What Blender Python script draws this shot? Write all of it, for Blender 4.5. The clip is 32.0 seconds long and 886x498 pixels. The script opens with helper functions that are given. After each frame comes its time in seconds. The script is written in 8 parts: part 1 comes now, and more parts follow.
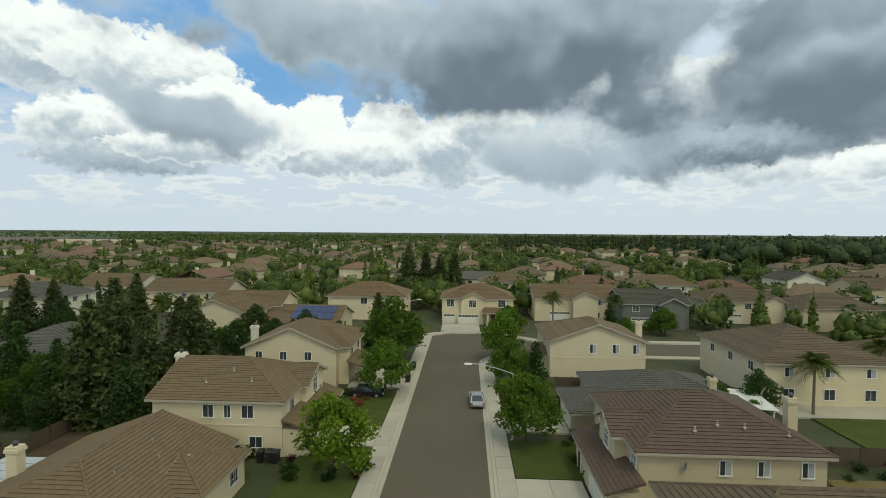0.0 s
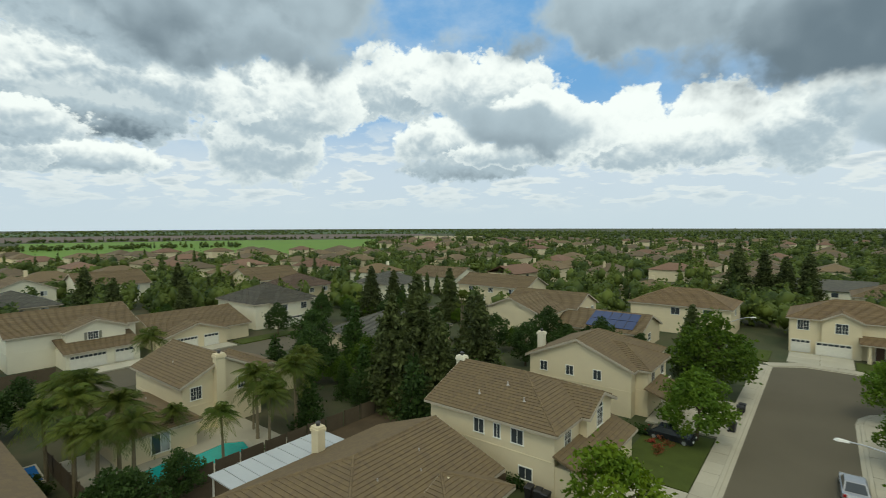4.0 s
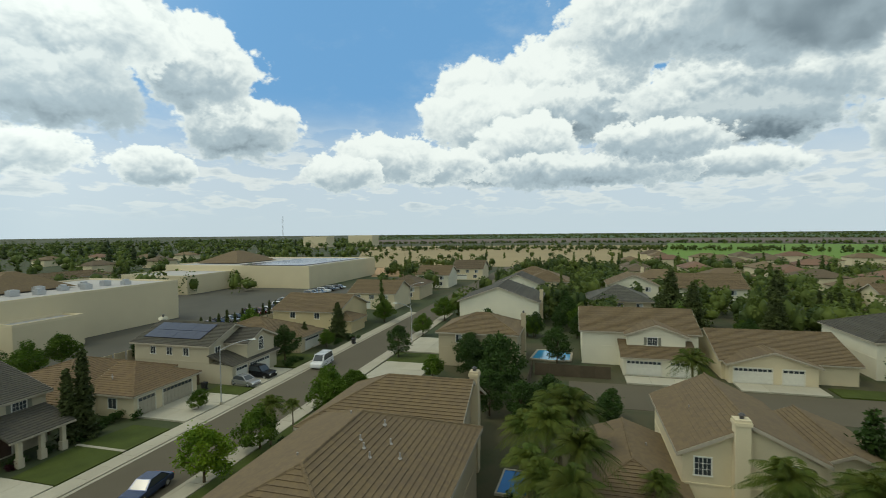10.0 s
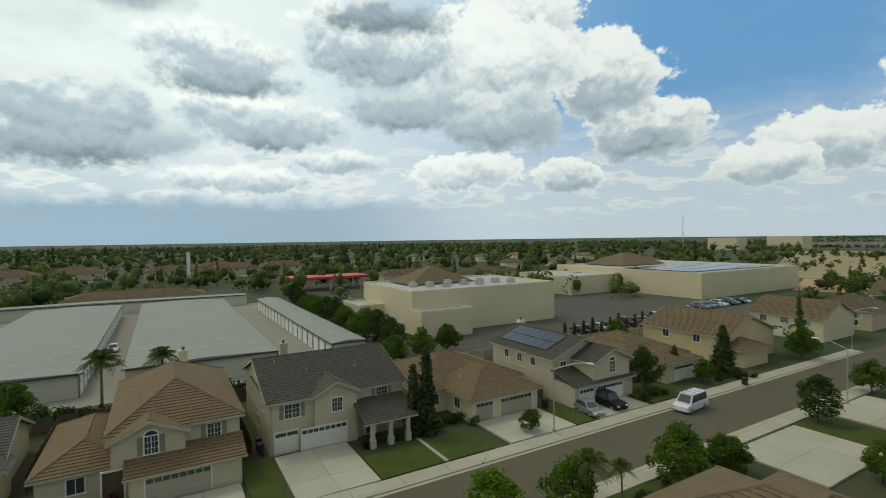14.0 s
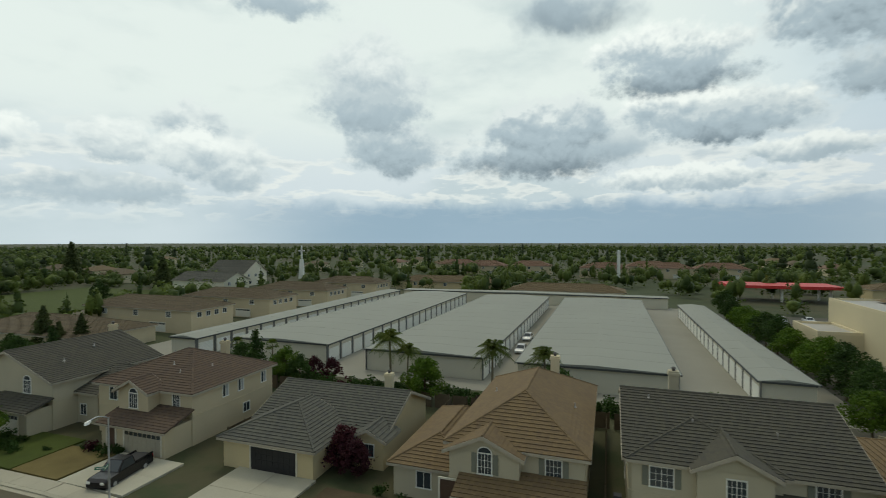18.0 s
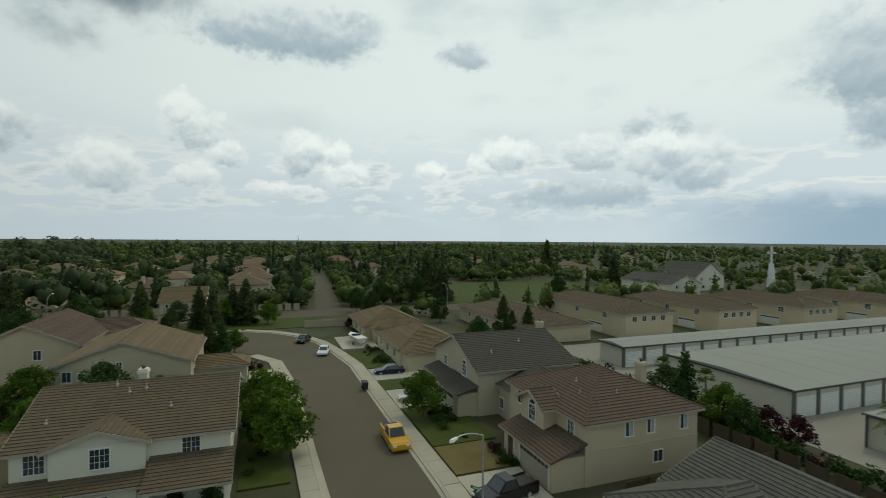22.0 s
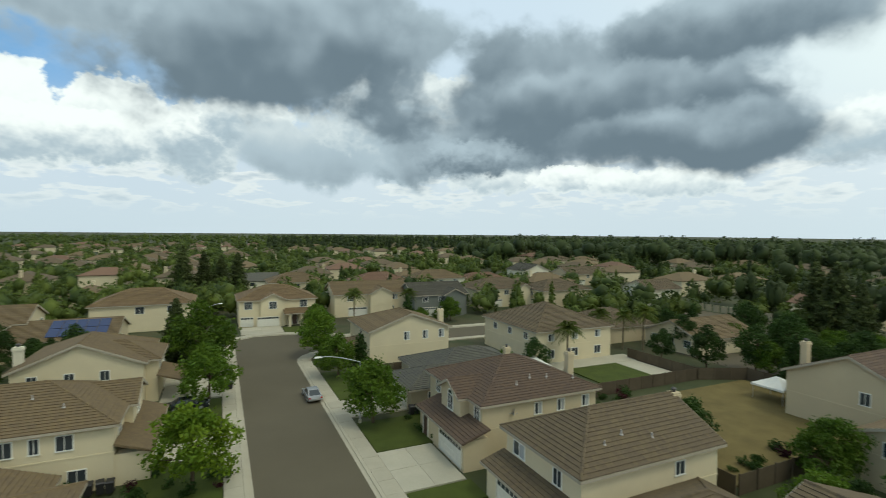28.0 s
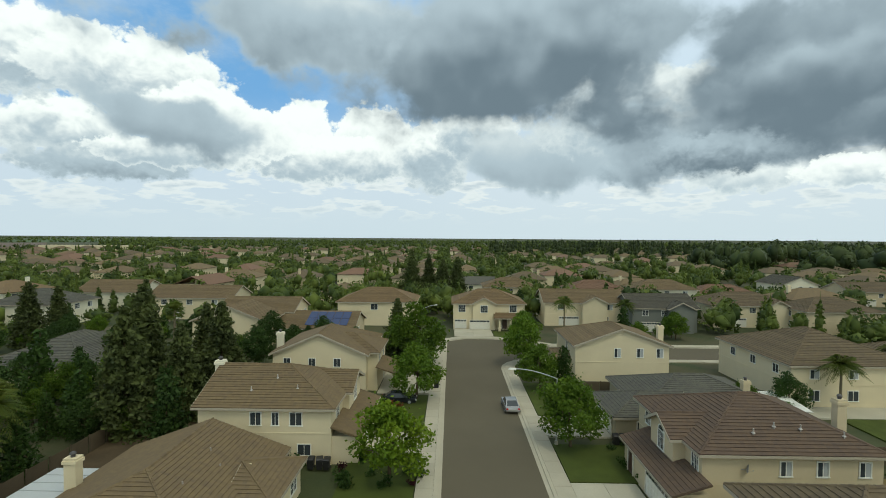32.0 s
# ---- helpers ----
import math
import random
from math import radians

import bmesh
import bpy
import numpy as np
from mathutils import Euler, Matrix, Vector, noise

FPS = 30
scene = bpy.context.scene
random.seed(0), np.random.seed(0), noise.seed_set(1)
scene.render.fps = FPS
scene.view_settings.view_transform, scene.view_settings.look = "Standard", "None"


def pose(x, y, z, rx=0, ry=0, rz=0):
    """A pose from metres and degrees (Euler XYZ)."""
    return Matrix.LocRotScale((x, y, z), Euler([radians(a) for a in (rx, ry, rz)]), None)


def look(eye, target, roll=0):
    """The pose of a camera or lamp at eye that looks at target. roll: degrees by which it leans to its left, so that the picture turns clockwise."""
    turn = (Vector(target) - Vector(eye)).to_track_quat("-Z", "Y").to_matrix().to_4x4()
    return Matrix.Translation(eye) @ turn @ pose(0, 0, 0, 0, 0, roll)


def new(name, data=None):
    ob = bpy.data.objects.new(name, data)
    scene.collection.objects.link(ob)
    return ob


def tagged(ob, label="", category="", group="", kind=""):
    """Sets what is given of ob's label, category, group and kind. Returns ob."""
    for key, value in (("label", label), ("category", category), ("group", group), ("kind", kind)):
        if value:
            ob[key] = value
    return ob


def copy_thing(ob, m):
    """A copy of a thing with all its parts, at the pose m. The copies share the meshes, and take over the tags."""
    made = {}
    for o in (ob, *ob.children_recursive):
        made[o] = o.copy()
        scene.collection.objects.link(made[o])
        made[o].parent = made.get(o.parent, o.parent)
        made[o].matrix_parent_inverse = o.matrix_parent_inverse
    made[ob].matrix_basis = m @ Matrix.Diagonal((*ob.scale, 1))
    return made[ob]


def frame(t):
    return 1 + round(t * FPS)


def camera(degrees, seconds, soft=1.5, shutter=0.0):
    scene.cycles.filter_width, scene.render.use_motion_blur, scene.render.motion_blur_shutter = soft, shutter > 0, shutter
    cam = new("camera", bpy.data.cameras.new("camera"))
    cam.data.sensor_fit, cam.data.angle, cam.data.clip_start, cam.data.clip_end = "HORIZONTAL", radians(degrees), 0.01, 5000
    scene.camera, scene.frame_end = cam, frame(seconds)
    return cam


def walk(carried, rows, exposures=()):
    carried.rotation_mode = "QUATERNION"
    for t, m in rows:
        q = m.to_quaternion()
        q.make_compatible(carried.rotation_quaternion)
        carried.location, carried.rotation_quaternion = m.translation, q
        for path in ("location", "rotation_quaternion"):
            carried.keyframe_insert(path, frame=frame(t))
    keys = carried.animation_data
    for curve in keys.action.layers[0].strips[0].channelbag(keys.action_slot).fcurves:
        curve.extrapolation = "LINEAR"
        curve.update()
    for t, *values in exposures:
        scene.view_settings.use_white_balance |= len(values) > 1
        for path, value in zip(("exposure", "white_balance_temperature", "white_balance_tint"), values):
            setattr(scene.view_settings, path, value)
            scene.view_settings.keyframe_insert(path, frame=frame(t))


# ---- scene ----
cam = camera(84.67, 32.0, soft=0.9, shutter=0.3)
PATH = [
    (0, (-0.00, 0.01, 21.98), (-0.476, 9.990, 21.605), 0.41),
    (0.5, (0.07, 0.49, 21.97), (-0.698, 10.449, 21.566), 0.27),
    (1, (0.22, 1.26, 21.91), (-1.134, 11.157, 21.498), 0.12),
    (1.5, (0.33, 2.33, 21.90), (-1.727, 12.102, 21.476), -0.08),
    (2, (0.30, 3.50, 22.01), (-2.510, 13.090, 21.566), -0.18),
    (2.5, (0.16, 4.96, 22.04), (-3.532, 14.240, 21.600), -0.16),
    (4.5, (-1.31, 11.46, 22.17), (-8.227, 18.670, 21.712), -0.26),
    (5, (-1.86, 13.02, 22.13), (-9.453, 19.513, 21.680), -0.32),
    (5.5, (-2.56, 14.50, 22.10), (-10.766, 20.197, 21.649), -0.37),
    (6, (-3.40, 15.97, 22.01), (-12.137, 20.821, 21.573), -0.50),
    (6.5, (-4.50, 17.49, 21.87), (-13.681, 21.439, 21.450), -0.51),
    (7, (-5.64, 18.98, 21.80), (-15.160, 22.010, 21.398), -0.68),
    (7.5, (-6.86, 20.42, 21.84), (-16.634, 22.495, 21.447), -0.61),
    (8, (-8.30, 21.56, 21.92), (-18.229, 22.692, 21.521), -0.61),
    (8.5, (-9.73, 22.53, 21.91), (-19.726, 22.716, 21.522), -0.58),
    (9, (-11.27, 23.33, 21.87), (-21.232, 22.599, 21.495), -0.52),
    (9.5, (-12.98, 24.03, 21.82), (-22.834, 22.385, 21.459), -0.53),
    (10, (-14.57, 24.53, 21.79), (-24.225, 21.955, 21.447), -0.57),
    (10.5, (-16.15, 24.90, 21.80), (-25.506, 21.394, 21.464), -0.61),
    (11, (-18.02, 24.83, 21.76), (-26.992, 20.428, 21.455), -0.66),
    (11.5, (-19.92, 24.83, 21.69), (-28.422, 19.577, 21.410), -0.69),
    (12, (-21.94, 24.53, 21.72), (-29.903, 18.480, 21.446), -0.83),
    (12.5, (-23.87, 24.16, 21.73), (-31.206, 17.363, 21.479), -0.96),
    (13, (-25.65, 23.67, 21.82), (-32.285, 16.189, 21.585), -0.94),
    (13.5, (-27.37, 22.72, 21.92), (-33.246, 14.625, 21.682), -0.76),
    (14, (-29.09, 21.54, 21.89), (-34.109, 12.893, 21.661), -0.74),
    (14.5, (-30.73, 20.26, 21.83), (-34.831, 11.148, 21.610), -0.72),
    (16.5, (-35.45, 14.59, 21.71), (-35.363, 4.595, 21.507), -0.24),
    (17, (-36.16, 12.60, 21.64), (-35.019, 2.670, 21.443), -0.16),
    (17.5, (-36.61, 10.44, 21.39), (-34.426, 0.684, 21.208), -0.09),
    (18, (-36.80, 8.30, 21.17), (-33.567, -1.165, 21.006), -0.08),
    (18.5, (-36.76, 6.23, 20.99), (-32.519, -2.822, 20.843), -0.13),
    (19, (-36.60, 4.24, 21.01), (-31.360, -4.274, 20.855), -0.15),
    (19.5, (-36.09, 2.30, 21.13), (-29.914, -5.566, 20.946), 0.02),
    (20, (-35.28, 0.53, 21.07), (-28.270, -6.607, 20.876), 0.05),
    (20.5, (-34.27, -1.10, 21.00), (-26.507, -7.399, 20.809), 0.11),
    (21, (-33.15, -2.42, 21.02), (-24.749, -7.840, 20.812), 0.12),
    (21.5, (-31.90, -3.61, 21.08), (-22.967, -8.091, 20.873), 0.32),
    (22, (-30.37, -4.76, 21.14), (-20.999, -8.243, 20.936), 0.42),
    (22.5, (-28.78, -5.84, 21.16), (-19.076, -8.236, 20.960), 0.38),
    (23, (-27.03, -6.85, 21.25), (-17.108, -8.107, 21.025), 0.26),
    (23.5, (-24.96, -7.57, 21.41), (-14.962, -7.632, 21.166), 0.42),
    (24, (-22.90, -7.81, 21.39), (-12.967, -6.716, 21.145), 0.45),
    (24.5, (-20.89, -7.76, 21.43), (-11.142, -5.530, 21.149), 0.44),
    (25, (-19.02, -7.58, 21.45), (-9.606, -4.218, 21.167), 0.43),
    (25.5, (-17.23, -7.13, 21.40), (-8.280, -2.673, 21.121), 0.63),
    (27.5, (-10.31, -3.73, 21.61), (-4.835, 4.637, 21.292), 0.54),
    (28, (-9.37, -2.94, 21.81), (-5.197, 6.145, 21.474), 0.52),
    (28.5, (-8.70, -2.59, 21.97), (-6.190, 7.080, 21.654), 0.56),
    (29, (-7.95, -1.92, 22.04), (-6.783, 8.006, 21.744), 0.44),
    (29.5, (-7.35, -1.39, 22.07), (-6.738, 8.591, 21.778), 0.43),
    (30, (-6.98, -1.07, 22.04), (-6.629, 8.917, 21.761), 0.45),
    (30.5, (-6.69, -0.83, 22.02), (-6.507, 9.162, 21.743), 0.48),
    (31, (-6.55, -0.67, 22.00), (-6.481, 9.327, 21.728), 0.50),
    (31.5, (-6.38, -0.53, 22.00), (-6.431, 9.468, 21.730), 0.41),
    (32, (-6.21, -0.44, 21.99), (-6.382, 9.559, 21.726), 0.39),
]
EXPO = [(0.0, -0.4, 6450, 3), (6.0, -0.42, 6350, 0), (11.0, -0.54, 6400, 0), (14.0, -0.66, 6420, 1), (17.0, -0.7, 6450, 1), (20.0, -0.86, 6420, 1), (23.0, -0.84, 6350, 1), (26.0, -0.72, 6350, 1), (28.0, -0.36, 6300, 0), (32.0, -0.34, 6350, 0)]
walk(cam, [(t, look(eye, target, roll)) for t, eye, target, roll in PATH], EXPO)


# ---- node helpers ----
def shader(name):
    m = bpy.data.materials.new(name)
    m.use_nodes = True
    nt = m.node_tree
    return m, nt, nt.nodes["Principled BSDF"]


def node(nt, kind, **kw):
    n = nt.nodes.new(kind)
    for k, v in kw.items():
        if k in n.inputs:
            n.inputs[k].default_value = v
    return n


def math_node(nt, op, a, b=None, c=None, clamp=False):
    n = nt.nodes.new("ShaderNodeMath")
    n.operation, n.use_clamp = op, clamp
    for i, v in enumerate((a, b, c)):
        if v is None:
            continue
        if isinstance(v, (int, float)):
            n.inputs[i].default_value = v
        else:
            nt.links.new(v, n.inputs[i])
    return n.outputs[0]


def mix_col(nt, fac, a, b, mode="MIX"):
    n = nt.nodes.new("ShaderNodeMix")
    n.data_type, n.blend_type = "RGBA", mode
    for sock, v in ((n.inputs[0], fac), (n.inputs[6], a), (n.inputs[7], b)):
        if isinstance(v, (int, float)):
            sock.default_value = v
        elif isinstance(v, tuple):
            sock.default_value = (*v[:3], 1)
        else:
            nt.links.new(v, sock)
    return n.outputs[2]


def noise_tex(nt, scale, detail=4, rough=0.55, vec=None, dims="3D"):
    n = nt.nodes.new("ShaderNodeTexNoise")
    n.noise_dimensions = dims
    n.inputs["Scale"].default_value = scale
    n.inputs["Detail"].default_value = detail
    n.inputs["Roughness"].default_value = rough
    if vec is not None:
        nt.links.new(vec, n.inputs["Vector"])
    return n.outputs[0]


def ramp(nt, fac, lo, hi):
    n = nt.nodes.new("ShaderNodeMapRange")
    n.interpolation_type = "SMOOTHSTEP"
    n.inputs[1].default_value, n.inputs[2].default_value = lo, hi
    nt.links.new(fac, n.inputs[0])
    return n.outputs[0]


def geo_pos(nt):
    return nt.nodes.new("ShaderNodeNewGeometry").outputs["Position"]


def bump(nt, bsdf, height, strength, dist=0.02):
    b = nt.nodes.new("ShaderNodeBump")
    b.inputs["Strength"].default_value = strength
    b.inputs["Distance"].default_value = dist
    nt.links.new(height, b.inputs["Height"])
    nt.links.new(b.outputs[0], bsdf.inputs["Normal"])


MATS = {}


def surface(name, col, rough=0.8, var=0.18, big=0.25, fine=6.0, bumpy=0.2, metal=0.0, obj_var=0.0, isl_var=0.0, spec=0.3):
    """A surface with stains at two scales and a fine relief."""
    if name in MATS:
        return MATS[name]
    m, nt, b = shader(name)
    pos = geo_pos(nt)
    n1, n2 = noise_tex(nt, big, 5, vec=pos), noise_tex(nt, fine, 6, 0.65, vec=pos)
    v = math_node(nt, "MULTIPLY_ADD", math_node(nt, "SUBTRACT", n1, 0.5), 2.2 * var, 1.0)
    v = math_node(nt, "MULTIPLY", v, math_node(nt, "MULTIPLY_ADD", math_node(nt, "SUBTRACT", n2, 0.5), 1.6 * var, 1.0))
    if obj_var:
        r = nt.nodes.new("ShaderNodeObjectInfo").outputs["Random"]
        v = math_node(nt, "MULTIPLY", v, math_node(nt, "MULTIPLY_ADD", r, 2 * obj_var, 1 - obj_var))
    if isl_var:
        r = nt.nodes.new("ShaderNodeNewGeometry").outputs["Random Per Island"]
        v = math_node(nt, "MULTIPLY", v, math_node(nt, "MULTIPLY_ADD", r, 2 * isl_var, 1 - isl_var))
    c = nt.nodes.new("ShaderNodeVectorMath")
    c.operation = "SCALE"
    c.inputs[0].default_value = col
    nt.links.new(v, c.inputs["Scale"])
    nt.links.new(c.outputs[0], b.inputs["Base Color"])
    b.inputs["Roughness"].default_value = rough
    b.inputs["Metallic"].default_value = metal
    b.inputs["Specular IOR Level"].default_value = spec
    if bumpy:
        bump(nt, b, n2, bumpy)
    MATS[name] = m
    return m


def roof_mat(name, col, col2):
    """Concrete roof tiles: joints across each course, single tiles of differing tone, faded patches."""
    if name in MATS:
        return MATS[name]
    m, nt, b = shader(name)
    pos = geo_pos(nt)
    sep = nt.nodes.new("ShaderNodeSeparateXYZ")
    nt.links.new(pos, sep.inputs[0])
    # tile number along both level directions
    tx = math_node(nt, "FLOOR", math_node(nt, "MULTIPLY", sep.outputs[0], 3.1))
    ty = math_node(nt, "FLOOR", math_node(nt, "MULTIPLY", sep.outputs[1], 3.1))
    comb = nt.nodes.new("ShaderNodeCombineXYZ")
    nt.links.new(tx, comb.inputs[0]), nt.links.new(ty, comb.inputs[1])
    w = nt.nodes.new("ShaderNodeTexWhiteNoise")
    nt.links.new(comb.outputs[0], w.inputs[0])
    n1 = noise_tex(nt, 0.35, 5, vec=pos)
    n2 = noise_tex(nt, 9.0, 5, 0.7, vec=pos)
    f = math_node(nt, "MULTIPLY_ADD", w.outputs[0], 0.45, math_node(nt, "MULTIPLY", n1, 0.55))
    c = mix_col(nt, f, col, col2)
    k = math_node(nt, "MULTIPLY_ADD", n2, 0.5, 0.75)
    r = nt.nodes.new("ShaderNodeNewGeometry").outputs["Random Per Island"]
    k = math_node(nt, "MULTIPLY", k, math_node(nt, "MULTIPLY_ADD", r, 0.22, 0.89))
    s = nt.nodes.new("ShaderNodeVectorMath")
    s.operation = "SCALE"
    nt.links.new(c, s.inputs[0]), nt.links.new(k, s.inputs["Scale"])
    nt.links.new(s.outputs[0], b.inputs["Base Color"])
    b.inputs["Roughness"].default_value = 0.85
    b.inputs["Specular IOR Level"].default_value = 0.25
    bump(nt, b, w.outputs[0], 0.25, 0.03)
    MATS[name] = m
    return m


def leaf_mat(name, col, col2, trans=0.25, patch=0.5):
    if name in MATS:
        return MATS[name]
    m, nt, b = shader(name)
    r = nt.nodes.new("ShaderNodeNewGeometry").outputs["Random Per Island"]
    o = nt.nodes.new("ShaderNodeObjectInfo").outputs["Random"]
    n1 = ramp(nt, noise_tex(nt, patch, 2, vec=geo_pos(nt)), 0.36, 0.64)
    f = math_node(nt, "MULTIPLY_ADD", r, 0.45, math_node(nt, "MULTIPLY", n1, 0.55))
    c = mix_col(nt, f, col, col2)
    s = nt.nodes.new("ShaderNodeVectorMath")
    s.operation = "SCALE"
    nt.links.new(c, s.inputs[0]), nt.links.new(math_node(nt, "MULTIPLY_ADD", o, 0.4, 0.8), s.inputs["Scale"])
    nt.links.new(s.outputs[0], b.inputs["Base Color"])
    b.inputs["Roughness"].default_value = 0.6
    b.inputs["Specular IOR Level"].default_value = 0.2
    t = nt.nodes.new("ShaderNodeBsdfTranslucent")
    nt.links.new(s.outputs[0], t.inputs[0])
    mx = nt.nodes.new("ShaderNodeMixShader")
    mx.inputs[0].default_value = trans
    nt.links.new(b.outputs[0], mx.inputs[1]), nt.links.new(t.outputs[0], mx.inputs[2])
    nt.links.new(mx.outputs[0], nt.nodes["Material Output"].inputs[0])
    MATS[name] = m
    return m


def plain(name, col, rough=0.5, metal=0.0, spec=0.5):
    if name in MATS:
        return MATS[name]
    m, nt, b = shader(name)
    n = noise_tex(nt, 3.0, 4, vec=geo_pos(nt))
    c = mix_col(nt, n, tuple(0.86 * v for v in col), tuple(min(1, 1.1 * v) for v in col))
    nt.links.new(c, b.inputs["Base Color"])
    b.inputs["Roughness"].default_value, b.inputs["Metallic"].default_value = rough, metal
    b.inputs["Specular IOR Level"].default_value = spec
    MATS[name] = m
    return m


# ---- sky and sun ----
SUN_AZ, SUN_EL = 205.0, 58.0      # degrees to the left of north, and up
world = bpy.data.worlds.new("sky")
scene.world = world
world.use_nodes = True
nt = world.node_tree
bg = nt.nodes["Background"]
sky = nt.nodes.new("ShaderNodeTexSky")
sky.sky_type, sky.sun_disc = "NISHITA", False
sky.sun_elevation, sky.sun_rotation = radians(SUN_EL), radians(-SUN_AZ)
sky.air_density, sky.dust_density, sky.ozone_density = 1.0, 1.5, 1.5
gen = nt.nodes.new("ShaderNodeTexCoord").outputs["Generated"]
sep = nt.nodes.new("ShaderNodeSeparateXYZ")
nt.links.new(gen, sep.inputs[0])
dx, dy, dz = sep.outputs


def toward(az, el=0.0):
    """How far the sky direction leans to a bearing (degrees to the left of north)."""
    n = nt.nodes.new("ShaderNodeVectorMath")
    n.operation = "DOT_PRODUCT"
    a, e = radians(az), radians(el)
    n.inputs[1].default_value = (-math.sin(a) * math.cos(e), math.cos(a) * math.cos(e), math.sin(e))
    nt.links.new(gen, n.inputs[0])
    return n.outputs["Value"]


up = math_node(nt, "MAXIMUM", dz, 0.0)


def vec(op, a, b=None, scale=None):
    n = nt.nodes.new("ShaderNodeVectorMath")
    n.operation = op
    for i, v in enumerate((a, b)):
        if v is None:
            continue
        if isinstance(v, tuple):
            n.inputs[i].default_value = v
        else:
            nt.links.new(v, n.inputs[i])
    if scale is not None:
        n.inputs["Scale"].default_value = scale
    return n.outputs["Value"] if op in ("LENGTH", "DOT_PRODUCT") else n.outputs[0]


def wobble(scale, detail, amount):
    n = nt.nodes.new("ShaderNodeTexNoise")
    n.inputs["Scale"].default_value, n.inputs["Detail"].default_value, n.inputs["Roughness"].default_value = scale, detail, 0.6
    nt.links.new(gen, n.inputs["Vector"])
    return vec("SCALE", vec("SUBTRACT", n.outputs["Color"], (0.5, 0.5, 0.5)), scale=amount)


warped = vec("ADD", gen, vec("ADD", wobble(5.0, 2, 0.07), wobble(16.0, 4, 0.05)))
warped_small = vec("ADD", gen, vec("ADD", wobble(24.0, 3, 0.03), wobble(60.0, 3, 0.012)))


def puffs(v, size):
    """Heaped round lumps at falling sizes."""
    n = nt.nodes.new("ShaderNodeTexVoronoi")
    n.feature, n.normalize = "F1", True
    n.inputs["Scale"].default_value, n.inputs["Detail"].default_value, n.inputs["Roughness"].default_value, n.inputs["Lacunarity"].default_value = size, 3.0, 0.6, 2.2
    nt.links.new(v, n.inputs["Vector"])
    return math_node(nt, "SUBTRACT", 1.0, n.outputs["Distance"])


def lumps(v):
    return math_node(nt, "MULTIPLY_ADD", noise_tex(nt, 6.0, 8, 0.58, v), 0.6, math_node(nt, "MULTIPLY", puffs(v, 13.0), 0.6))


lump_in = vec("ADD", vec("MULTIPLY", gen, (1.0, 1.0, 1.2)), wobble(10.0, 3, 0.05))
lump = math_node(nt, "SUBTRACT", lumps(lump_in), 0.68)
relief = math_node(nt, "SUBTRACT", lumps(vec("ADD", lump_in, (0.0, 0.0, 0.016))), math_node(nt, "ADD", lump, 0.68))
relief_soft = math_node(nt, "SUBTRACT", noise_tex(nt, 5.0, 3, 0.5, vec("ADD", gen, (0.0, 0.0, 0.05))), noise_tex(nt, 5.0, 3, 0.5, gen))
fine = math_node(nt, "SUBTRACT", puffs(vec("MULTIPLY", gen, (1.0, 1.0, 1.25)), 34.0), 0.58)
WHITE_C, GREY_C, SLATE_C = (13.0, 13.1, 12.9), (6.0, 7.0, 7.9), (2.15, 2.75, 3.35)
milky = ramp(nt, toward(228, 15), -0.1, 0.72)        # thin white veil on the sun's side
clear = mix_col(nt, 0.75, sky.outputs[0], (2.7, 6.0, 11.0))
wisp = ramp(nt, noise_tex(nt, 3.2, 8, 0.62, vec("MULTIPLY", gen, (1.0, 1.0, 2.0))), 0.45, 0.72)
clear = mix_col(nt, math_node(nt, "MULTIPLY", wisp, 0.35), clear, (10.5, 11.0, 11.5))
clear = mix_col(nt, ramp(nt, toward(80, 10), 0.55, -0.2), clear, (8.6, 9.8, 11.4))
clear = mix_col(nt, math_node(nt, "MULTIPLY", milky, 0.95), clear, (11.2, 11.7, 11.5))
clear = mix_col(nt, math_node(nt, "MULTIPLY", ramp(nt, up, 0.27, 0.10), 0.85), clear, (9.0, 9.7, 10.6))
# soft grey sheets in the veil
sheets = ramp(nt, noise_tex(nt, 3.0, 6, 0.52, vec("ADD", vec("MULTIPLY", gen, (1.0, 1.0, 2.6)), wobble(7.0, 3, 0.06))), 0.46, 0.7)
clear = mix_col(nt, math_node(nt, "MULTIPLY", math_node(nt, "MULTIPLY", sheets, 0.6), ramp(nt, toward(215, 12), 0.35, 0.85)), clear, (6.6, 7.7, 8.3))
# closed grey cloud overhead, out of view, added to dim the light below
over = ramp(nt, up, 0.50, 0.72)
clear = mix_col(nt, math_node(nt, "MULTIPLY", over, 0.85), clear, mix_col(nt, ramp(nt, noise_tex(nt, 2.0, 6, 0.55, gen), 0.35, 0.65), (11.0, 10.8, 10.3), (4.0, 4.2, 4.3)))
# rows of small far clouds above the horizon
k_ = math_node(nt, "DIVIDE", 1.0, math_node(nt, "ADD", up, 0.25))
cc = nt.nodes.new("ShaderNodeCombineXYZ")
nt.links.new(math_node(nt, "MULTIPLY", dx, k_), cc.inputs[0]), nt.links.new(math_node(nt, "MULTIPLY", dy, k_), cc.inputs[1])
nt.links.new(math_node(nt, "MULTIPLY", up, 5.0), cc.inputs[2])
rows_n = noise_tex(nt, 4.5, 7, 0.5, cc.outputs[0])
rows_c = math_node(nt, "MULTIPLY", ramp(nt, rows_n, 0.49, 0.57), math_node(nt, "MULTIPLY", ramp(nt, up, 0.24, 0.12), ramp(nt, up, 0.02, 0.06)))
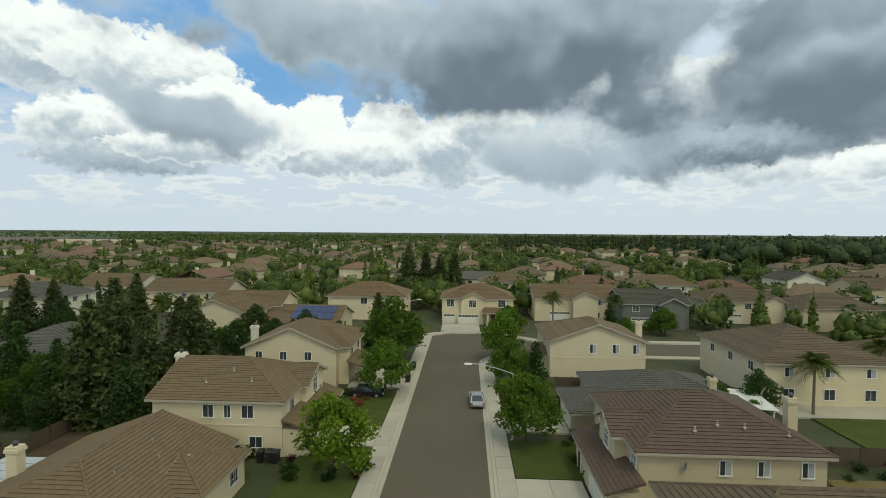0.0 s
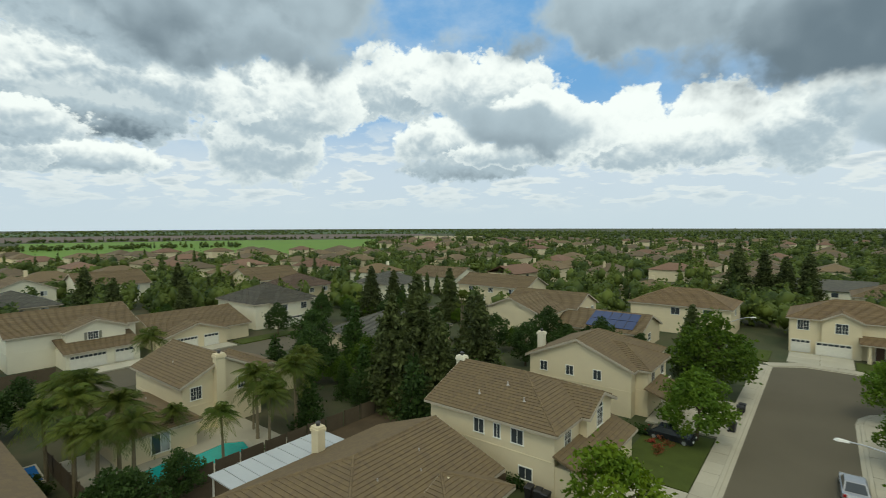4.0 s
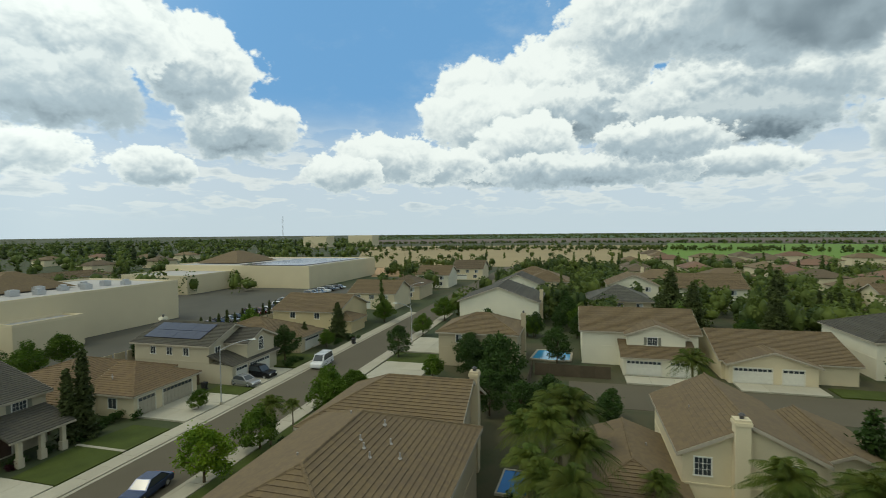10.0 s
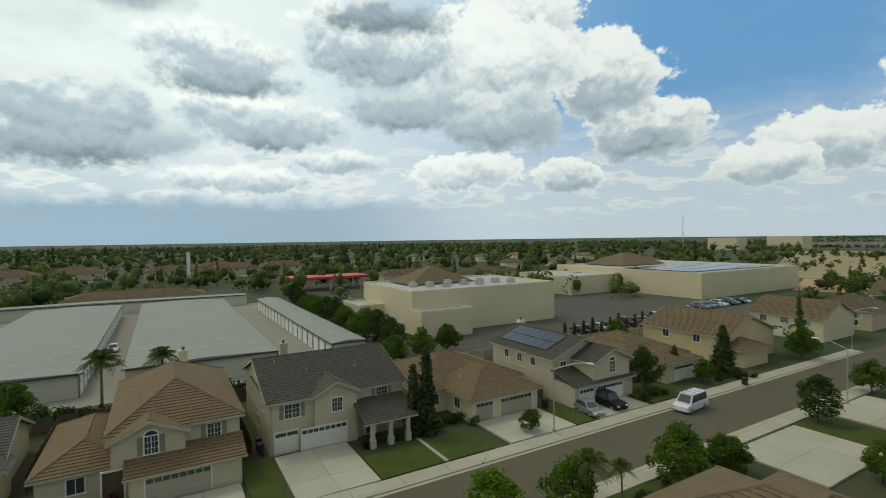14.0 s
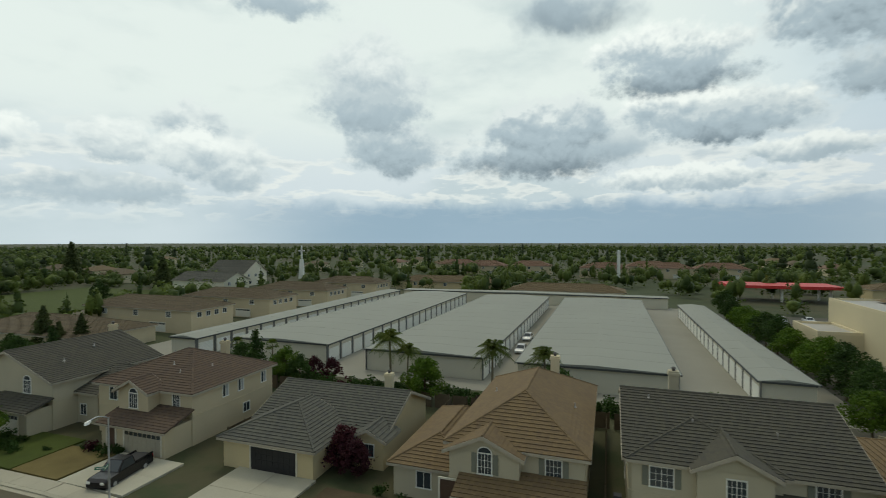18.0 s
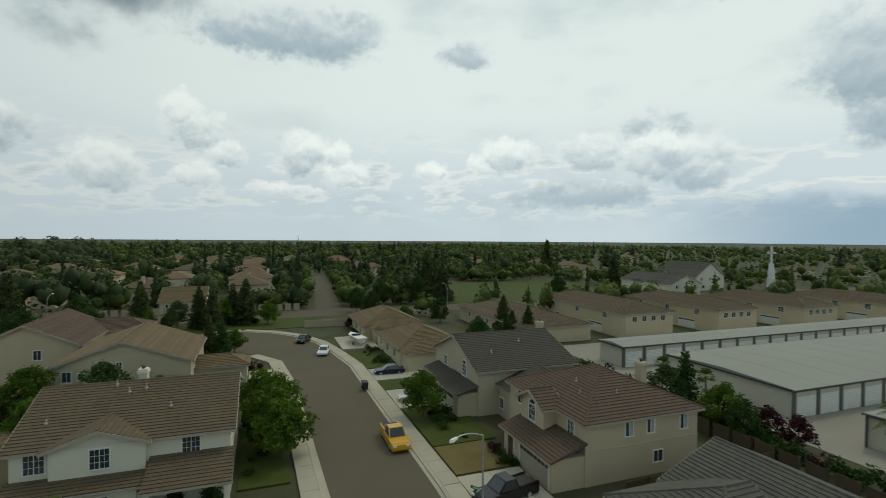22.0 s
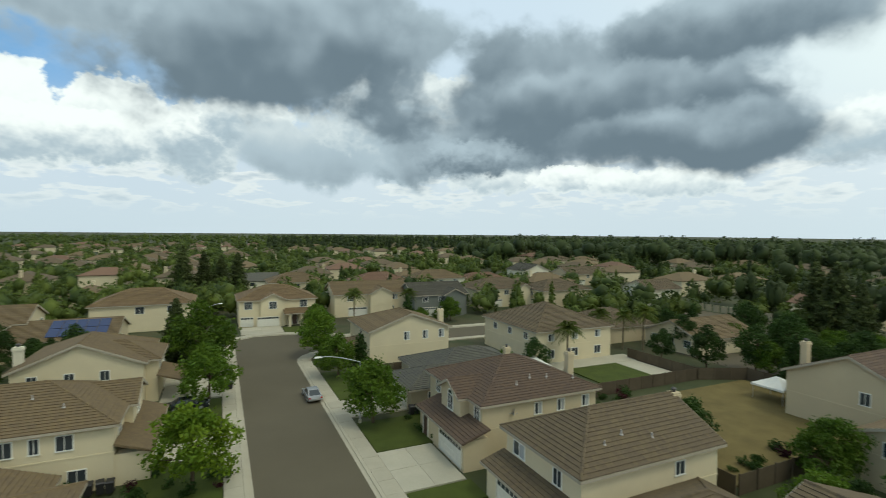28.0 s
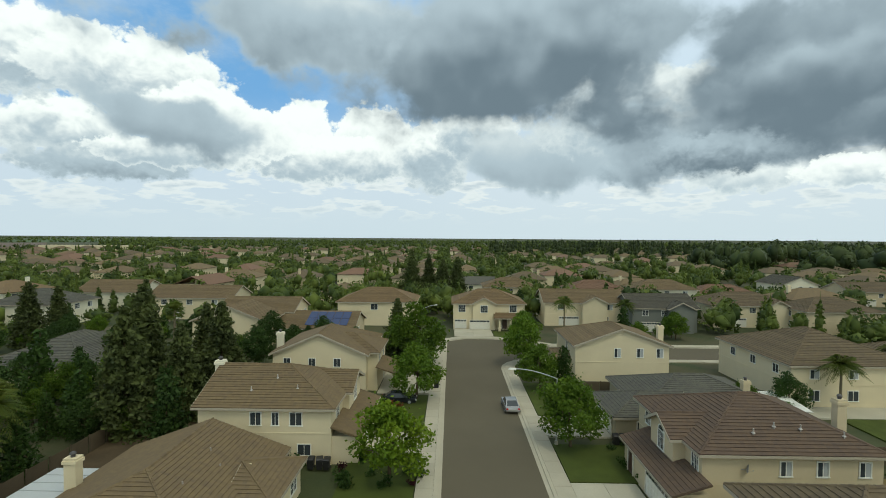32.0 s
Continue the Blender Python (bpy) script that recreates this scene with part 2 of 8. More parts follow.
clear = mix_col(nt, math_node(nt, "MULTIPLY", rows_c, 0.65), clear, mix_col(nt, ramp(nt, rows_n, 0.56, 0.74), (12.0, 11.9, 11.6), (6.6, 7.4, 8.2)))
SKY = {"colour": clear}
body_big = math_node(nt, "MULTIPLY_ADD", lump, 1.9, math_node(nt, "MULTIPLY_ADD", fine, 0.6, 1.0))
lump_soft = math_node(nt, "SUBTRACT", noise_tex(nt, 4.5, 5, 0.47, lump_in), 0.5)
body_soft = math_node(nt, "MULTIPLY_ADD", lump_soft, 2.3, math_node(nt, "MULTIPLY_ADD", lump, 0.7, 1.0))
body_small = math_node(nt, "MULTIPLY_ADD", lump, 0.8, math_node(nt, "MULTIPLY_ADD", fine, 1.2, 1.0))
side_in = math_node(nt, "MULTIPLY_ADD", relief, 2.6, 0.42)
side_soft = math_node(nt, "MULTIPLY_ADD", relief_soft, 1.6, 0.5)


def cloud_group():
    g = bpy.data.node_groups.new("cloud", "ShaderNodeTree")
    for n, k in (("Sky", "NodeSocketColor"), ("Where", "NodeSocketVector"), ("Body", "NodeSocketFloat"), ("Side", "NodeSocketFloat"), ("Place", "NodeSocketVector"),
                 ("Turn", "NodeSocketRotation"), ("Size", "NodeSocketVector"), ("Top", "NodeSocketFloat"), ("Span", "NodeSocketFloat"), ("Soft", "NodeSocketFloat")):
        g.interface.new_socket(n, in_out="INPUT", socket_type="NodeSocketVector" if n == "Turn" else k)
    g.interface.new_socket("Sky", in_out="OUTPUT", socket_type="NodeSocketColor")
    i, o = g.nodes.new("NodeGroupInput").outputs, g.nodes.new("NodeGroupOutput").inputs
    n = g.nodes.new("ShaderNodeVectorMath")        # the tiny term keeps the clouds in their order
    n.operation = "MULTIPLY_ADD"
    n.inputs[1].default_value = (1e-7, 1e-7, 1e-7)
    g.links.new(i["Sky"], n.inputs[0]), g.links.new(i["Where"], n.inputs[2])
    m = g.nodes.new("ShaderNodeMapping")
    m.vector_type = "TEXTURE"
    g.links.new(n.outputs[0], m.inputs[0]), g.links.new(i["Place"], m.inputs["Location"])
    g.links.new(i["Turn"], m.inputs["Rotation"]), g.links.new(i["Size"], m.inputs["Scale"])
    d = g.nodes.new("ShaderNodeVectorMath")
    d.operation = "LENGTH"
    g.links.new(m.outputs[0], d.inputs[0])
    f = math_node(g, "SUBTRACT", i["Body"], d.outputs["Value"])
    s = g.nodes.new("ShaderNodeSeparateXYZ")
    g.links.new(m.outputs[0], s.inputs[0])
    side = math_node(g, "MULTIPLY_ADD", s.outputs[1], -0.62, i["Side"], clamp=True)
    side = math_node(g, "MULTIPLY", side, math_node(g, "MULTIPLY_ADD", ramp(g, f, 0.0, 0.5), 0.65, 0.35))
    shade = math_node(g, "MULTIPLY_ADD", side, i["Span"], i["Top"], clamp=True)
    col = mix_col(g, ramp(g, shade, 0.0, 0.5), WHITE_C, GREY_C)
    col = mix_col(g, ramp(g, shade, 0.45, 1.0), col, SLATE_C)
    cover = g.nodes.new("ShaderNodeMapRange")
    cover.interpolation_type = "SMOOTHSTEP"
    cover.inputs[1].default_value = 0.0
    g.links.new(f, cover.inputs[0]), g.links.new(i["Soft"], cover.inputs[2])
    g.links.new(mix_col(g, cover.outputs[0], i["Sky"], col), o["Sky"])
    return g


CLOUD = cloud_group()


def cloud(az, el, w, h, top, base):
    """One cloud at a bearing and height, its half width and half height in degrees, and how grey its top and base are."""
    a_, e_ = radians(az), radians(el)
    if 205 < az < 285:
        top, base = 0.6 * top, 0.62 * base        # thinner, backlit
    elif 62 < az < 142:
        base = min(1.0, base + 0.14)
    c = Vector((-math.sin(a_) * math.cos(e_), math.cos(a_) * math.cos(e_), math.sin(e_)))
    r = Vector((math.cos(a_), math.sin(a_), 0))
    u = r.cross(c)
    n = nt.nodes.new("ShaderNodeGroup")
    n.node_tree = CLOUD
    big = h > 2.4
    for k, v in (("Place", c), ("Turn", tuple(Matrix((r, u, -c)).transposed().to_euler())), ("Size", (math.tan(radians(w)) * 1.15, math.tan(radians(h)) * 1.15, 0.8)),
                 ("Top", top), ("Span", 1.25 * (base - top) + 0.08), ("Soft", 0.16 + 0.75 * max(0.0, top - 0.1) + 0.34 * (205 < az < 300) + 0.22 * (150 < az <= 205))):
        n.inputs[k].default_value = v
    nt.links.new(SKY["colour"], n.inputs["Sky"]), nt.links.new(warped if big else warped_small, n.inputs["Where"])
    soft = big and top > 0.25
    nt.links.new(body_soft if soft else body_big if big else body_small, n.inputs["Body"]), nt.links.new(side_soft if soft else side_in, n.inputs["Side"])
    SKY["colour"] = n.outputs["Sky"]


cloud(16.7, 11.1, 2.9, 2.9, 0, 0.12)
cloud(8.7, 10.6, 4.5, 3.2, 0, 0.2)
cloud(13.5, 8.6, 9.5, 2.1, 0, 0.35)
cloud(22.1, 10.9, 3.4, 2.3, 0, 0.2)
cloud(1.8, 9.4, 3.9, 3.4, 0.05, 0.5)
cloud(357.2, 11.6, 3.9, 2.3, 0.1, 0.5)
cloud(38.9, 9.5, 3.9, 2.6, 0, 0.45)
cloud(35.4, 6.9, 6.1, 1.5, 0.3, 0.6)
cloud(30.4, 8.3, 5.8, 1.2, 0.05, 0.4)
cloud(40.5, 15.9, 7.9, 3.7, 0, 0.45)
cloud(33.4, 15.2, 7.1, 3.3, 0.02, 0.4)
cloud(26.7, 11.9, 5.3, 2.9, 0, 0.3)
cloud(31.9, 11.4, 8.4, 3.1, 0.35, 0.65)
cloud(30.3, 18.5, 6.9, 3.7, 0.45, 0.75)
cloud(348.8, 8.9, 8.8, 3.5, 0.3, 0.55)
cloud(337.8, 13.0, 9.8, 4.1, 0.15, 0.5)
cloud(340.4, 7.4, 3.3, 1.5, 0.4, 0.6)
cloud(329.6, 6.2, 4.4, 1.4, 0.1, 0.3)
cloud(332.5, 9.7, 8.4, 3.4, 0.35, 0.75)
cloud(13.5, 21.9, 15.2, 4.8, 0.3, 0.65)
cloud(343.0, 20.7, 14.7, 4.6, 0.45, 0.75)
cloud(355.3, 19.7, 22.6, 7.3, 0.5, 0.9)
cloud(325.1, 15.9, 13.3, 7.5, 0.6, 1)
cloud(328.4, 10.9, 6.4, 3.2, 0.6, 0.95)
cloud(57.8, 9.3, 4.9, 3.6, 0.05, 0.4)
cloud(75.4, 6.7, 6.3, 1.4, 0, 0.3)
cloud(83.1, 6.5, 5.5, 1.3, 0, 0.35)
cloud(100.5, 15.3, 4.4, 3.4, 0, 0.2)
cloud(93.2, 16.8, 4.2, 3.7, 0, 0.25)
cloud(99.0, 12.2, 7.0, 4.0, 0, 0.3)
cloud(88.3, 15.7, 3.9, 3.4, 0.02, 0.35)
cloud(87.3, 13.1, 6.3, 2.9, 0.1, 0.5)
cloud(95.7, 9.6, 5.9, 2.7, 0, 0.3)
cloud(97.1, 6.8, 7.4, 1.3, 0.25, 0.55)
cloud(89.1, 6.8, 9.2, 1.7, 0.1, 0.45)
cloud(56.5, 13.7, 7.6, 3.8, 0, 0.35)
cloud(72.8, 13.6, 9.3, 4.4, 0, 0.45)
cloud(73.4, 10.8, 6.3, 1.9, 0.3, 0.65)
cloud(80.8, 9.6, 5.5, 1.8, 0.05, 0.4)
cloud(72.6, 21.6, 13.4, 5.3, 0, 0.35)
cloud(61.0, 21.4, 14.3, 6.4, 0.35, 0.8)
cloud(56.5, 18.5, 8.0, 3.4, 0.45, 0.75)
cloud(106.1, 7.8, 5.1, 1.9, 0, 0.3)
cloud(111.1, 8.6, 5.0, 2.4, 0, 0.25)
cloud(116.4, 6.8, 3.6, 1.7, 0, 0.25)
cloud(147.1, 7.7, 5.5, 1.8, 0, 0.3)
cloud(135.2, 6.9, 3.0, 1.6, 0, 0.3)
cloud(162.2, 8.7, 4.8, 1.1, 0.1, 0.4)
cloud(127.3, 11.7, 4.8, 3.3, 0, 0.4)
cloud(131.8, 17.1, 5.9, 3.8, 0, 0.35)
cloud(141.6, 22.5, 6.1, 5.5, 0, 0.3)
cloud(144.3, 18.5, 7.4, 6.2, 0, 0.35)
cloud(143.7, 13.1, 5.8, 2.9, 0.2, 0.55)
cloud(157.9, 21.1, 8.6, 4.1, 0.05, 0.55)
cloud(154.5, 14.6, 6.7, 2.2, 0.3, 0.6)
cloud(156.1, 23.9, 6.3, 1.7, 0.6, 0.8)
cloud(173.4, 19.3, 7.1, 2.5, 0.05, 0.5)
cloud(169.9, 13.3, 8.7, 2.7, 0.05, 0.5)
cloud(173.0, 16.7, 6.7, 1.6, 0.5, 0.8)
cloud(172.4, 6.6, 7.1, 1.2, 0.1, 0.4)
cloud(179.3, 10.0, 3.4, 2.5, 0.3, 0.6)
cloud(226.1, 12.3, 3.2, 2.2, 0.3, 0.6)
cloud(221.7, 8.7, 3.9, 2.7, 0.25, 0.6)
cloud(226.1, 9.2, 3.5, 2.3, 0.15, 0.5)
cloud(232.9, 9.7, 3.2, 1.9, 0.2, 0.5)
cloud(233.9, 5.0, 7.5, 1.6, 0.5, 0.75)
cloud(217.0, 24.8, 4.5, 1.3, 0.6, 0.8)
cloud(204.4, 10.6, 4.5, 3.2, 0.25, 0.6)
cloud(206.7, 17.6, 5.3, 5.3, 0.3, 0.6)
cloud(207.0, 14.6, 5.4, 2.2, 0.6, 0.85)
cloud(186.4, 12.8, 6.0, 3.2, 0.2, 0.65)
cloud(187.3, 9.1, 8.3, 1.8, 0.5, 0.75)
cloud(186.1, 24.0, 6.4, 2.9, 0.4, 0.75)
cloud(168.5, 11.9, 6.1, 2.0, 0.3, 0.65)
cloud(276.7, 11.2, 2.8, 2.2, 0.05, 0.5)
cloud(276.4, 6.5, 2.1, 1.2, 0.1, 0.35)
cloud(278.3, 13.2, 1.6, 1.9, 0, 0.3)
cloud(273.6, 8.8, 1.9, 1.4, 0.1, 0.4)
cloud(265.4, 9.0, 2.5, 2.5, 0.05, 0.5)
cloud(260.8, 7.1, 2.6, 1.4, 0, 0.4)
cloud(261.8, 9.3, 1.3, 1.4, 0, 0.3)
cloud(284.5, 6.8, 3.1, 2.3, 0.1, 0.45)
cloud(267.7, 5.4, 3.3, 0.7, 0.1, 0.3)
cloud(251.1, 7.9, 1.6, 1.1, 0, 0.35)
cloud(244.5, 8.6, 1.9, 1.2, 0, 0.3)
cloud(242.2, 9.7, 3.1, 1.8, 0.1, 0.4)
cloud(295.5, 8.3, 3.9, 1.9, 0.4, 0.6)
cloud(294.5, 10.0, 4.4, 1.9, 0.1, 0.4)
cloud(263.8, 21.8, 6.7, 2.8, 0.3, 0.7)
cloud(247.1, 20.3, 2.7, 1.5, 0.4, 0.65)
cloud(319.4, 6.2, 4.8, 1.3, 0, 0.25)
cloud(311.1, 5.4, 5.7, 1.3, 0.05, 0.3)
cloud(295.5, 9.3, 4.6, 2.0, 0.1, 0.4)
cloud(331.9, 8.6, 6.4, 1.9, 0.5, 0.8)
cloud(267.6, 21.5, 8.5, 2.1, 0.4, 0.75)
cloud(289.2, 23.8, 12.9, 3.6, 0.5, 0.8)
cloud(325.8, 19.4, 13.3, 3.8, 0.6, 0.85)
cloud(311.2, 18.7, 9.6, 3.6, 0.55, 0.8)
cloud(316.0, 14.2, 17.0, 5.4, 0.55, 1)
cloud(307.3, 10.0, 11.4, 3.2, 0.6, 1)
cloud(298.3, 21.7, 12.0, 5.5, 0.6, 0.95)
cloud(307.4, 20.3, 13.3, 3.0, 0.55, 0.9)
low = SKY["colour"]
low = mix_col(nt, math_node(nt, "MULTIPLY", ramp(nt, up, 0.12, 0.0), 0.6), low, (8.2, 9.2, 10.0))
bank = math_node(nt, "MULTIPLY", ramp(nt, toward(186, 3), 0.72, 0.95), ramp(nt, math_node(nt, "MULTIPLY_ADD", lump, 0.1, up), 0.10, 0.06))
low = mix_col(nt, math_node(nt, "MULTIPLY", bank, 0.75), low, (3.2, 4.8, 6.6))
# the sun's side of the sky is the brighter one
glow = math_node(nt, "MULTIPLY_ADD", ramp(nt, toward(215, 25), 0.0, 0.9), 0.25, 1.0)
nt.links.new(vec("SCALE", low), bg.inputs[0])
nt.links.new(glow, bg.inputs[0].links[0].from_node.inputs["Scale"])
bg.inputs[1].default_value = 0.1

sun = new("sun", bpy.data.lights.new("sun", "SUN"))
sun.data.energy, sun.data.angle, sun.data.color = 1.0, radians(12), (1.0, 0.90, 0.74)
a, e = radians(SUN_AZ), radians(SUN_EL)
sun.matrix_world = look((-60 * math.sin(a) * math.cos(e), 60 * math.cos(a) * math.cos(e), 60 * math.sin(e)), (0, 0, 0))

# ---- materials ----
ROOF = {
    "tan": roof_mat("tan_tiles", (0.210, 0.153, 0.075), (0.136, 0.102, 0.064)),
    "brown": roof_mat("brown_tiles", (0.168, 0.129, 0.070), (0.107, 0.083, 0.058)),
    "red": roof_mat("red_brown_tiles", (0.150, 0.102, 0.063), (0.092, 0.068, 0.055)),
    "grey": roof_mat("grey_tiles", (0.139, 0.134, 0.099), (0.080, 0.078, 0.072)),
    "dark": roof_mat("dark_tiles", (0.109, 0.101, 0.069), (0.068, 0.063, 0.055)),
    "orange": roof_mat("orange_tiles", (0.223, 0.155, 0.073), (0.144, 0.102, 0.062)),
    "clay": roof_mat("clay_tiles", (0.225, 0.135, 0.085), (0.165, 0.104, 0.07)),
}
WALL = {
    "cream": surface("cream_stucco", (0.680, 0.590, 0.386), 0.9, 0.10, 0.3, 14, 0.25),
    "white": surface("white_stucco", (0.740, 0.700, 0.534), 0.9, 0.09, 0.3, 14, 0.25),
    "beige": surface("beige_stucco", (0.570, 0.480, 0.308), 0.9, 0.11, 0.3, 14, 0.25),
    "taupe": surface("taupe_stucco", (0.440, 0.375, 0.244), 0.9, 0.11, 0.3, 14, 0.25),
    "greige": surface("greige_stucco", (0.520, 0.460, 0.317), 0.9, 0.10, 0.3, 14, 0.25),
    "yellow": surface("yellow_stucco", (0.600, 0.490, 0.276), 0.9, 0.10, 0.3, 14, 0.25),
    "grey": surface("grey_stucco", (0.170, 0.180, 0.152), 0.9, 0.10, 0.3, 14, 0.25),
}
TRIM = plain("trim_paint", (0.720, 0.680, 0.552), 0.6)
FASCIA = plain("fascia_paint", (0.420, 0.370, 0.276), 0.6)
WHITE = plain("white_paint", (0.800, 0.790, 0.699), 0.5)
# panes are opaque: their dark colour stands in for the unlit insides
GLASS = plain("dark_window_glass", (0.045, 0.055, 0.06), 0.12, 0.0, 0.6)
BLIND = plain("pale_blind_behind_glass", (0.42, 0.44, 0.43), 0.2)
SHUT = plain("shutter_paint", (0.200, 0.200, 0.144), 0.6)
DOORW = plain("garage_door_paint", (0.720, 0.700, 0.598), 0.55)
DOORT = plain("tan_garage_door_paint", (0.400, 0.360, 0.267), 0.55)
ASPHALT = surface("asphalt", (0.122, 0.105, 0.068), 0.92, 0.14, 0.12, 12, 0.35)
PARKING = surface("parking_asphalt", (0.100, 0.095, 0.072), 0.92, 0.2, 0.08, 8, 0.3)
CONCRETE = surface("concrete", (0.430, 0.395, 0.294), 0.9, 0.13, 0.4, 9, 0.25, obj_var=0.07)
DRIVE = surface("driveway_concrete", (0.450, 0.420, 0.317), 0.9, 0.16, 0.3, 9, 0.25, obj_var=0.08)
LAWN = surface("lawn", (0.062, 0.082, 0.012), 0.95, 0.35, 0.5, 22, 0.6)
DRYLAWN = surface("dry_lawn", (0.160, 0.125, 0.044), 0.95, 0.4, 0.4, 20, 0.6)
SOIL = surface("planting_soil", (0.085, 0.062, 0.034), 0.95, 0.45, 0.6, 14, 0.6)
FENCE = surface("weathered_fence_boards", (0.100, 0.078, 0.048), 0.9, 0.3, 0.6, 16, 0.3, obj_var=0.15)
BARK = surface("bark", (0.100, 0.075, 0.044), 0.95, 0.3, 1.5, 18, 0.5)
PALMBARK = surface("palm_bark", (0.200, 0.165, 0.100), 0.95, 0.25, 1.5, 18, 0.5)
METALROOF = surface("pale_metal_roof", (0.290, 0.295, 0.248), 0.75, 0.09, 0.06, 3, 0.05, 0.0)
STORWALL = surface("storage_wall", (0.600, 0.560, 0.432), 0.85, 0.08, 0.2, 10, 0.1)
YARD = surface("storage_yard_concrete", (0.300, 0.285, 0.230), 0.9, 0.12, 0.1, 6, 0.2)
STEEL = plain("galvanised_steel", (0.50, 0.51, 0.51), 0.45, 0.7)
BLACK = plain("black_plastic", (0.02, 0.02, 0.021), 0.5)
RUBBER = plain("tyre_rubber", (0.025, 0.025, 0.025), 0.8)
PANEL = surface("pale_patio_panel", (0.47, 0.49, 0.48), 0.6, 0.08, 0.5, 6, 0.05)
LEAF = {
    "street": leaf_mat("street_tree_leaves", (0.12, 0.19, 0.016), (0.06, 0.115, 0.010)),
    "bright": leaf_mat("bright_leaves", (0.19, 0.27, 0.015), (0.10, 0.18, 0.012)),
    "dark": leaf_mat("dark_leaves", (0.062, 0.11, 0.02), (0.032, 0.062, 0.014)),
    "conifer": leaf_mat("conifer_needles", (0.105, 0.13, 0.036), (0.048, 0.062, 0.022), 0.18),
    "plum": leaf_mat("plum_leaves", (0.075, 0.018, 0.022), (0.035, 0.010, 0.014)),
    "palm": leaf_mat("palm_leaves", (0.06, 0.10, 0.014), (0.125, 0.145, 0.022), 0.3),
    "flower": leaf_mat("flower_petals", (0.42, 0.07, 0.05), (0.07, 0.10, 0.02)),
    "hedge": leaf_mat("hedge_leaves", (0.055, 0.10, 0.018), (0.03, 0.062, 0.012)),
    "woods": leaf_mat("far_woods_leaves", (0.125, 0.16, 0.028), (0.03, 0.052, 0.015), 0.22, 0.11),
    "wood2": leaf_mat("dark_woods_leaves", (0.065, 0.088, 0.025), (0.026, 0.04, 0.015), 0.15, 0.09),
}


# ---- mesh helpers ----
def box(bm, x0, x1, y0, y1, z0, z1):
    v = [bm.verts.new(p) for p in ((x0, y0, z0), (x1, y0, z0), (x1, y1, z0), (x0, y1, z0), (x0, y0, z1), (x1, y0, z1), (x1, y1, z1), (x0, y1, z1))]
    for f in ((3, 2, 1, 0), (4, 5, 6, 7), (0, 1, 5, 4), (1, 2, 6, 5), (2, 3, 7, 6), (3, 0, 4, 7)):
        bm.faces.new([v[i] for i in f])
    return v


def prism(bm, low, high):
    """A solid between two loops of points."""
    a, b = [bm.verts.new(p) for p in low], [bm.verts.new(p) for p in high]
    n = len(a)
    bm.faces.new(a[::-1]), bm.faces.new(b)
    for i in range(n):
        bm.faces.new((a[i], a[(i + 1) % n], b[(i + 1) % n], b[i]))


def tube(bm, p, q, r0, r1, sides=8):
    p, q = Vector(p), Vector(q)
    m = (q - p).to_track_quat("Z", "Y").to_matrix()
    ring = lambda c, r: [c + m @ Vector((r * math.cos(2 * math.pi * i / sides), r * math.sin(2 * math.pi * i / sides), 0)) for i in range(sides)]
    prism(bm, ring(p, r0), ring(q, r1))


def mesh_of(name, bm, material):
    me = bpy.data.meshes.new(name)
    bmesh.ops.recalc_face_normals(bm, faces=bm.faces)
    bm.to_mesh(me)
    bm.free()
    me.materials.append(material)
    return me


def part(name, bm, material, parent, label=""):
    ob = new(name, mesh_of(name, bm, material))
    ob.parent = parent
    return tagged(ob, label)


def put(name, me, parent, place=(0, 0, 0), rz=0.0, scale=(1, 1, 1), rx=0.0):
    ob = new(name, me)
    ob.parent = parent
    ob.matrix_basis = pose(*place, rx, 0, rz) @ Matrix.Diagonal((*scale, 1))
    return ob


def thing(name, place, label, category, group="", rz=0.0):
    return tagged(place_at(new(name), place, rz), label, category, group)


def place_at(ob, place, rz=0.0):
    ob.matrix_basis = pose(*place, 0, 0, rz)
    return ob


def sheet(name, pts, z0, z1, material, label, category="", kind="structure", parent=None):
    """A flat slab with the outline pts."""
    bm = bmesh.new()
    prism(bm, [(x, y, z0) for x, y in pts], [(x, y, z1) for x, y in pts])
    bmesh.ops.triangulate(bm, faces=[f for f in bm.faces if len(f.verts) > 4])
    ob = new(name, mesh_of(name, bm, material))
    ob.parent = parent
    return tagged(ob, label, category, "", kind)


# ---- houses ----
OVER = 0.45


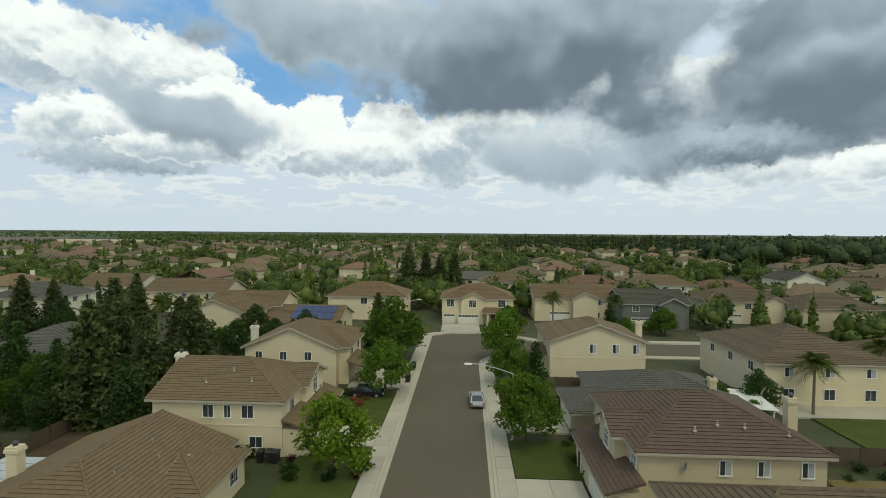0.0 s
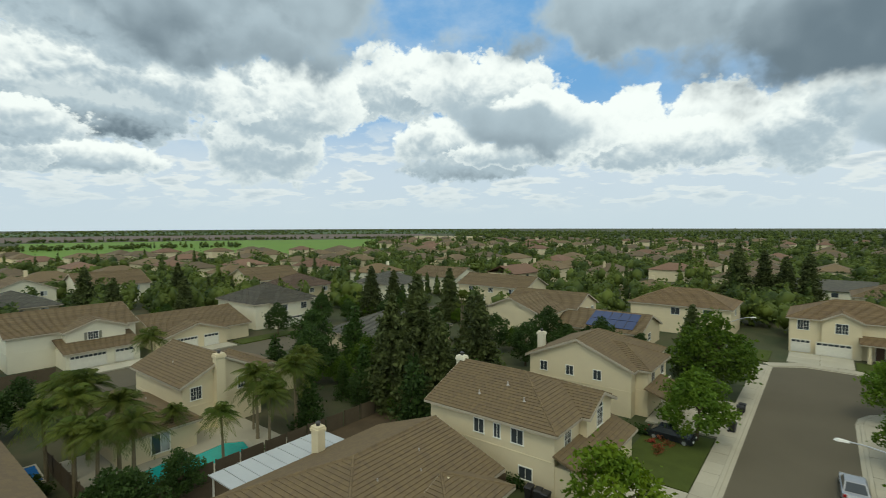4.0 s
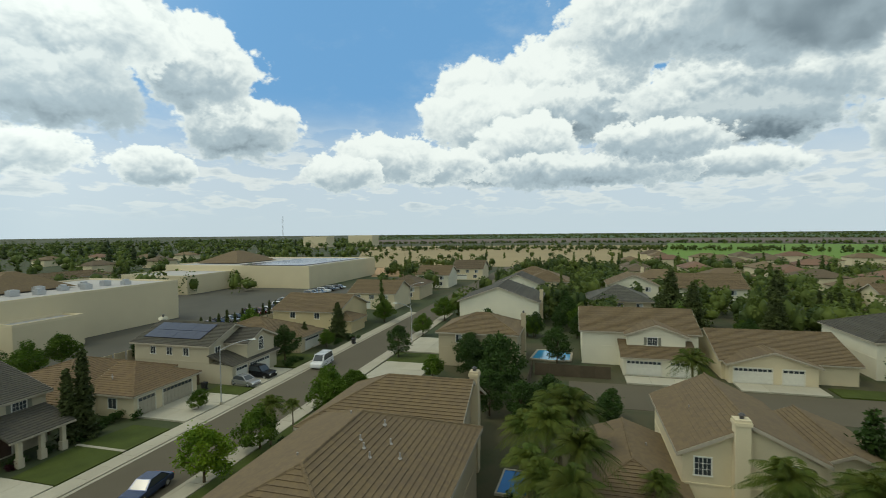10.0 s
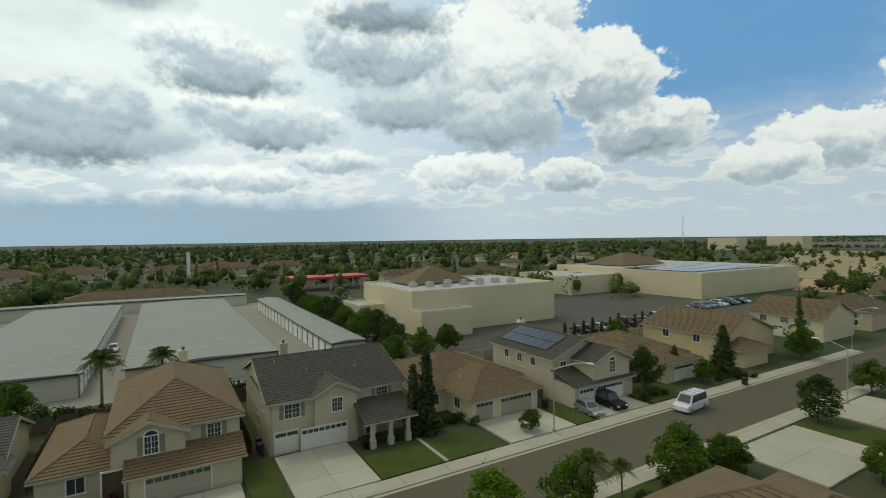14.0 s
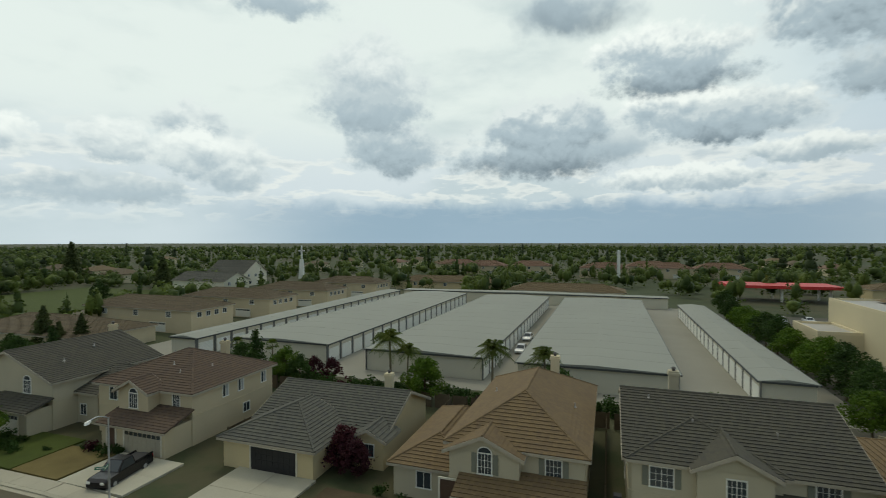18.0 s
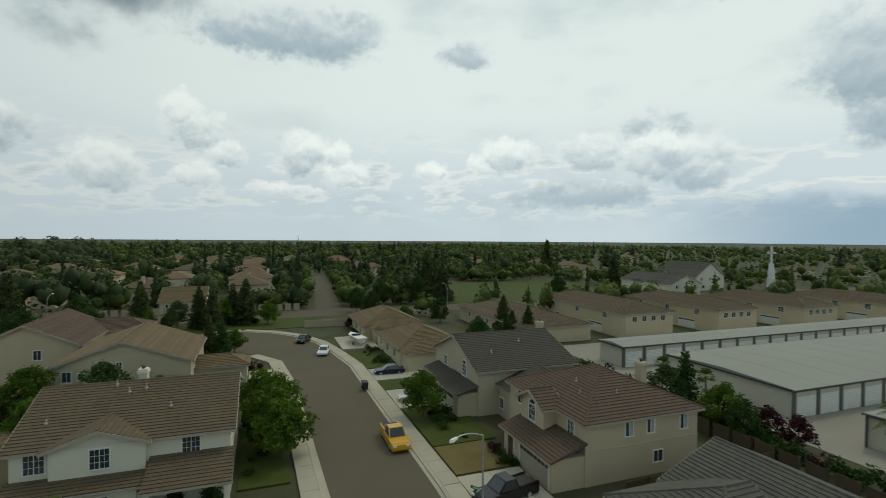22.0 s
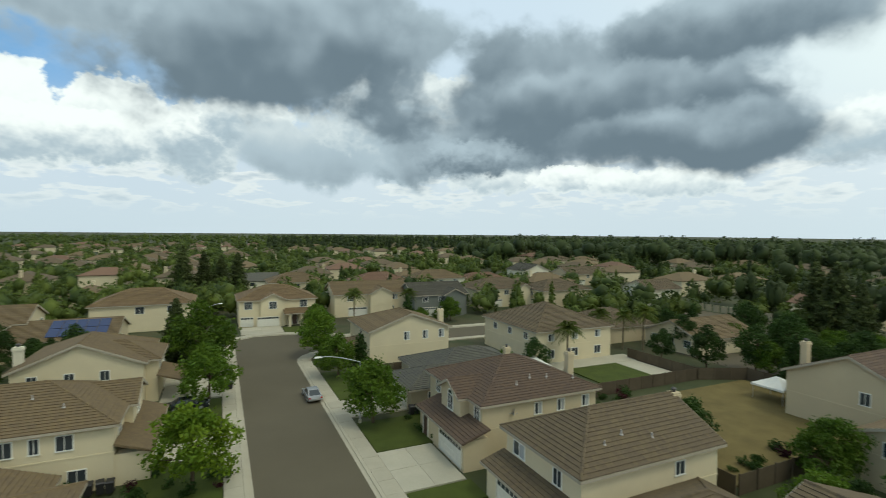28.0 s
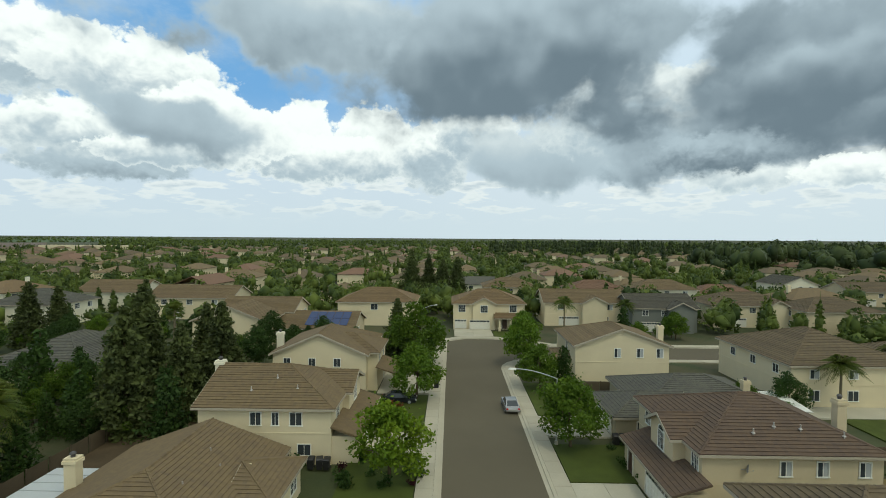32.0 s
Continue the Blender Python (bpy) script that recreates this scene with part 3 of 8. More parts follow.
def roof_planes(x0, x1, y0, y1, z, kind, pitch):
    """Slopes of a roof over a rectangle (eaves included): eave corner, along, up, length, rise length, inset at both ends per metre up."""
    along_x = kind[0] == "x"
    hip0, hip1 = kind[1] == "1", kind[2] == "1"
    w, d = (x1 - x0, y1 - y0) if along_x else (y1 - y0, x1 - x0)
    run = d / 2
    slope = math.hypot(1, pitch)
    out, c = [], 1 / slope
    V = Vector
    if along_x:
        corners = [(V((x0, y0, z)), V((1, 0, 0)), V((0, 1, pitch)) / slope, hip0, hip1), (V((x1, y1, z)), V((-1, 0, 0)), V((0, -1, pitch)) / slope, hip1, hip0)]
        ends = [(V((x0, y1, z)), V((0, -1, 0)), V((1, 0, pitch)) / slope), (V((x1, y0, z)), V((0, 1, 0)), V((-1, 0, pitch)) / slope)]
    else:
        corners = [(V((x1, y0, z)), V((0, 1, 0)), V((-1, 0, pitch)) / slope, hip0, hip1), (V((x0, y1, z)), V((0, -1, 0)), V((1, 0, pitch)) / slope, hip1, hip0)]
        ends = [(V((x0, y0, z)), V((1, 0, 0)), V((0, 1, pitch)) / slope), (V((x1, y1, z)), V((-1, 0, 0)), V((0, -1, pitch)) / slope)]
    nh = (1 if hip0 else 0) + (1 if hip1 else 0)
    top = min(run, w / nh) if nh else run
    for o, u, v, a, b in corners:
        out.append((o, u, v, w, top * slope, c if a else 0.0, c if b else 0.0))
    for (o, u, v), h in zip(ends, (hip0, hip1)):
        if h:
            out.append((o, u, v, d, top * slope, c, c))
    return out


def strip(plane, v0, v1, lift0, lift1, thick=0.05):
    """The corner points of one course of a slope: below, above."""
    o, u, v, w, L, a, b = plane
    n = u.cross(v).normalized()
    pts = []
    for vv in (v0, v1):
        l, r = a * vv, w - b * vv
        if r - l < 0.02:
            l = r = (l + r) / 2
            l, r = l - 0.01, r + 0.01
        pts.append((o + u * l + v * vv, o + u * r + v * vv))
    (p0, p1), (q0, q1) = pts
    low = [p0 - n * thick, p1 - n * thick, q1 - n * thick, q0 - n * thick]
    high = [p0 + n * lift0, p1 + n * lift0, q1 + n * lift1, q0 + n * lift1]
    return low, high


def roof_on(house, base, rect, z, kind, pitch, material, near, shed_step=0.37):
    x0, x1, y0, y1 = rect
    planes = roof_planes(x0 - OVER, x1 + OVER, y0 - OVER, y1 + OVER, z, kind, pitch)
    deck = bmesh.new()
    for p in planes:
        prism(deck, *strip(p, 0.0, p[4], 0.0, 0.0, 0.14))
    bm_move(deck, base)
    roof = part("roof", deck, material, house)
    joined = bmesh.new()
    for p in planes:
        n = max(1, int(p[4] / shed_step))
        for i in range(n):
            low, high = strip(p, p[4] * i / n, p[4] * (i + 1) / n, 0.075, 0.018, -0.004)
            if near:
                bm = bmesh.new()
                prism(bm, [q - base for q in low], [q - base for q in high])
                part("tile_course", bm, material, roof)
            else:
                prism(joined, [q - base for q in low], [q - base for q in high])
    if near:
        joined.free()
    else:
        tagged(part("tiling", joined, material, roof), kind="stuff")
    # caps on ridge and hips
    caps = bmesh.new()
    o, u, v, w, L, a, b = planes[0]
    p, q = o + u * (a * L) + v * L, o + u * (w - b * L) + v * L
    if (q - p).length > 0.2:
        cap_row(caps, p - base, q - base)
    for o, u, v, w, L, a, b in planes[:2]:
        if a:
            cap_row(caps, o - base, o + u * (a * L) + v * L - base)
        if b:
            cap_row(caps, o + u * w - base, o + u * (w - b * L) + v * L - base)
    if len(caps.verts):
        tagged(part("ridge_tiles", caps, material, roof), kind="stuff")
    else:
        caps.free()
    X0, X1, Y0, Y1 = x0 - OVER, x1 + OVER, y0 - OVER, y1 + OVER
    hips = kind[1:3]
    sides = {"x": ("S", "N") + (("W",) if hips[0] == "1" else ()) + (("E",) if hips[1] == "1" else ()), "y": ("W", "E") + (("S",) if hips[0] == "1" else ()) + (("N",) if hips[1] == "1" else ())}[kind[0]]
    for s in sides:
        r = {"S": (X0, X1, Y0 - 0.03, Y0 + 0.07), "N": (X0, X1, Y1 - 0.07, Y1 + 0.03), "W": (X0 - 0.03, X0 + 0.07, Y0, Y1), "E": (X1 - 0.07, X1 + 0.03, Y0, Y1)}[s]
        edge = bmesh.new()
        box(edge, *r, z - 0.24, z - 0.02)
        bm_move(edge, base)
        part("fascia", edge, FASCIA, house)
    # rakes on the gable ends
    for o, u, v, w, L, a, b in planes[:2]:
        for h, at in ((a, o), (b, o + u * w)):
            if not h:
                s = u * (0.05 if at == o else -0.05)
                t = at + v * L
                lo = [at - s, at + s, t + s, t - s]
                edge = bmesh.new()
                prism(edge, [q + Vector((0, 0, -0.26)) for q in lo], [q + Vector((0, 0, 0.02)) for q in lo])
                bm_move(edge, base)
                part("rake_board", edge, FASCIA, house)
    return roof


def cap_row(bm, p, q):
    d = (q - p)
    n = max(1, int(d.length / 0.42))
    up_ = Vector((0, 0, 0.05))
    side = d.cross(Vector((0, 0, 1)))
    side = (side.normalized() if side.length > 1e-4 else Vector((1, 0, 0))) * 0.13
    for i in range(n):
        a, b = p + d * (i / n), p + d * ((i + 1.06) / n)
        lo = [a - side, a + side, b + side * 0.9, b - side * 0.9]
        prism(bm, [k + up_ * 0.2 for k in lo], [a - side * 0.5 + up_ * 2.6, a + side * 0.5 + up_ * 2.6, b + side * 0.5 + up_ * 2.1, b - side * 0.5 + up_ * 2.1])


def bm_move(bm, base):
    bmesh.ops.translate(bm, verts=bm.verts, vec=-Vector(base))


CACHE = {}
TURN = {"S": 0.0, "E": 90.0, "N": 180.0, "W": -90.0}


def window_meshes(w, h, style):
    key = (round(w, 2), round(h, 2), style)
    if key not in CACHE:
        f = bmesh.new()
        t = 0.09
        box(f, -w / 2 - t, w / 2 + t, -0.07, 0.0, h / 2, h / 2 + t)
        box(f, -w / 2 - t - 0.04, w / 2 + t + 0.04, -0.10, 0.0, -h / 2 - t, -h / 2)
        box(f, -w / 2 - t, -w / 2, -0.07, 0.0, -h / 2, h / 2)
        box(f, w / 2, w / 2 + t, -0.07, 0.0, -h / 2, h / 2)
        if style == "arch":
            r = w / 2 + t
            for i in range(8):
                a0, a1 = math.pi * i / 8, math.pi * (i + 1) / 8
                pts = [(r * math.cos(k) * s, h / 2 + t + r * 0.8 * math.sin(k) * s) for k, s in ((a0, 1), (a1, 1), (a1, 0.84), (a0, 0.84))]
                prism(f, [(x, -0.07, z) for x, z in pts], [(x, 0.0, z) for x, z in pts])
        bars = bmesh.new()
        box(bars, -0.025, 0.025, -0.05, -0.012, -h / 2, h / 2)
        if style in ("grid", "arch"):
            for k in (-0.25, 0.25):
                box(bars, w * k - 0.012, w * k + 0.012, -0.042, -0.016, -h / 2, h / 2)
            for k in (-0.17, 0.17):
                box(bars, -w / 2, w / 2, -0.042, -0.016, h * k - 0.012, h * k + 0.012)
        panes = []
        for s in (-1, 1):
            g = bmesh.new()
            lo, hi = (-w / 2, 0) if s < 0 else (0, w / 2)
            box(g, lo, hi, -0.025, -0.004, -h / 2, h / 2)
            panes.append(mesh_of("pane", g, GLASS if (s < 0 or style == "dark") else BLIND if style == "half" else GLASS))
        fan = None
        if style == "arch":
            g = bmesh.new()
            r = w / 2
            pts = [(r * math.cos(math.pi * i / 10), h / 2 + t + 0.8 * r * math.sin(math.pi * i / 10)) for i in range(11)]
            prism(g, [(x, -0.025, z) for x, z in pts], [(x, -0.004, z) for x, z in pts])
            fan = mesh_of("fanlight", g, GLASS)
        CACHE[key] = (mesh_of("window", f, WHITE), mesh_of("muntin", bars, WHITE), panes, fan)
    return CACHE[key]


def window(house, base, side, at, wallpos, z, w=1.5, h=1.35, style="plain", shutters=False):
    """A window on the wall whose outside faces side; at: along the wall, wallpos: where the wall stands."""
    x, y = (at, wallpos) if side in "NS" else (wallpos, at)
    fr, bars, panes, fan = window_meshes(w, h, style)
    ob = put("window", fr, house, (x - base[0], y - base[1], z), TURN[side])
    put("muntin", bars, ob)
    for p in panes:
        put("pane", p, ob)
    if fan:
        put("fanlight", fan, ob)
    if shutters:
        key = ("shutter", h)
        if key not in CACHE:
            g = bmesh.new()
            prof = [(0.0, -h / 2), (-0.05, -h / 2)]
            for i in range(int(h / 0.14)):
                z0 = -h / 2 + 0.04 + i * 0.14
                prof += [(-0.05, z0), (-0.068, z0 + 0.01), (-0.05, z0 + 0.12)]
            prof += [(-0.05, h / 2), (0.0, h / 2)]
            prism(g, [(-0.2, y_, z_) for y_, z_ in prof], [(0.2, y_, z_) for y_, z_ in prof])
            CACHE[key] = mesh_of("shutter", g, SHUT)
        for s in (-1, 1):
            put("shutter", CACHE[key], ob, (s * (w / 2 + 0.33), 0, 0))
    return ob


def garage(house, base, side, at, wallpos, w=4.8, h=2.15, material=None, lites=True, z=0.12):
    material = material or DOORW
    key = ("garage", w, h, material.name, lites)
    if key not in CACHE:
        slab, fr, gl = bmesh.new(), bmesh.new(), bmesh.new()
        rows_, cols = 4, max(2, int(w / 1.2) * 2)
        box(slab, -w / 2, w / 2, -0.03, 0, 0, h)
        for r in range(rows_):
            for c in range(cols):
                x0, x1 = -w / 2 + w * c / cols + 0.05, -w / 2 + w * (c + 1) / cols - 0.05
                z0, z1 = h * r / rows_ + 0.05, h * (r + 1) / rows_ - 0.05
                if r == 3 and lites:
                    box(gl, x0, x1, -0.045, -0.02, z0 + 0.04, z1 - 0.04)
                else:
                    box(slab, x0, x1, -0.055, -0.02, z0, z1)
        for x in (-w / 2 - 0.12, w / 2):
            box(fr, x, x + 0.12, -0.09, 0, 0, h + 0.12)
        box(fr, -w / 2, w / 2, -0.09, 0, h, h + 0.12)
        CACHE[key] = (mesh_of("garage_door", slab, material), mesh_of("door_frame", fr, TRIM), mesh_of("glazing", gl, GLASS) if lites else gl.free())
    slab, fr, gl = CACHE[key]
    x, y = (at, wallpos) if side in "NS" else (wallpos, at)
    ob = put("garage_door", slab, house, (x - base[0], y - base[1], z), TURN[side])
    put("door_frame", fr, ob)
    if gl:
        put("glazing", gl, ob)
    return ob


def entry(house, base, side, at, wallpos, w=1.1, h=2.3):
    key = ("entry", w, h)
    if key not in CACHE:
        d, fr = bmesh.new(), bmesh.new()
        box(d, -w / 2, w / 2, -0.03, 0, 0, h)
        for k in (0.15, 1.25):
            for s in (-1, 1):
                box(d, min(s * 0.08, s * 0.42), max(s * 0.08, s * 0.42), -0.05, -0.02, k, k + 0.9)
        for x in (-w / 2 - 0.15, w / 2):
            box(fr, x, x + 0.15, -0.09, 0, 0, h + 0.15)
        box(fr, -w / 2, w / 2, -0.09, 0, h, h + 0.15)
        CACHE[key] = (mesh_of("front_door", d, plain("door_wood", (0.10, 0.06, 0.04), 0.5)), mesh_of("door_frame", fr, TRIM))
    x, y = (at, wallpos) if side in "NS" else (wallpos, at)
    ob = put("front_door", CACHE[key][0], house, (x - base[0], y - base[1], 0.15), TURN[side])
    put("door_frame", CACHE[key][1], ob)


def chimney(house, base, x, y, top, material, w=0.9, d=0.75):
    bm = bmesh.new()
    box(bm, x - w / 2, x + w / 2, y - d / 2, y + d / 2, 0.0, top - 0.55)
    box(bm, x - w / 2 - 0.09, x + w / 2 + 0.09, y - d / 2 - 0.09, y + d / 2 + 0.09, top - 0.55, top - 0.3)
    box(bm, x - w / 2 - 0.03, x + w / 2 + 0.03, y - d / 2 - 0.03, y + d / 2 + 0.03, top - 0.3, top - 0.12)
    bm_move(bm, base)
    ob = part("chimney", bm, material, house)
    c = bmesh.new()
    tube(c, (x, y, top - 0.12), (x, y, top + 0.15), 0.16, 0.16)
    tube(c, (x, y, top + 0.15), (x, y, top + 0.28), 0.26, 0.1)
    bm_move(c, base)
    part("flue_cap", c, plain("flue_metal", (0.10, 0.095, 0.09), 0.5, 0.6), ob)


def vents(house, base, spots):
    key = "vent"
    if key not in CACHE:
        g = bmesh.new()
        tube(g, (0, 0, -0.3), (0, 0, 0.32), 0.06, 0.06, 8)
        tube(g, (0, 0, -0.05), (0, 0, 0.05), 0.16, 0.07, 8)
        CACHE[key] = mesh_of("vent_pipe", g, plain("vent_grey", (0.42, 0.39, 0.35), 0.6, 0.2))
    for x, y, z in spots:
        put("vent_pipe", CACHE[key], house, (x - base[0], y - base[1], z))


def house(label, blocks, roof, wall, near=True, group="", name="house", sheds=()):
    """A house from rectangular blocks (x0, x1, y0, y1, eave height, roof kind, pitch), walls given by their outside."""
    cx = sum(b[0] + b[1] for b in blocks[:1]) / 2
    cy = sum(b[2] + b[3] for b in blocks[:1]) / 2
    base = Vector((cx, cy, 0))
    hs = thing(name, (cx, cy, 0), label, "house", group)
    for x0, x1, y0, y1, z, kind, pitch in blocks:
        bm = bmesh.new()
        box(bm, x0, x1, y0, y1, -0.05, z + 0.0)
        run = ((y1 - y0) if kind[0] == "x" else (x1 - x0)) / 2
        lift = OVER * pitch
        h = (run) * pitch
        if kind[0] == "x":
            for x, flag, t in ((x0, kind[1], 0.25), (x1, kind[2], -0.25)):
                if flag == "0":
                    tri = [(y0, z - 0.02), (y1, z - 0.02), (y1, z + lift - 0.15), ((y0 + y1) / 2, z + h + lift - 0.15), (y0, z + lift - 0.15)]
                    prism(bm, [(x, a, b) for a, b in tri], [(x + t, a, b) for a, b in tri])
        else:
            for y, flag, t in ((y0, kind[1], 0.25), (y1, kind[2], -0.25)):
                if flag == "0":
                    tri = [(x0, z - 0.02), (x1, z - 0.02), (x1, z + lift - 0.15), ((x0 + x1) / 2, z + h + lift - 0.15), (x0, z + lift - 0.15)]
                    prism(bm, [(a, y, b) for a, b in tri], [(a, y + t, b) for a, b in tri])
        bm_move(bm, base)
        part("wall", bm, WALL[wall], hs)
        if z > 4.5:
            bm = bmesh.new()
            box(bm, x0 - 0.04, x1 + 0.04, y0 - 0.04, y1 + 0.04, 2.92, 3.05)
            bm_move(bm, base)
            part("band_course", bm, WALL[wall], hs)
        roof_on(hs, base, (x0, x1, y0, y1), z, kind, pitch, ROOF[roof], near)
    for x0, x1, y0, y1, z, side, pitch, posts in sheds:
        shed_roof(hs, base, x0, x1, y0, y1, z, side, pitch, ROOF[roof], WALL[wall], posts, near)
    return hs, base


def shed_roof(hs, base, x0, x1, y0, y1, z, side, pitch, material, wallmat, posts, near):
    """A lean-to roof whose eave faces side; posts: how many pillars hold it, 0 for a closed room below."""
    s = math.hypot(1, pitch)
    V = Vector
    o, u, v, w, L = {
        "S": (V((x0, y0, z)), V((1, 0, 0)), V((0, 1, pitch)) / s, x1 - x0, (y1 - y0) * s),
        "N": (V((x1, y1, z)), V((-1, 0, 0)), V((0, -1, pitch)) / s, x1 - x0, (y1 - y0) * s),
        "W": (V((x0, y1, z)), V((0, -1, 0)), V((1, 0, pitch)) / s, y1 - y0, (x1 - x0) * s),
        "E": (V((x1, y0, z)), V((0, 1, 0)), V((-1, 0, pitch)) / s, y1 - y0, (x1 - x0) * s),
    }[side]
    plane = (o, u, v, w, L, 0.0, 0.0)
    bm = bmesh.new()
    prism(bm, *strip(plane, 0, L, 0, 0, 0.14))
    bm_move(bm, base)
    roof = part("porch_roof", bm, material, hs)
    n = max(1, int(L / 0.37))
    joined = bmesh.new()
    for i in range(n):
        low, high = strip(plane, L * i / n, L * (i + 1) / n, 0.075, 0.018, -0.004)
        if near:
            b2 = bmesh.new()
            prism(b2, [q - base for q in low], [q - base for q in high])
            part("tile_course", b2, material, roof)
        else:
            prism(joined, [q - base for q in low], [q - base for q in high])
    if near:
        joined.free()
    else:
        tagged(part("tiling", joined, material, roof), kind="stuff")
    e = bmesh.new()
    c = o + u * w
    xa, xb, ya, yb = min(o.x, c.x), max(o.x, c.x), min(o.y, c.y), max(o.y, c.y)
    box(e, xa - 0.05, xb + 0.05, ya - 0.05, yb + 0.05, z - 0.22, z - 0.03)
    bm_move(e, base)
    part("fascia", e, FASCIA, hs)
    if posts:
        for i in range(posts):
            k = (i + 0.5) / posts if posts > 2 else (0.06 + 0.88 * i)
            p = o + u * (w * k) + v * 0.45
            g = bmesh.new()
            box(g, p.x - 0.2, p.x + 0.2, p.y - 0.2, p.y + 0.2, 0, z + 0.0)
            box(g, p.x - 0.28, p.x + 0.28, p.y - 0.28, p.y + 0.28, 0, 0.9)
            bm_move(g, base)
            part("post", g, wallmat, hs)
    else:
        g = bmesh.new()
        i = 0.4
        r = {"S": (x0 + i, x1 - i, y0 + i, y1), "N": (x0 + i, x1 - i, y0, y1 - i), "W": (x0 + i, x1, y0 + i, y1 - i), "E": (x0, x1 - i, y0 + i, y1 - i)}[side]
        box(g, *r, -0.05, z)
        bm_move(g, base)
        part("wall", g, wallmat, hs)


# ---- ground, roads, pavements ----
def ground_mat():
    m, nt, b = shader("ground_mix")
    pos = geo_pos(nt)
    a, c, f = noise_tex(nt, 0.012, 4, vec=pos), noise_tex(nt, 0.15, 5, vec=pos), noise_tex(nt, 3.0, 5, 0.7, vec=pos)
    col = mix_col(nt, ramp(nt, a, 0.42, 0.58), (0.044, 0.064, 0.015), (0.072, 0.066, 0.028))
    col = mix_col(nt, ramp(nt, c, 0.45, 0.65), col, (0.03, 0.05, 0.011))
    col = mix_col(nt, math_node(nt, "MULTIPLY", f, 0.5), col, (0.084, 0.078, 0.036))
    nt.links.new(col, b.inputs["Base Color"])
    b.inputs["Roughness"].default_value = 0.95
    bump(nt, b, f, 0.4, 0.05)
    return m


def field_mat(name, c1, c2, row):
    m, nt, b = shader(name)
    pos = geo_pos(nt)
    n = noise_tex(nt, 0.02, 5, vec=pos)
    w = nt.nodes.new("ShaderNodeTexWave")
    w.inputs["Scale"].default_value = row
    w.inputs["Distortion"].default_value = 1.5
    nt.links.new(pos, w.inputs["Vector"])
    f = math_node(nt, "MULTIPLY_ADD", n, 0.8, math_node(nt, "MULTIPLY", w.outputs[1], 0.2))
    nt.links.new(mix_col(nt, f, c1, c2), b.inputs["Base Color"])
    b.inputs["Roughness"].default_value = 0.95
    return m


bm = bmesh.new()
box(bm, -4500, 4500, -4500, 4500, -1.0, -0.03)
tagged(new("ground", mesh_of("ground", bm, ground_mat())), "wide flat ground of dry grass and soil between the lots", "ground", kind="structure")

AW, AE = -7.3, 2.6            # kerbs of the street that runs north
BS, BN = -16.8, -8.2          # kerbs of the cross street


def arc(cx, cy, r, a0, a1, n=8):
    return [(cx + r * math.cos(radians(a0 + (a1 - a0) * i / n)), cy + r * math.sin(radians(a0 + (a1 - a0) * i / n))) for i in range(n + 1)]


ROAD_PIECES = (
    [(-330, BS), (-45, BS), (-45, BN), (-330, BN)],
    [(-45, BS), (8, -18.9), (8.6, -9.6), (-13.3, BN), (-45, BN)],
    [(-13.3, BN), (8.6, -9.6)] + arc(AE + 6, -3.6, 6, 270, 180)[1:] + arc(AW - 6, -2.2, 6, 0, -90)[:-1],
    [(AW, -2.2), (AE, -3.6), (AE, 80), (AW, 80)],
    [(AW, 80)] + arc(AE + 7, 80, 7, 180, 90, 5) + [(20, 87), (20, 97), (14, 97), (8, 101.5), (3, 103.5), (-3, 103.8), (AW, 101)],
    [(20, 87), (60, 87), (60, 97), (20, 97)],
    [(8, -18.9), (50, -18.6), (50, -8.3), (44, -8.9), (8.6, -9.6)],
    [(50, -18.6), (62, -16.8), (70, -15.2), (78, -11.8), (84, -6.5), (87.5, -0.5), (86.8, 4), (83, 7.2), (77, 8.6), (67, 8.6), (67, 2), (63, -4), (57, -7.6), (50, -8.3)],
    [(67, 8.6), (77, 8.6), (77, 60), (67, 60)],
)
bm = bmesh.new()
for p in ROAD_PIECES:
    prism(bm, [(x, y, -0.1) for x, y in p], [(x, y, 0.0) for x, y in p])
bmesh.ops.triangulate(bm, faces=[f for f in bm.faces if len(f.verts) > 4])
tagged(new("road", mesh_of("road", bm, ASPHALT)), "worn grey asphalt residential streets meeting in a tee", "road", kind="structure")


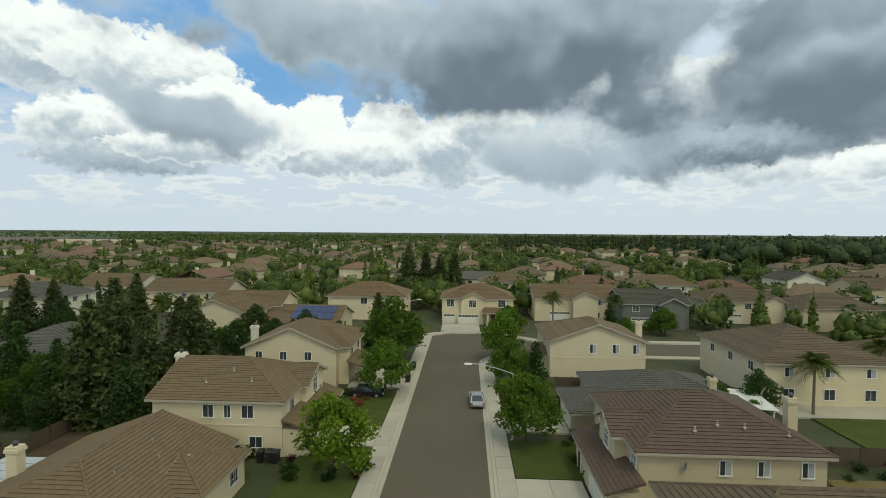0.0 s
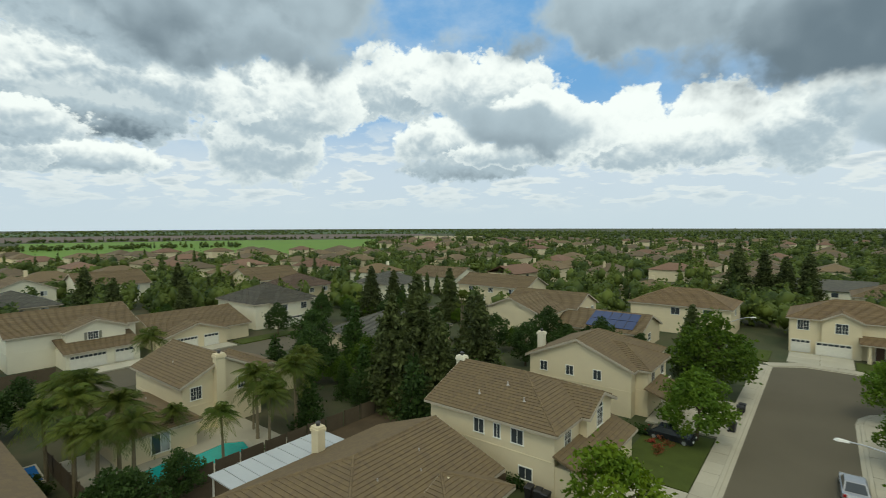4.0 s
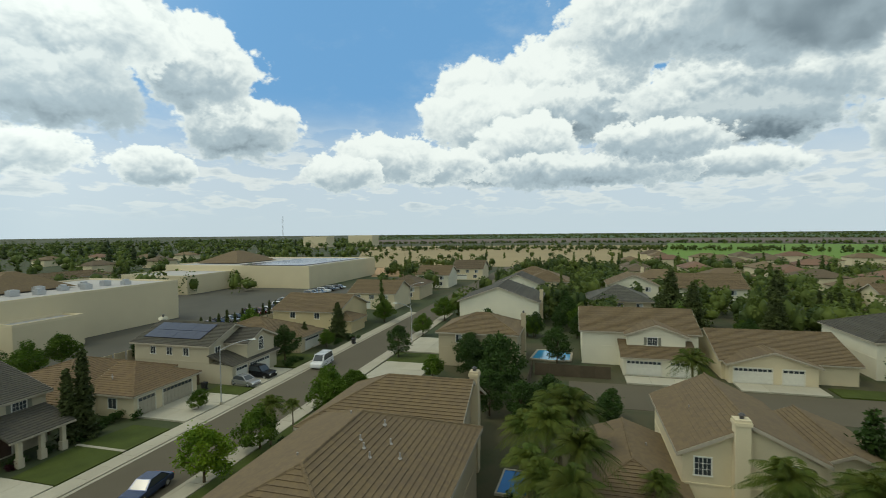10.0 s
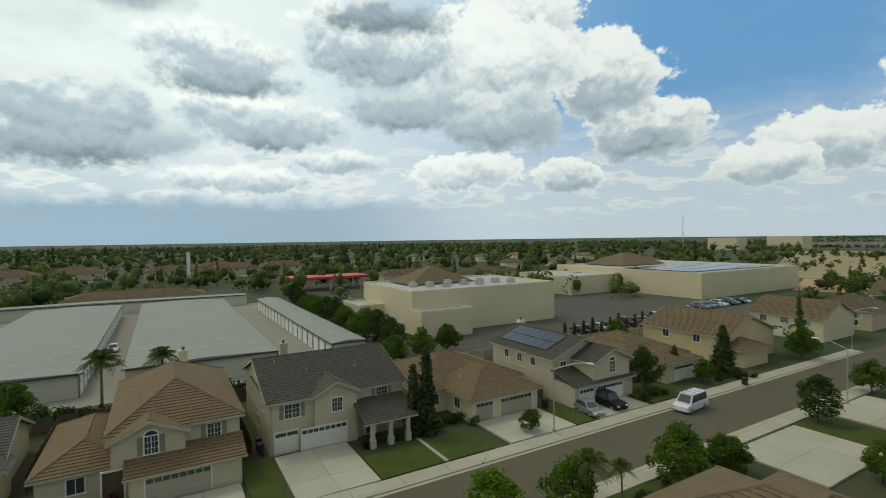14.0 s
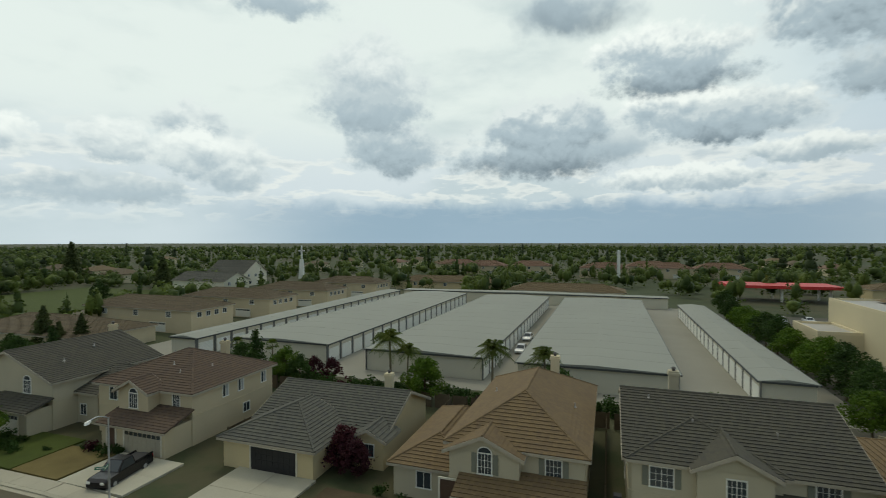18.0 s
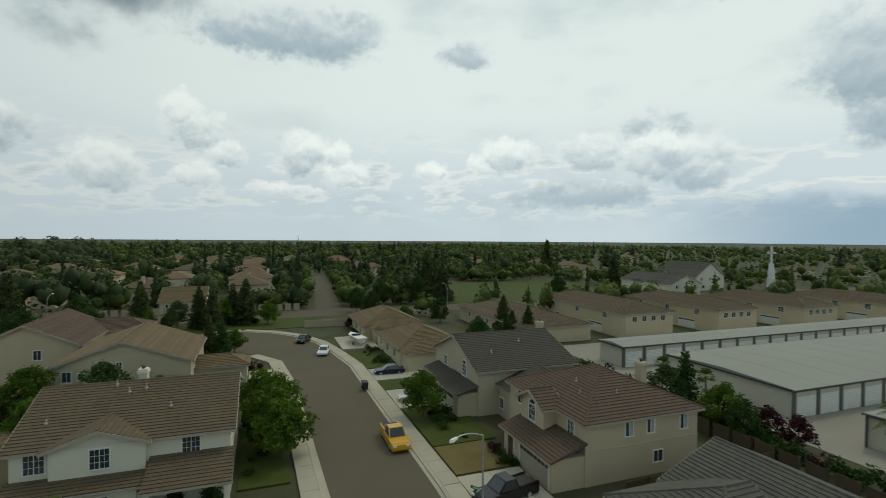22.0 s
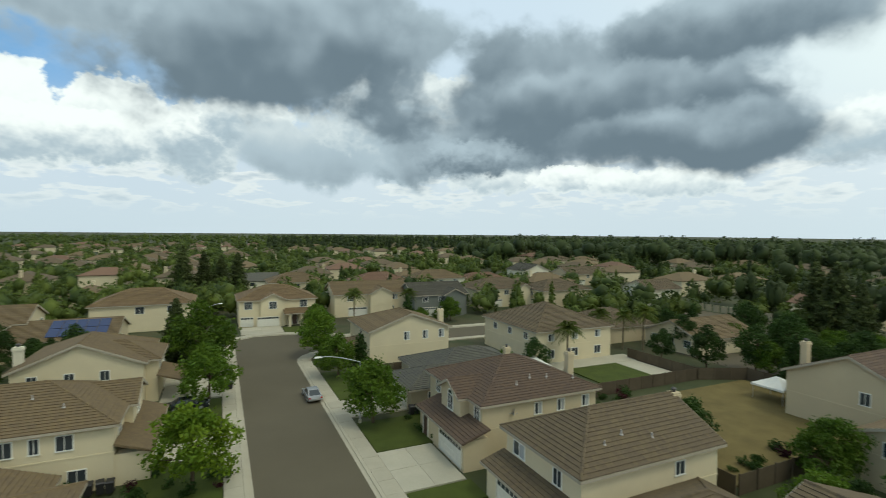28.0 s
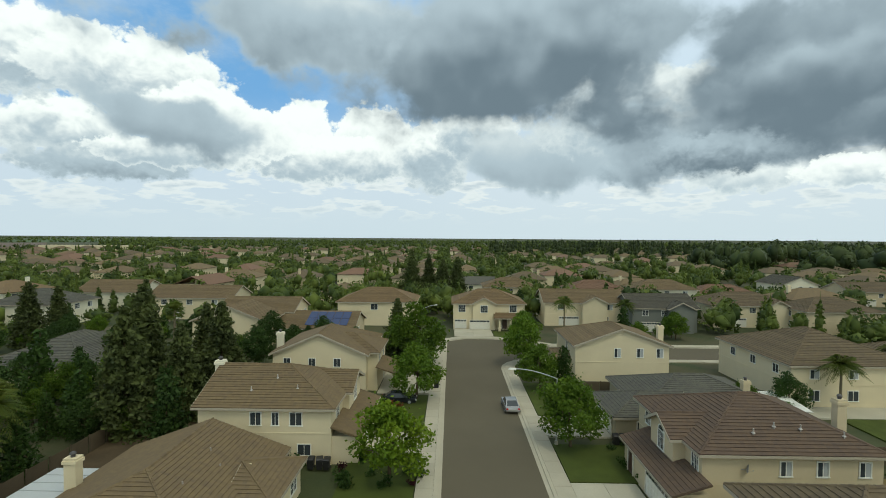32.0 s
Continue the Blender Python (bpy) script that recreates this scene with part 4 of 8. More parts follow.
def kerb_walk(pts, w=1.55, name="pavement"):
    """Kerb and concrete pavement panels along a line of points, the walk lying to its left."""
    pv = tagged(new(name), "pale concrete pavement of jointed panels behind a low kerb", "pavement", "", "structure")
    kb = bmesh.new()
    P = [Vector((x, y, 0)) for x, y in pts]
    seg = [(b_ - a_).normalized() for a_, b_ in zip(P, P[1:])]
    nrm = []
    for i in range(len(P)):
        a_, b_ = seg[max(0, i - 1)], seg[min(len(seg) - 1, i)]
        m = Vector((-(a_.y + b_.y), a_.x + b_.x, 0)).normalized()
        nrm.append(m / max(0.5, m.dot(Vector((-a_.y, a_.x, 0)))))
    up_ = lambda v, z: Vector((v.x, v.y, z))
    for i, (a_, b_) in enumerate(zip(P, P[1:])):
        n0, n1 = nrm[i], nrm[i + 1]
        for o0, o1, z0, z1 in ((0.0, 0.32, 0.12, 0.155), (-0.38, 0.0, 0.008, 0.02)):
            lo = [a_ + n0 * o0, b_ + n1 * o0, b_ + n1 * o1, a_ + n0 * o1]
            prism(kb, [up_(q, -0.1) for q in lo], [up_(lo[0], z0), up_(lo[1], z0), up_(lo[2], z1), up_(lo[3], z1)])
        L = (b_ - a_).length
        k = max(1, round(L / 2.4))
        for q in range(k):
            u, v = q / k, (q + 1) / k - 0.03 / L
            g = bmesh.new()
            pa, pb, na, nb = a_.lerp(b_, u), a_.lerp(b_, v), n0.lerp(n1, u), n0.lerp(n1, v)
            lo = [pa + na * 0.34, pb + nb * 0.34, pb + nb * (0.34 + w), pa + na * (0.34 + w)]
            prism(g, [up_(v_, -0.1) for v_ in lo], [up_(v_, 0.15 + 0.006 * (q % 2)) for v_ in lo])
            part("panel", g, CONCRETE, pv)
    part("kerb", kb, CONCRETE, pv)
    return pv


kerb_walk([(AW, -2.2), (AW, 101)])
kerb_walk(arc(AW - 6, -2.2, 6, -90, 0, 5))
kerb_walk(arc(AE + 6, -3.6, 6, 180, 270, 5))
kerb_walk([(60, 87), (AE + 7, 87)] + arc(AE + 7, 80, 7, 90, 180, 5)[1:])
kerb_walk([(AE, 80), (AE, -3.6)])
kerb_walk([(-45, BS), (-140, BS)])
kerb_walk([(8, -18.9), (-45, BS)])
kerb_walk([(62, -16.8), (50, -18.6), (8, -18.9)])
kerb_walk([(87.5, -0.5), (84, -6.5), (78, -11.8), (70, -15.2), (62, -16.8)])
kerb_walk([(77, 8.6), (83, 7.2), (86.8, 4), (87.5, -0.5)])
kerb_walk([(-140, BN), (-13.3, BN)])
kerb_walk([(8.6, -9.6), (44, -8.9), (57, -7.6), (63, -4)])
kerb_walk([(AW, 101), (-3, 103.8), (3, 103.5), (8, 101.5), (14, 97), (60, 97)])


def rect(x0, x1, y0, y1):
    return [(x0, y0), (x1, y0), (x1, y1), (x0, y1)]


def lawn(pts, material=LAWN, label="mown green front lawn"):
    sheet("lawn", pts, -0.1, 0.14, material, label, "lawn", "")


def driveway(x0, x1, y0, y1, nx=2, ny=2):
    """A driveway cast in a few concrete bays."""
    t = thing("driveway", ((x0 + x1) / 2, (y0 + y1) / 2, 0), "pale concrete driveway cast in jointed bays", "driveway", "driveways")
    for i in range(nx):
        for j in range(ny):
            g = bmesh.new()
            a, b = x0 + (x1 - x0) * i / nx, x0 + (x1 - x0) * (i + 1) / nx - 0.03
            c, d = y0 + (y1 - y0) * j / ny, y0 + (y1 - y0) * (j + 1) / ny - 0.03
            box(g, a, b, c, d, -0.1, 0.165 + 0.005 * ((i + j) % 2))
            bm_move(g, ((x0 + x1) / 2, (y0 + y1) / 2, 0))
            part("bay", g, DRIVE, t)


# ---- houses of the north street, west side ----
CR = "cream"
h, b = house("low cream stucco house under a brown tiled hip roof", [(-34.3, -21.0, 26.5, 42.3, 2.8, "y10", 0.36), (-22, -19.0, 33.5, 40.5, 2.8, "x01", 0.36)], "tan", "cream")
window(h, b, "N", -24, 42.3, 1.6, 1.2, 1.2), window(h, b, "E", 38.5, -19.0, 1.7, 1.3, 1.4, "grid")
chimney(h, b, -34.6, 35.3, 5.3, WALL["cream"])
vents(h, b, [(-25.5, 38, 4.5), (-24, 36.5, 3.9), (-25, 33, 4.3)])
h, b = house("two-storey cream stucco house with tan tiled roof", [(-30.5, -17.6, 45.5, 57.0, 5.5, "x01", 0.42), (-22, -16.9, 50.5, 56.5, 5.5, "x00", 0.42)], "tan", "cream",
             sheds=[(-17.6, -14.6, 45.2, 57.4, 2.7, "E", 0.35, 0)])
for x, w in ((-24.9, 1.0), (-23.0, 0.6), (-21.0, 1.1)):
    window(h, b, "S", x, 45.5, 4.35, w, 1.2, "dark")
window(h, b, "S", -24.3, 45.5, 1.4, 0.8, 0.6), window(h, b, "S", -20.2, 45.5, 1.4, 1.2, 1.0)
window(h, b, "E", 53.5, -16.9, 4.6, 1.3, 1.6, "arch"), window(h, b, "E", 48, -17.6, 4.4, 1.2, 1.3, "grid")
garage(h, b, "E", 50.5, -15.0, 4.8)
chimney(h, b, -31.0, 51.3, 8.6, WALL["white"])
vents(h, b, [(-26, 47.2, 6.6), (-21.5, 47.6, 6.7), (-24, 49, 7.3)])
h, b = house("two-storey cream stucco house, gable end with a row of windows", [(-31, -18, 66.5, 80, 5.5, "y01", 0.42), (-23.6, -16.6, 68, 76, 5.5, "x01", 0.42)], "tan", "cream",
             sheds=[(-16.6, -13.5, 66.5, 73.5, 2.7, "E", 0.35, 2)])
for x in (-29, -25.5, -22):
    window(h, b, "S", x, 66.5, 4.3, 0.9, 1.1, "dark")
window(h, b, "E", 70, -16.6, 4.4, 1.2, 1.4), window(h, b, "E", 74, -16.6, 4.4, 1.2, 1.4)
garage(h, b, "E", 76, -16.6, 4.6, material=DOORT)
chimney(h, b, -31.2, 70.2, 7.9, WALL["white"])
h, b = house("low beige house with a blue solar array on its tiled roof", [(-43, -26, 97, 110, 3.2, "x00", 0.36)], "tan", "beige", near=False)
window(h, b, "E", 103, -26, 1.8, 1.6, 1.3)
for i in range(5):
    for j in range(2):
        g = bmesh.new()
        x0, y0 = -36 + i * 1.75, 97.6 + j * 2.7
        z0 = 3.2 + 0.36 * (y0 - 96.5) + 0.14
        lo = [(x0, y0, z0), (x0 + 1.65, y0, z0), (x0 + 1.65, y0 + 2.55, z0 + 0.36 * 2.55), (x0, y0 + 2.55, z0 + 0.36 * 2.55)]
        prism(g, lo, [(x, y, z + 0.05) for x, y, z in lo])
        bm_move(g, b)
        part("solar_panel", g, plain("blue_solar_cells", (0.03, 0.05, 0.13), 0.15), h, "blue solar panel")
h, b = house("two-storey tan-roofed house behind the street's bend", [(-34, -15, 118, 131, 5.8, "x11", 0.42)], "orange", "cream", near=False)
window(h, b, "S", -19, 118, 4.6, 1.6, 1.4), window(h, b, "S", -25, 118, 4.6, 1.6, 1.4), window(h, b, "E", 124, -15, 4.6, 1.4, 1.3)
h, b = house("two-storey cream house with white garage doors", [(-5.6, 11.2, 114.5, 127, 6.1, "x11", 0.42), (-1, 4.2, 113.7, 118, 6.1, "y00", 0.5)], "orange", "cream", near=False,
             sheds=[(3.8, 11.6, 111.5, 114.5, 3.1, "S", 0.3, 3)])
for x in (-3.6, 1.6, 8.5):
    window(h, b, "S", x, 113.7 if x == 1.6 else 114.5, 4.9, 1.6, 1.6, "grid")
garage(h, b, "S", -3.9, 114.5, 2.6), garage(h, b, "S", 0.6, 113.7, 4.6)
entry(h, b, "S", 6.5, 114.5)
# ---- east side ----
h, b = house("two-storey white stucco house with brown tiled gables", [(13.0, 27.5, -2.3, 12.4, 5.5, "y00", 0.34), (12.5, 20, 3.7, 9.9, 5.5, "x00", 0.34)], "brown", "white",
             sheds=[(9.2, 13.0, -2.6, 3.5, 2.8, "W", 0.30, 2), (10.6, 12.9, 3.6, 12.6, 2.8, "W", 0.22, 0)])
window(h, b, "W", 10.9, 13.0, 4.45, 1.25, 1.45, "grid"), window(h, b, "W", 6.7, 12.5, 4.45, 1.25, 1.45, "grid"), window(h, b, "W", 0.6, 13.0, 4.5, 1.25, 1.3, "grid")
garage(h, b, "W", 8.2, 11.0, 4.8), entry(h, b, "W", 1.8, 13.0)
chimney(h, b, 24.6, 6.2, 8.3, WALL["white"])
vents(h, b, [(15.5, 11, 6.6), (16, 2.5, 6.9), (18.6, 4.8, 7.9), (18.2, 6, 7.8), (19.5, 7.2, 8.2)])
h, b = house("two-storey beige house with a hipped brown roof and low wing", [(12.6, 26.2, 22.3, 31.6, 5.5, "x10", 0.5), (13.2, 24, 15.8, 22.3, 2.9, "x11", 0.42), (11.4, 14.5, 16.4, 19.8, 2.9, "x10", 0.5)], "brown", "cream",
             sheds=[(10.3, 12.6, 22.3, 32, 2.8, "W", 0.30, 0)])
window(h, b, "W", 29.7, 12.6, 4.3, 1.5, 1.1, "half"), window(h, b, "W", 24.8, 12.6, 4.3, 0.9, 1.2), window(h, b, "W", 18.1, 11.4, 1.8, 1.1, 1.6, "arch")
window(h, b, "S", 22, 22.3, 4.3, 0.9, 1.0)
garage(h, b, "W", 27.5, 10.7, 4.8)
chimney(h, b, 26.7, 26.9, 8.2, WALL["beige"], 0.8, 0.7)
vents(h, b, [(16, 23.8, 6.5), (18, 24.2, 6.8), (20.5, 23.6, 6.4)])
h, b = house("two-storey beige house with a red-brown hipped roof and tiled porch", [(13.2, 27.0, 36.9, 49.4, 5.5, "x11", 0.40), (12.2, 17, 39.6, 44, 5.5, "x00", 0.5)], "red", "beige",
             sheds=[(10.2, 13.2, 35.3, 46.5, 2.8, "W", 0.32, 0)])
window(h, b, "W", 41.8, 12.2, 4.4, 1.1, 1.5, "arch"), window(h, b, "W", 37.9, 13.2, 4.4, 1.0, 1.6, "grid"), window(h, b, "W", 47, 13.2, 4.4, 1.1, 1.3, "grid")
for x in (19.6, 22.4, 25.6):
    window(h, b, "S", x, 36.9, 4.3, 0.8, 1.1, "half")
garage(h, b, "W", 38.5, 10.6, 4.8), entry(h, b, "W", 44.5, 10.6)
chimney(h, b, 27.4, 41.8, 8.3, WALL["beige"], 0.8, 0.7)
vents(h, b, [(18, 38.4, 6.5), (22, 38.8, 6.7), (25, 38.2, 6.4), (20, 39, 6.8)])
h, b = house("low stucco house with grey tiled hip roofs", [(11.6, 20, 51.6, 59.2, 2.8, "x10", 0.36), (15.6, 31, 54, 66, 2.8, "x11", 0.36)], "grey", "taupe")
window(h, b, "W", 62, 15.6, 1.6, 1.4, 1.3), window(h, b, "S", 14.5, 51.6, 1.6, 1.2, 1.2), garage(h, b, "W", 55.4, 11.6, 4.8)
chimney(h, b, 28.5, 57, 5.4, WALL["beige"], 0.8, 0.7)
h, b = house("two-storey cream house, broad gable end with small windows", [(12.8, 27, 73.6, 86.5, 5.5, "y01", 0.36), (11, 14, 76, 82, 2.8, "x10", 0.4)], "tan", "cream", near=False)
for x in (19.2, 22.6, 25.6):
    window(h, b, "S", x, 73.6, 4.4, 0.9, 1.3, "half")
window(h, b, "W", 79, 12.8, 4.4, 1.2, 1.2)
chimney(h, b, 27.4, 78, 8.0, WALL["cream"])
h, b = house("two-storey cream house with a long brown hip roof", [(38, 54, 63, 80, 5.6, "y11", 0.40)], "brown", "cream", near=False)
for x in (41, 46, 51):
    window(h, b, "S", x, 63, 4.4, 1.1, 1.1, "half")
    window(h, b, "S", x, 63, 1.6, 1.3, 1.3)
for y in (66, 71, 76):
    window(h, b, "W", y, 38, 4.4, 1.1, 1.1)
h, b = house("two-storey beige gabled house with three small square windows", [(42, 57, 4.2, 20, 4.8, "x00", 0.36), (45.5, 50.4, -2.6, 4.2, 2.8, "y10", 0.4)], "tan", "beige", near=False)
for y in (12.4, 13.5, 14.6):
    window(h, b, "W", y, 42, 4.7, 0.6, 0.75, "dark")
window(h, b, "W", 18, 42, 3.6, 0.9, 1.3), window(h, b, "W", 16.5, 42, 3.6, 0.6, 0.8), window(h, b, "S", 45, 4.2, 3.6, 0.9, 1.0)
garage(h, b, "S", 48, -2.6, 4.4)
h, b = house("two-storey beige house with a broad gable and chimney", [(53.5, 70, 20, 33, 5.5, "x00", 0.46), (66, 72, 14, 22, 5.5, "y10", 0.42)], "red", "beige", near=False)
window(h, b, "W", 25, 53.5, 4.3, 0.9, 1.3)
chimney(h, b, 58, 33.4, 8.6, WALL["beige"])
# ---- south side of the cross street ----
h, b = house("two-storey beige house with a red-brown hip roof and tiled porch", [(3.9, 17.3, -43.2, -30.6, 5.5, "x11", 0.42), (8.3, 12.4, -31, -29.2, 5.5, "y00", 0.5)], "red", "beige",
             sheds=[(3.6, 12.8, -30.6, -26.9, 2.7, "N", 0.32, 0)])
window(h, b, "N", 10.3, -29.2, 4.5, 1.1, 1.5, "arch"), window(h, b, "N", 6, -30.6, 4.4, 0.9, 1.5, "grid"), window(h, b, "N", 15, -30.6, 4.4, 1.1, 1.3)
window(h, b, "W", -35.2, 3.9, 4.5, 0.8, 1.3, "half"), window(h, b, "W", -37.6, 3.9, 4.5, 0.8, 1.3, "half"), window(h, b, "W", -41.5, 3.9, 4.4, 0.8, 1.3, "half"), window(h, b, "W", -38.5, 3.9, 1.6, 1.0, 1.0)
garage(h, b, "N", 6.8, -27.3, 4.8, material=DOORT), entry(h, b, "N", 11, -27.3)
chimney(h, b, 11.8, -43.7, 8.0, WALL["beige"])
vents(h, b, [(8, -33, 6.7), (6.5, -36, 6.8), (10, -34, 7.2), (12, -36, 7.9)])
h, b = house("low stucco house with a grey tiled roof and open dark garage", [(-16.6, -2.0, -44.5, -33.5, 2.8, "x00", 0.42), (-12.2, -2.4, -35, -28.2, 2.8, "y01", 0.42), (-17.2, -14.2, -34.5, -32, 2.8, "y00", 0.5)], "grey", "yellow")
# closed black slab: its colour stands in for the shade inside the garage
garage(h, b, "N", -8.0, -28.2, 4.9, material=BLACK, lites=False)
window(h, b, "N", -15.7, -32.0, 1.7, 1.0, 1.1), window(h, b, "N", -13.2, -33.5, 1.7, 0.8, 1.2)
chimney(h, b, -11.8, -44.8, 5.4, WALL["cream"])
h, b = house("two-storey taupe house with an orange-tan tiled roof and shutters", [(-35.2, -25.0, -46, -28.0, 5.5, "y11", 0.52), (-26, -19.8, -42, -28.6, 2.8, "y11", 0.45), (-30.6, -25.2, -31, -27.1, 5.2, "y00", 0.45)], "orange", "greige",
             sheds=[(-35.4, -26.0, -28.0, -24.9, 2.7, "N", 0.35, 0)])
window(h, b, "N", -28.0, -27.1, 4.4, 1.0, 1.5, "arch", True), window(h, b, "N", -33.0, -28.0, 4.3, 1.1, 1.4, "grid", True), window(h, b, "N", -22.5, -28.6, 1.6, 1.2, 1.3)
garage(h, b, "N", -30.0, -25.3, 4.9, material=DOORT), entry(h, b, "N", -25.2, -27.1, 1.5, 2.6)
chimney(h, b, -31.2, -46.4, 8.6, WALL["cream"])
vents(h, b, [(-34.0, -36, 6.5), (-26.5, -38, 6.6)])
h, b = house("two-storey greige house with dark grey roof, white garage doors", [(-53.0, -38.2, -45, -29.5, 5.5, "x00", 0.34), (-47.2, -42.6, -33, -28.8, 5.5, "y00", 0.5), (-47.8, -38.4, -40, -29.3, 5.5, "y01", 0.34)], "dark", "greige",
             sheds=[(-52.9, -46.8, -29.5, -25.4, 2.8, "N", 0.35, 3)])
window(h, b, "N", -40.4, -29.3, 4.3, 1.5, 1.4, "grid", True), window(h, b, "N", -45.0, -28.8, 4.3, 1.1, 1.4, "grid"), window(h, b, "N", -50.4, -29.5, 4.5, 1.3, 1.2, "grid", True)
window(h, b, "E", -33, -38.2, 4.3, 0.8, 1.3, "half"), window(h, b, "E", -36, -38.2, 1.7, 1.0, 1.2)
garage(h, b, "N", -39.8, -29.3, 2.3), garage(h, b, "N", -43.6, -28.8, 4.8), entry(h, b, "N", -49, -29.5)
vents(h, b, [(-43, -33.5, 7.0), (-48.5, -33, 6.8), (-40, -36, 7.9)])
chimney(h, b, -43, -45.4, 8.2, WALL["greige"])
h, b = house("low cream house with an orange tiled hip roof", [(-72.0, -56.0, -46, -31.5, 2.8, "x11", 0.36), (-70.2, -60.2, -33, -25.8, 2.8, "y01", 0.42)], "orange", "cream")
garage(h, b, "N", -66.8, -25.8, 4.8, material=DOORT), garage(h, b, "N", -62.0, -25.8, 2.4, material=DOORT), window(h, b, "E", -29, -60.2, 1.6, 1.2, 1.2), window(h, b, "N", -58.5, -31.5, 1.6, 0.9, 1.3)
vents(h, b, [(-66, -30, 4.4), (-62, -31, 4.2)])
h, b = house("two-storey greige house with a dark roof carrying a solar array", [(-85.0, -74.0, -40.5, -27.0, 5.5, "y00", 0.38), (-84.4, -77.6, -30, -23.2, 5.3, "y00", 0.42)], "dark", "greige",
             sheds=[(-85.2, -73.6, -27, -22.6, 2.8, "N", 0.3, 0)])
for y in (-37, -34, -31):
    window(h, b, "E", y, -74.0, 4.4, 0.9, 1.1, "dark")
window(h, b, "N", -81, -23.2, 4.4, 1.1, 1.5, "arch"), window(h, b, "N", -75.8, -27, 4.4, 1.0, 1.1)
garage(h, b, "N", -76.0, -23.0, 2.4), garage(h, b, "N", -80.3, -23.0, 4.8)
chimney(h, b, -80, -41, 8.4, WALL["white"])
for i in range(6):
    for j in range(2):
        g = bmesh.new()
        y0, x0 = -39.6 + i * 1.72, -74.9 - j * 2.0
        z0 = 5.5 + 0.38 * (-73.55 - x0) + 0.14
        lo = [(x0, y0, z0), (x0, y0 + 1.66, z0), (x0 - 1.9, y0 + 1.66, z0 + 0.38 * 1.9), (x0 - 1.9, y0, z0 + 0.38 * 1.9)]
        prism(g, lo, [(x, y, z + 0.05) for x, y, z in lo])
        bm_move(g, b)
        part("solar_panel", g, plain("dark_solar_cells", (0.025, 0.03, 0.055), 0.15), h, "dark solar panel")
h, b = house("low tan-roofed house beside the street", [(-103, -89, -42, -27, 2.8, "x11", 0.40), (-101, -93, -28, -23.5, 2.8, "y01", 0.4)], "tan", "beige", near=False)
garage(h, b, "N", -97, -23.5, 4.8)
h, b = house("yellow stucco house with a grey and tan tiled hip roof", [(-126, -110.5, -41, -25, 4.6, "y00", 0.36), (-118, -111, -26, -22, 2.8, "y01", 0.4)], "tan", "yellow", near=False)
for y in (-36, -30):
    window(h, b, "E", y, -110.5, 3.6, 1.2, 1.3)
# ---- north side of the cross street ----
h, b = house("large taupe house with broad brown tiled hip roofs", [(-52.6, -31.0, 3.4, 17.0, 5.9, "x11", 0.46), (-62.0, -50.6, 2.4, 15.6, 5.6, "y10", 0.50), (-67.0, -60, 4.0, 13.6, 4.6, "x10", 0.42)], "tan", "taupe")
window(h, b, "N", -40, 17.0, 4.4, 1.0, 1.3), window(h, b, "E", 13, -31.0, 4.2, 1.1, 1.2), window(h, b, "E", 7, -31.0, 4.2, 1.2, 1.2), window(h, b, "N", -46.5, 17.0, 1.5, 1.2, 1.2)
chimney(h, b, -57.6, 15.9, 9.3, WALL["beige"])
vents(h, b, [(-42.0, 12, 8.5), (-42.6, 11.5, 8.7), (-41.5, 12.6, 8.2), (-44, 13, 8.0), (-45.5, 12, 8.6), (-43, 14, 7.6), (-46.5, 9, 8.6), (-40, 8.6, 8.4)])
h, b = house("two-storey taupe house with a tan hip roof", [(-102, -91.2, 3.2, 16, 5.5, "y11", 0.42)], "tan", "taupe", near=False)
window(h, b, "E", 6.6, -91.2, 4.5, 0.9, 1.2, "half"), window(h, b, "E", 8, -91.2, 1.6, 1.6, 1.4, "half")
chimney(h, b, -98, 16.4, 8.0, WALL["taupe"])
h, b = house("two-storey white house with a dark gabled roof", [(-145, -127, -1.5, 17, 5.5, "x00", 0.36)], "dark", "white", near=False)
chimney(h, b, -131, 17.4, 8.2, WALL["beige"])
h, b = house("two-storey beige house, gable with chimney facing a teal pool", [(-66, -53.6, 32.4, 41.4, 5.4, "x00", 0.48), (-62, -50.6, 25.6, 32.4, 2.8, "x01", 0.36), (-68, -58, 41.4, 49, 2.9, "x00", 0.4)], "tan", "cream")
window(h, b, "E", 33.8, -53.6, 4.35, 1.1, 1.3, "grid"), window(h, b, "E", 39.2, -53.6, 4.35, 1.3, 1.3, "grid"), window(h, b, "E", 29, -50.6, 1.5, 1.6, 1.8, "half")
chimney(h, b, -53.2, 36.2, 8.4, WALL["cream"], 0.8, 1.0)
vents(h, b, [(-58, 30.5, 3.6), (-60, 34.2, 6.4)])
h, b = house("two-storey white house with a brown gabled roof and triple garage", [(-112, -97.5, 26, 43.5, 5.5, "y00", 0.36), (-100, -95.4, 32.8, 41.2, 5.5, "x00", 0.36)], "tan", "white", near=False,
             sheds=[(-97.5, -91.5, 31.5, 42.5, 2.8, "E", 0.25, 0)])
window(h, b, "E", 36.5, -95.4, 4.5, 1.4, 1.2, "grid", True)
garage(h, b, "E", 34.8, -91.9, 4.8), garage(h, b, "E", 39.8, -91.9, 2.6)
h, b = house("low cream house with a broad tan roof and garage doors", [(-110, -93, 45.5, 62.5, 2.9, "y00", 0.32), (-95, -91.2, 46, 57, 2.8, "x00", 0.32)], "tan", "cream", near=False)
garage(h, b, "E", 49.0, -91.2, 4.8), garage(h, b, "E", 54, -91.2, 2.6)
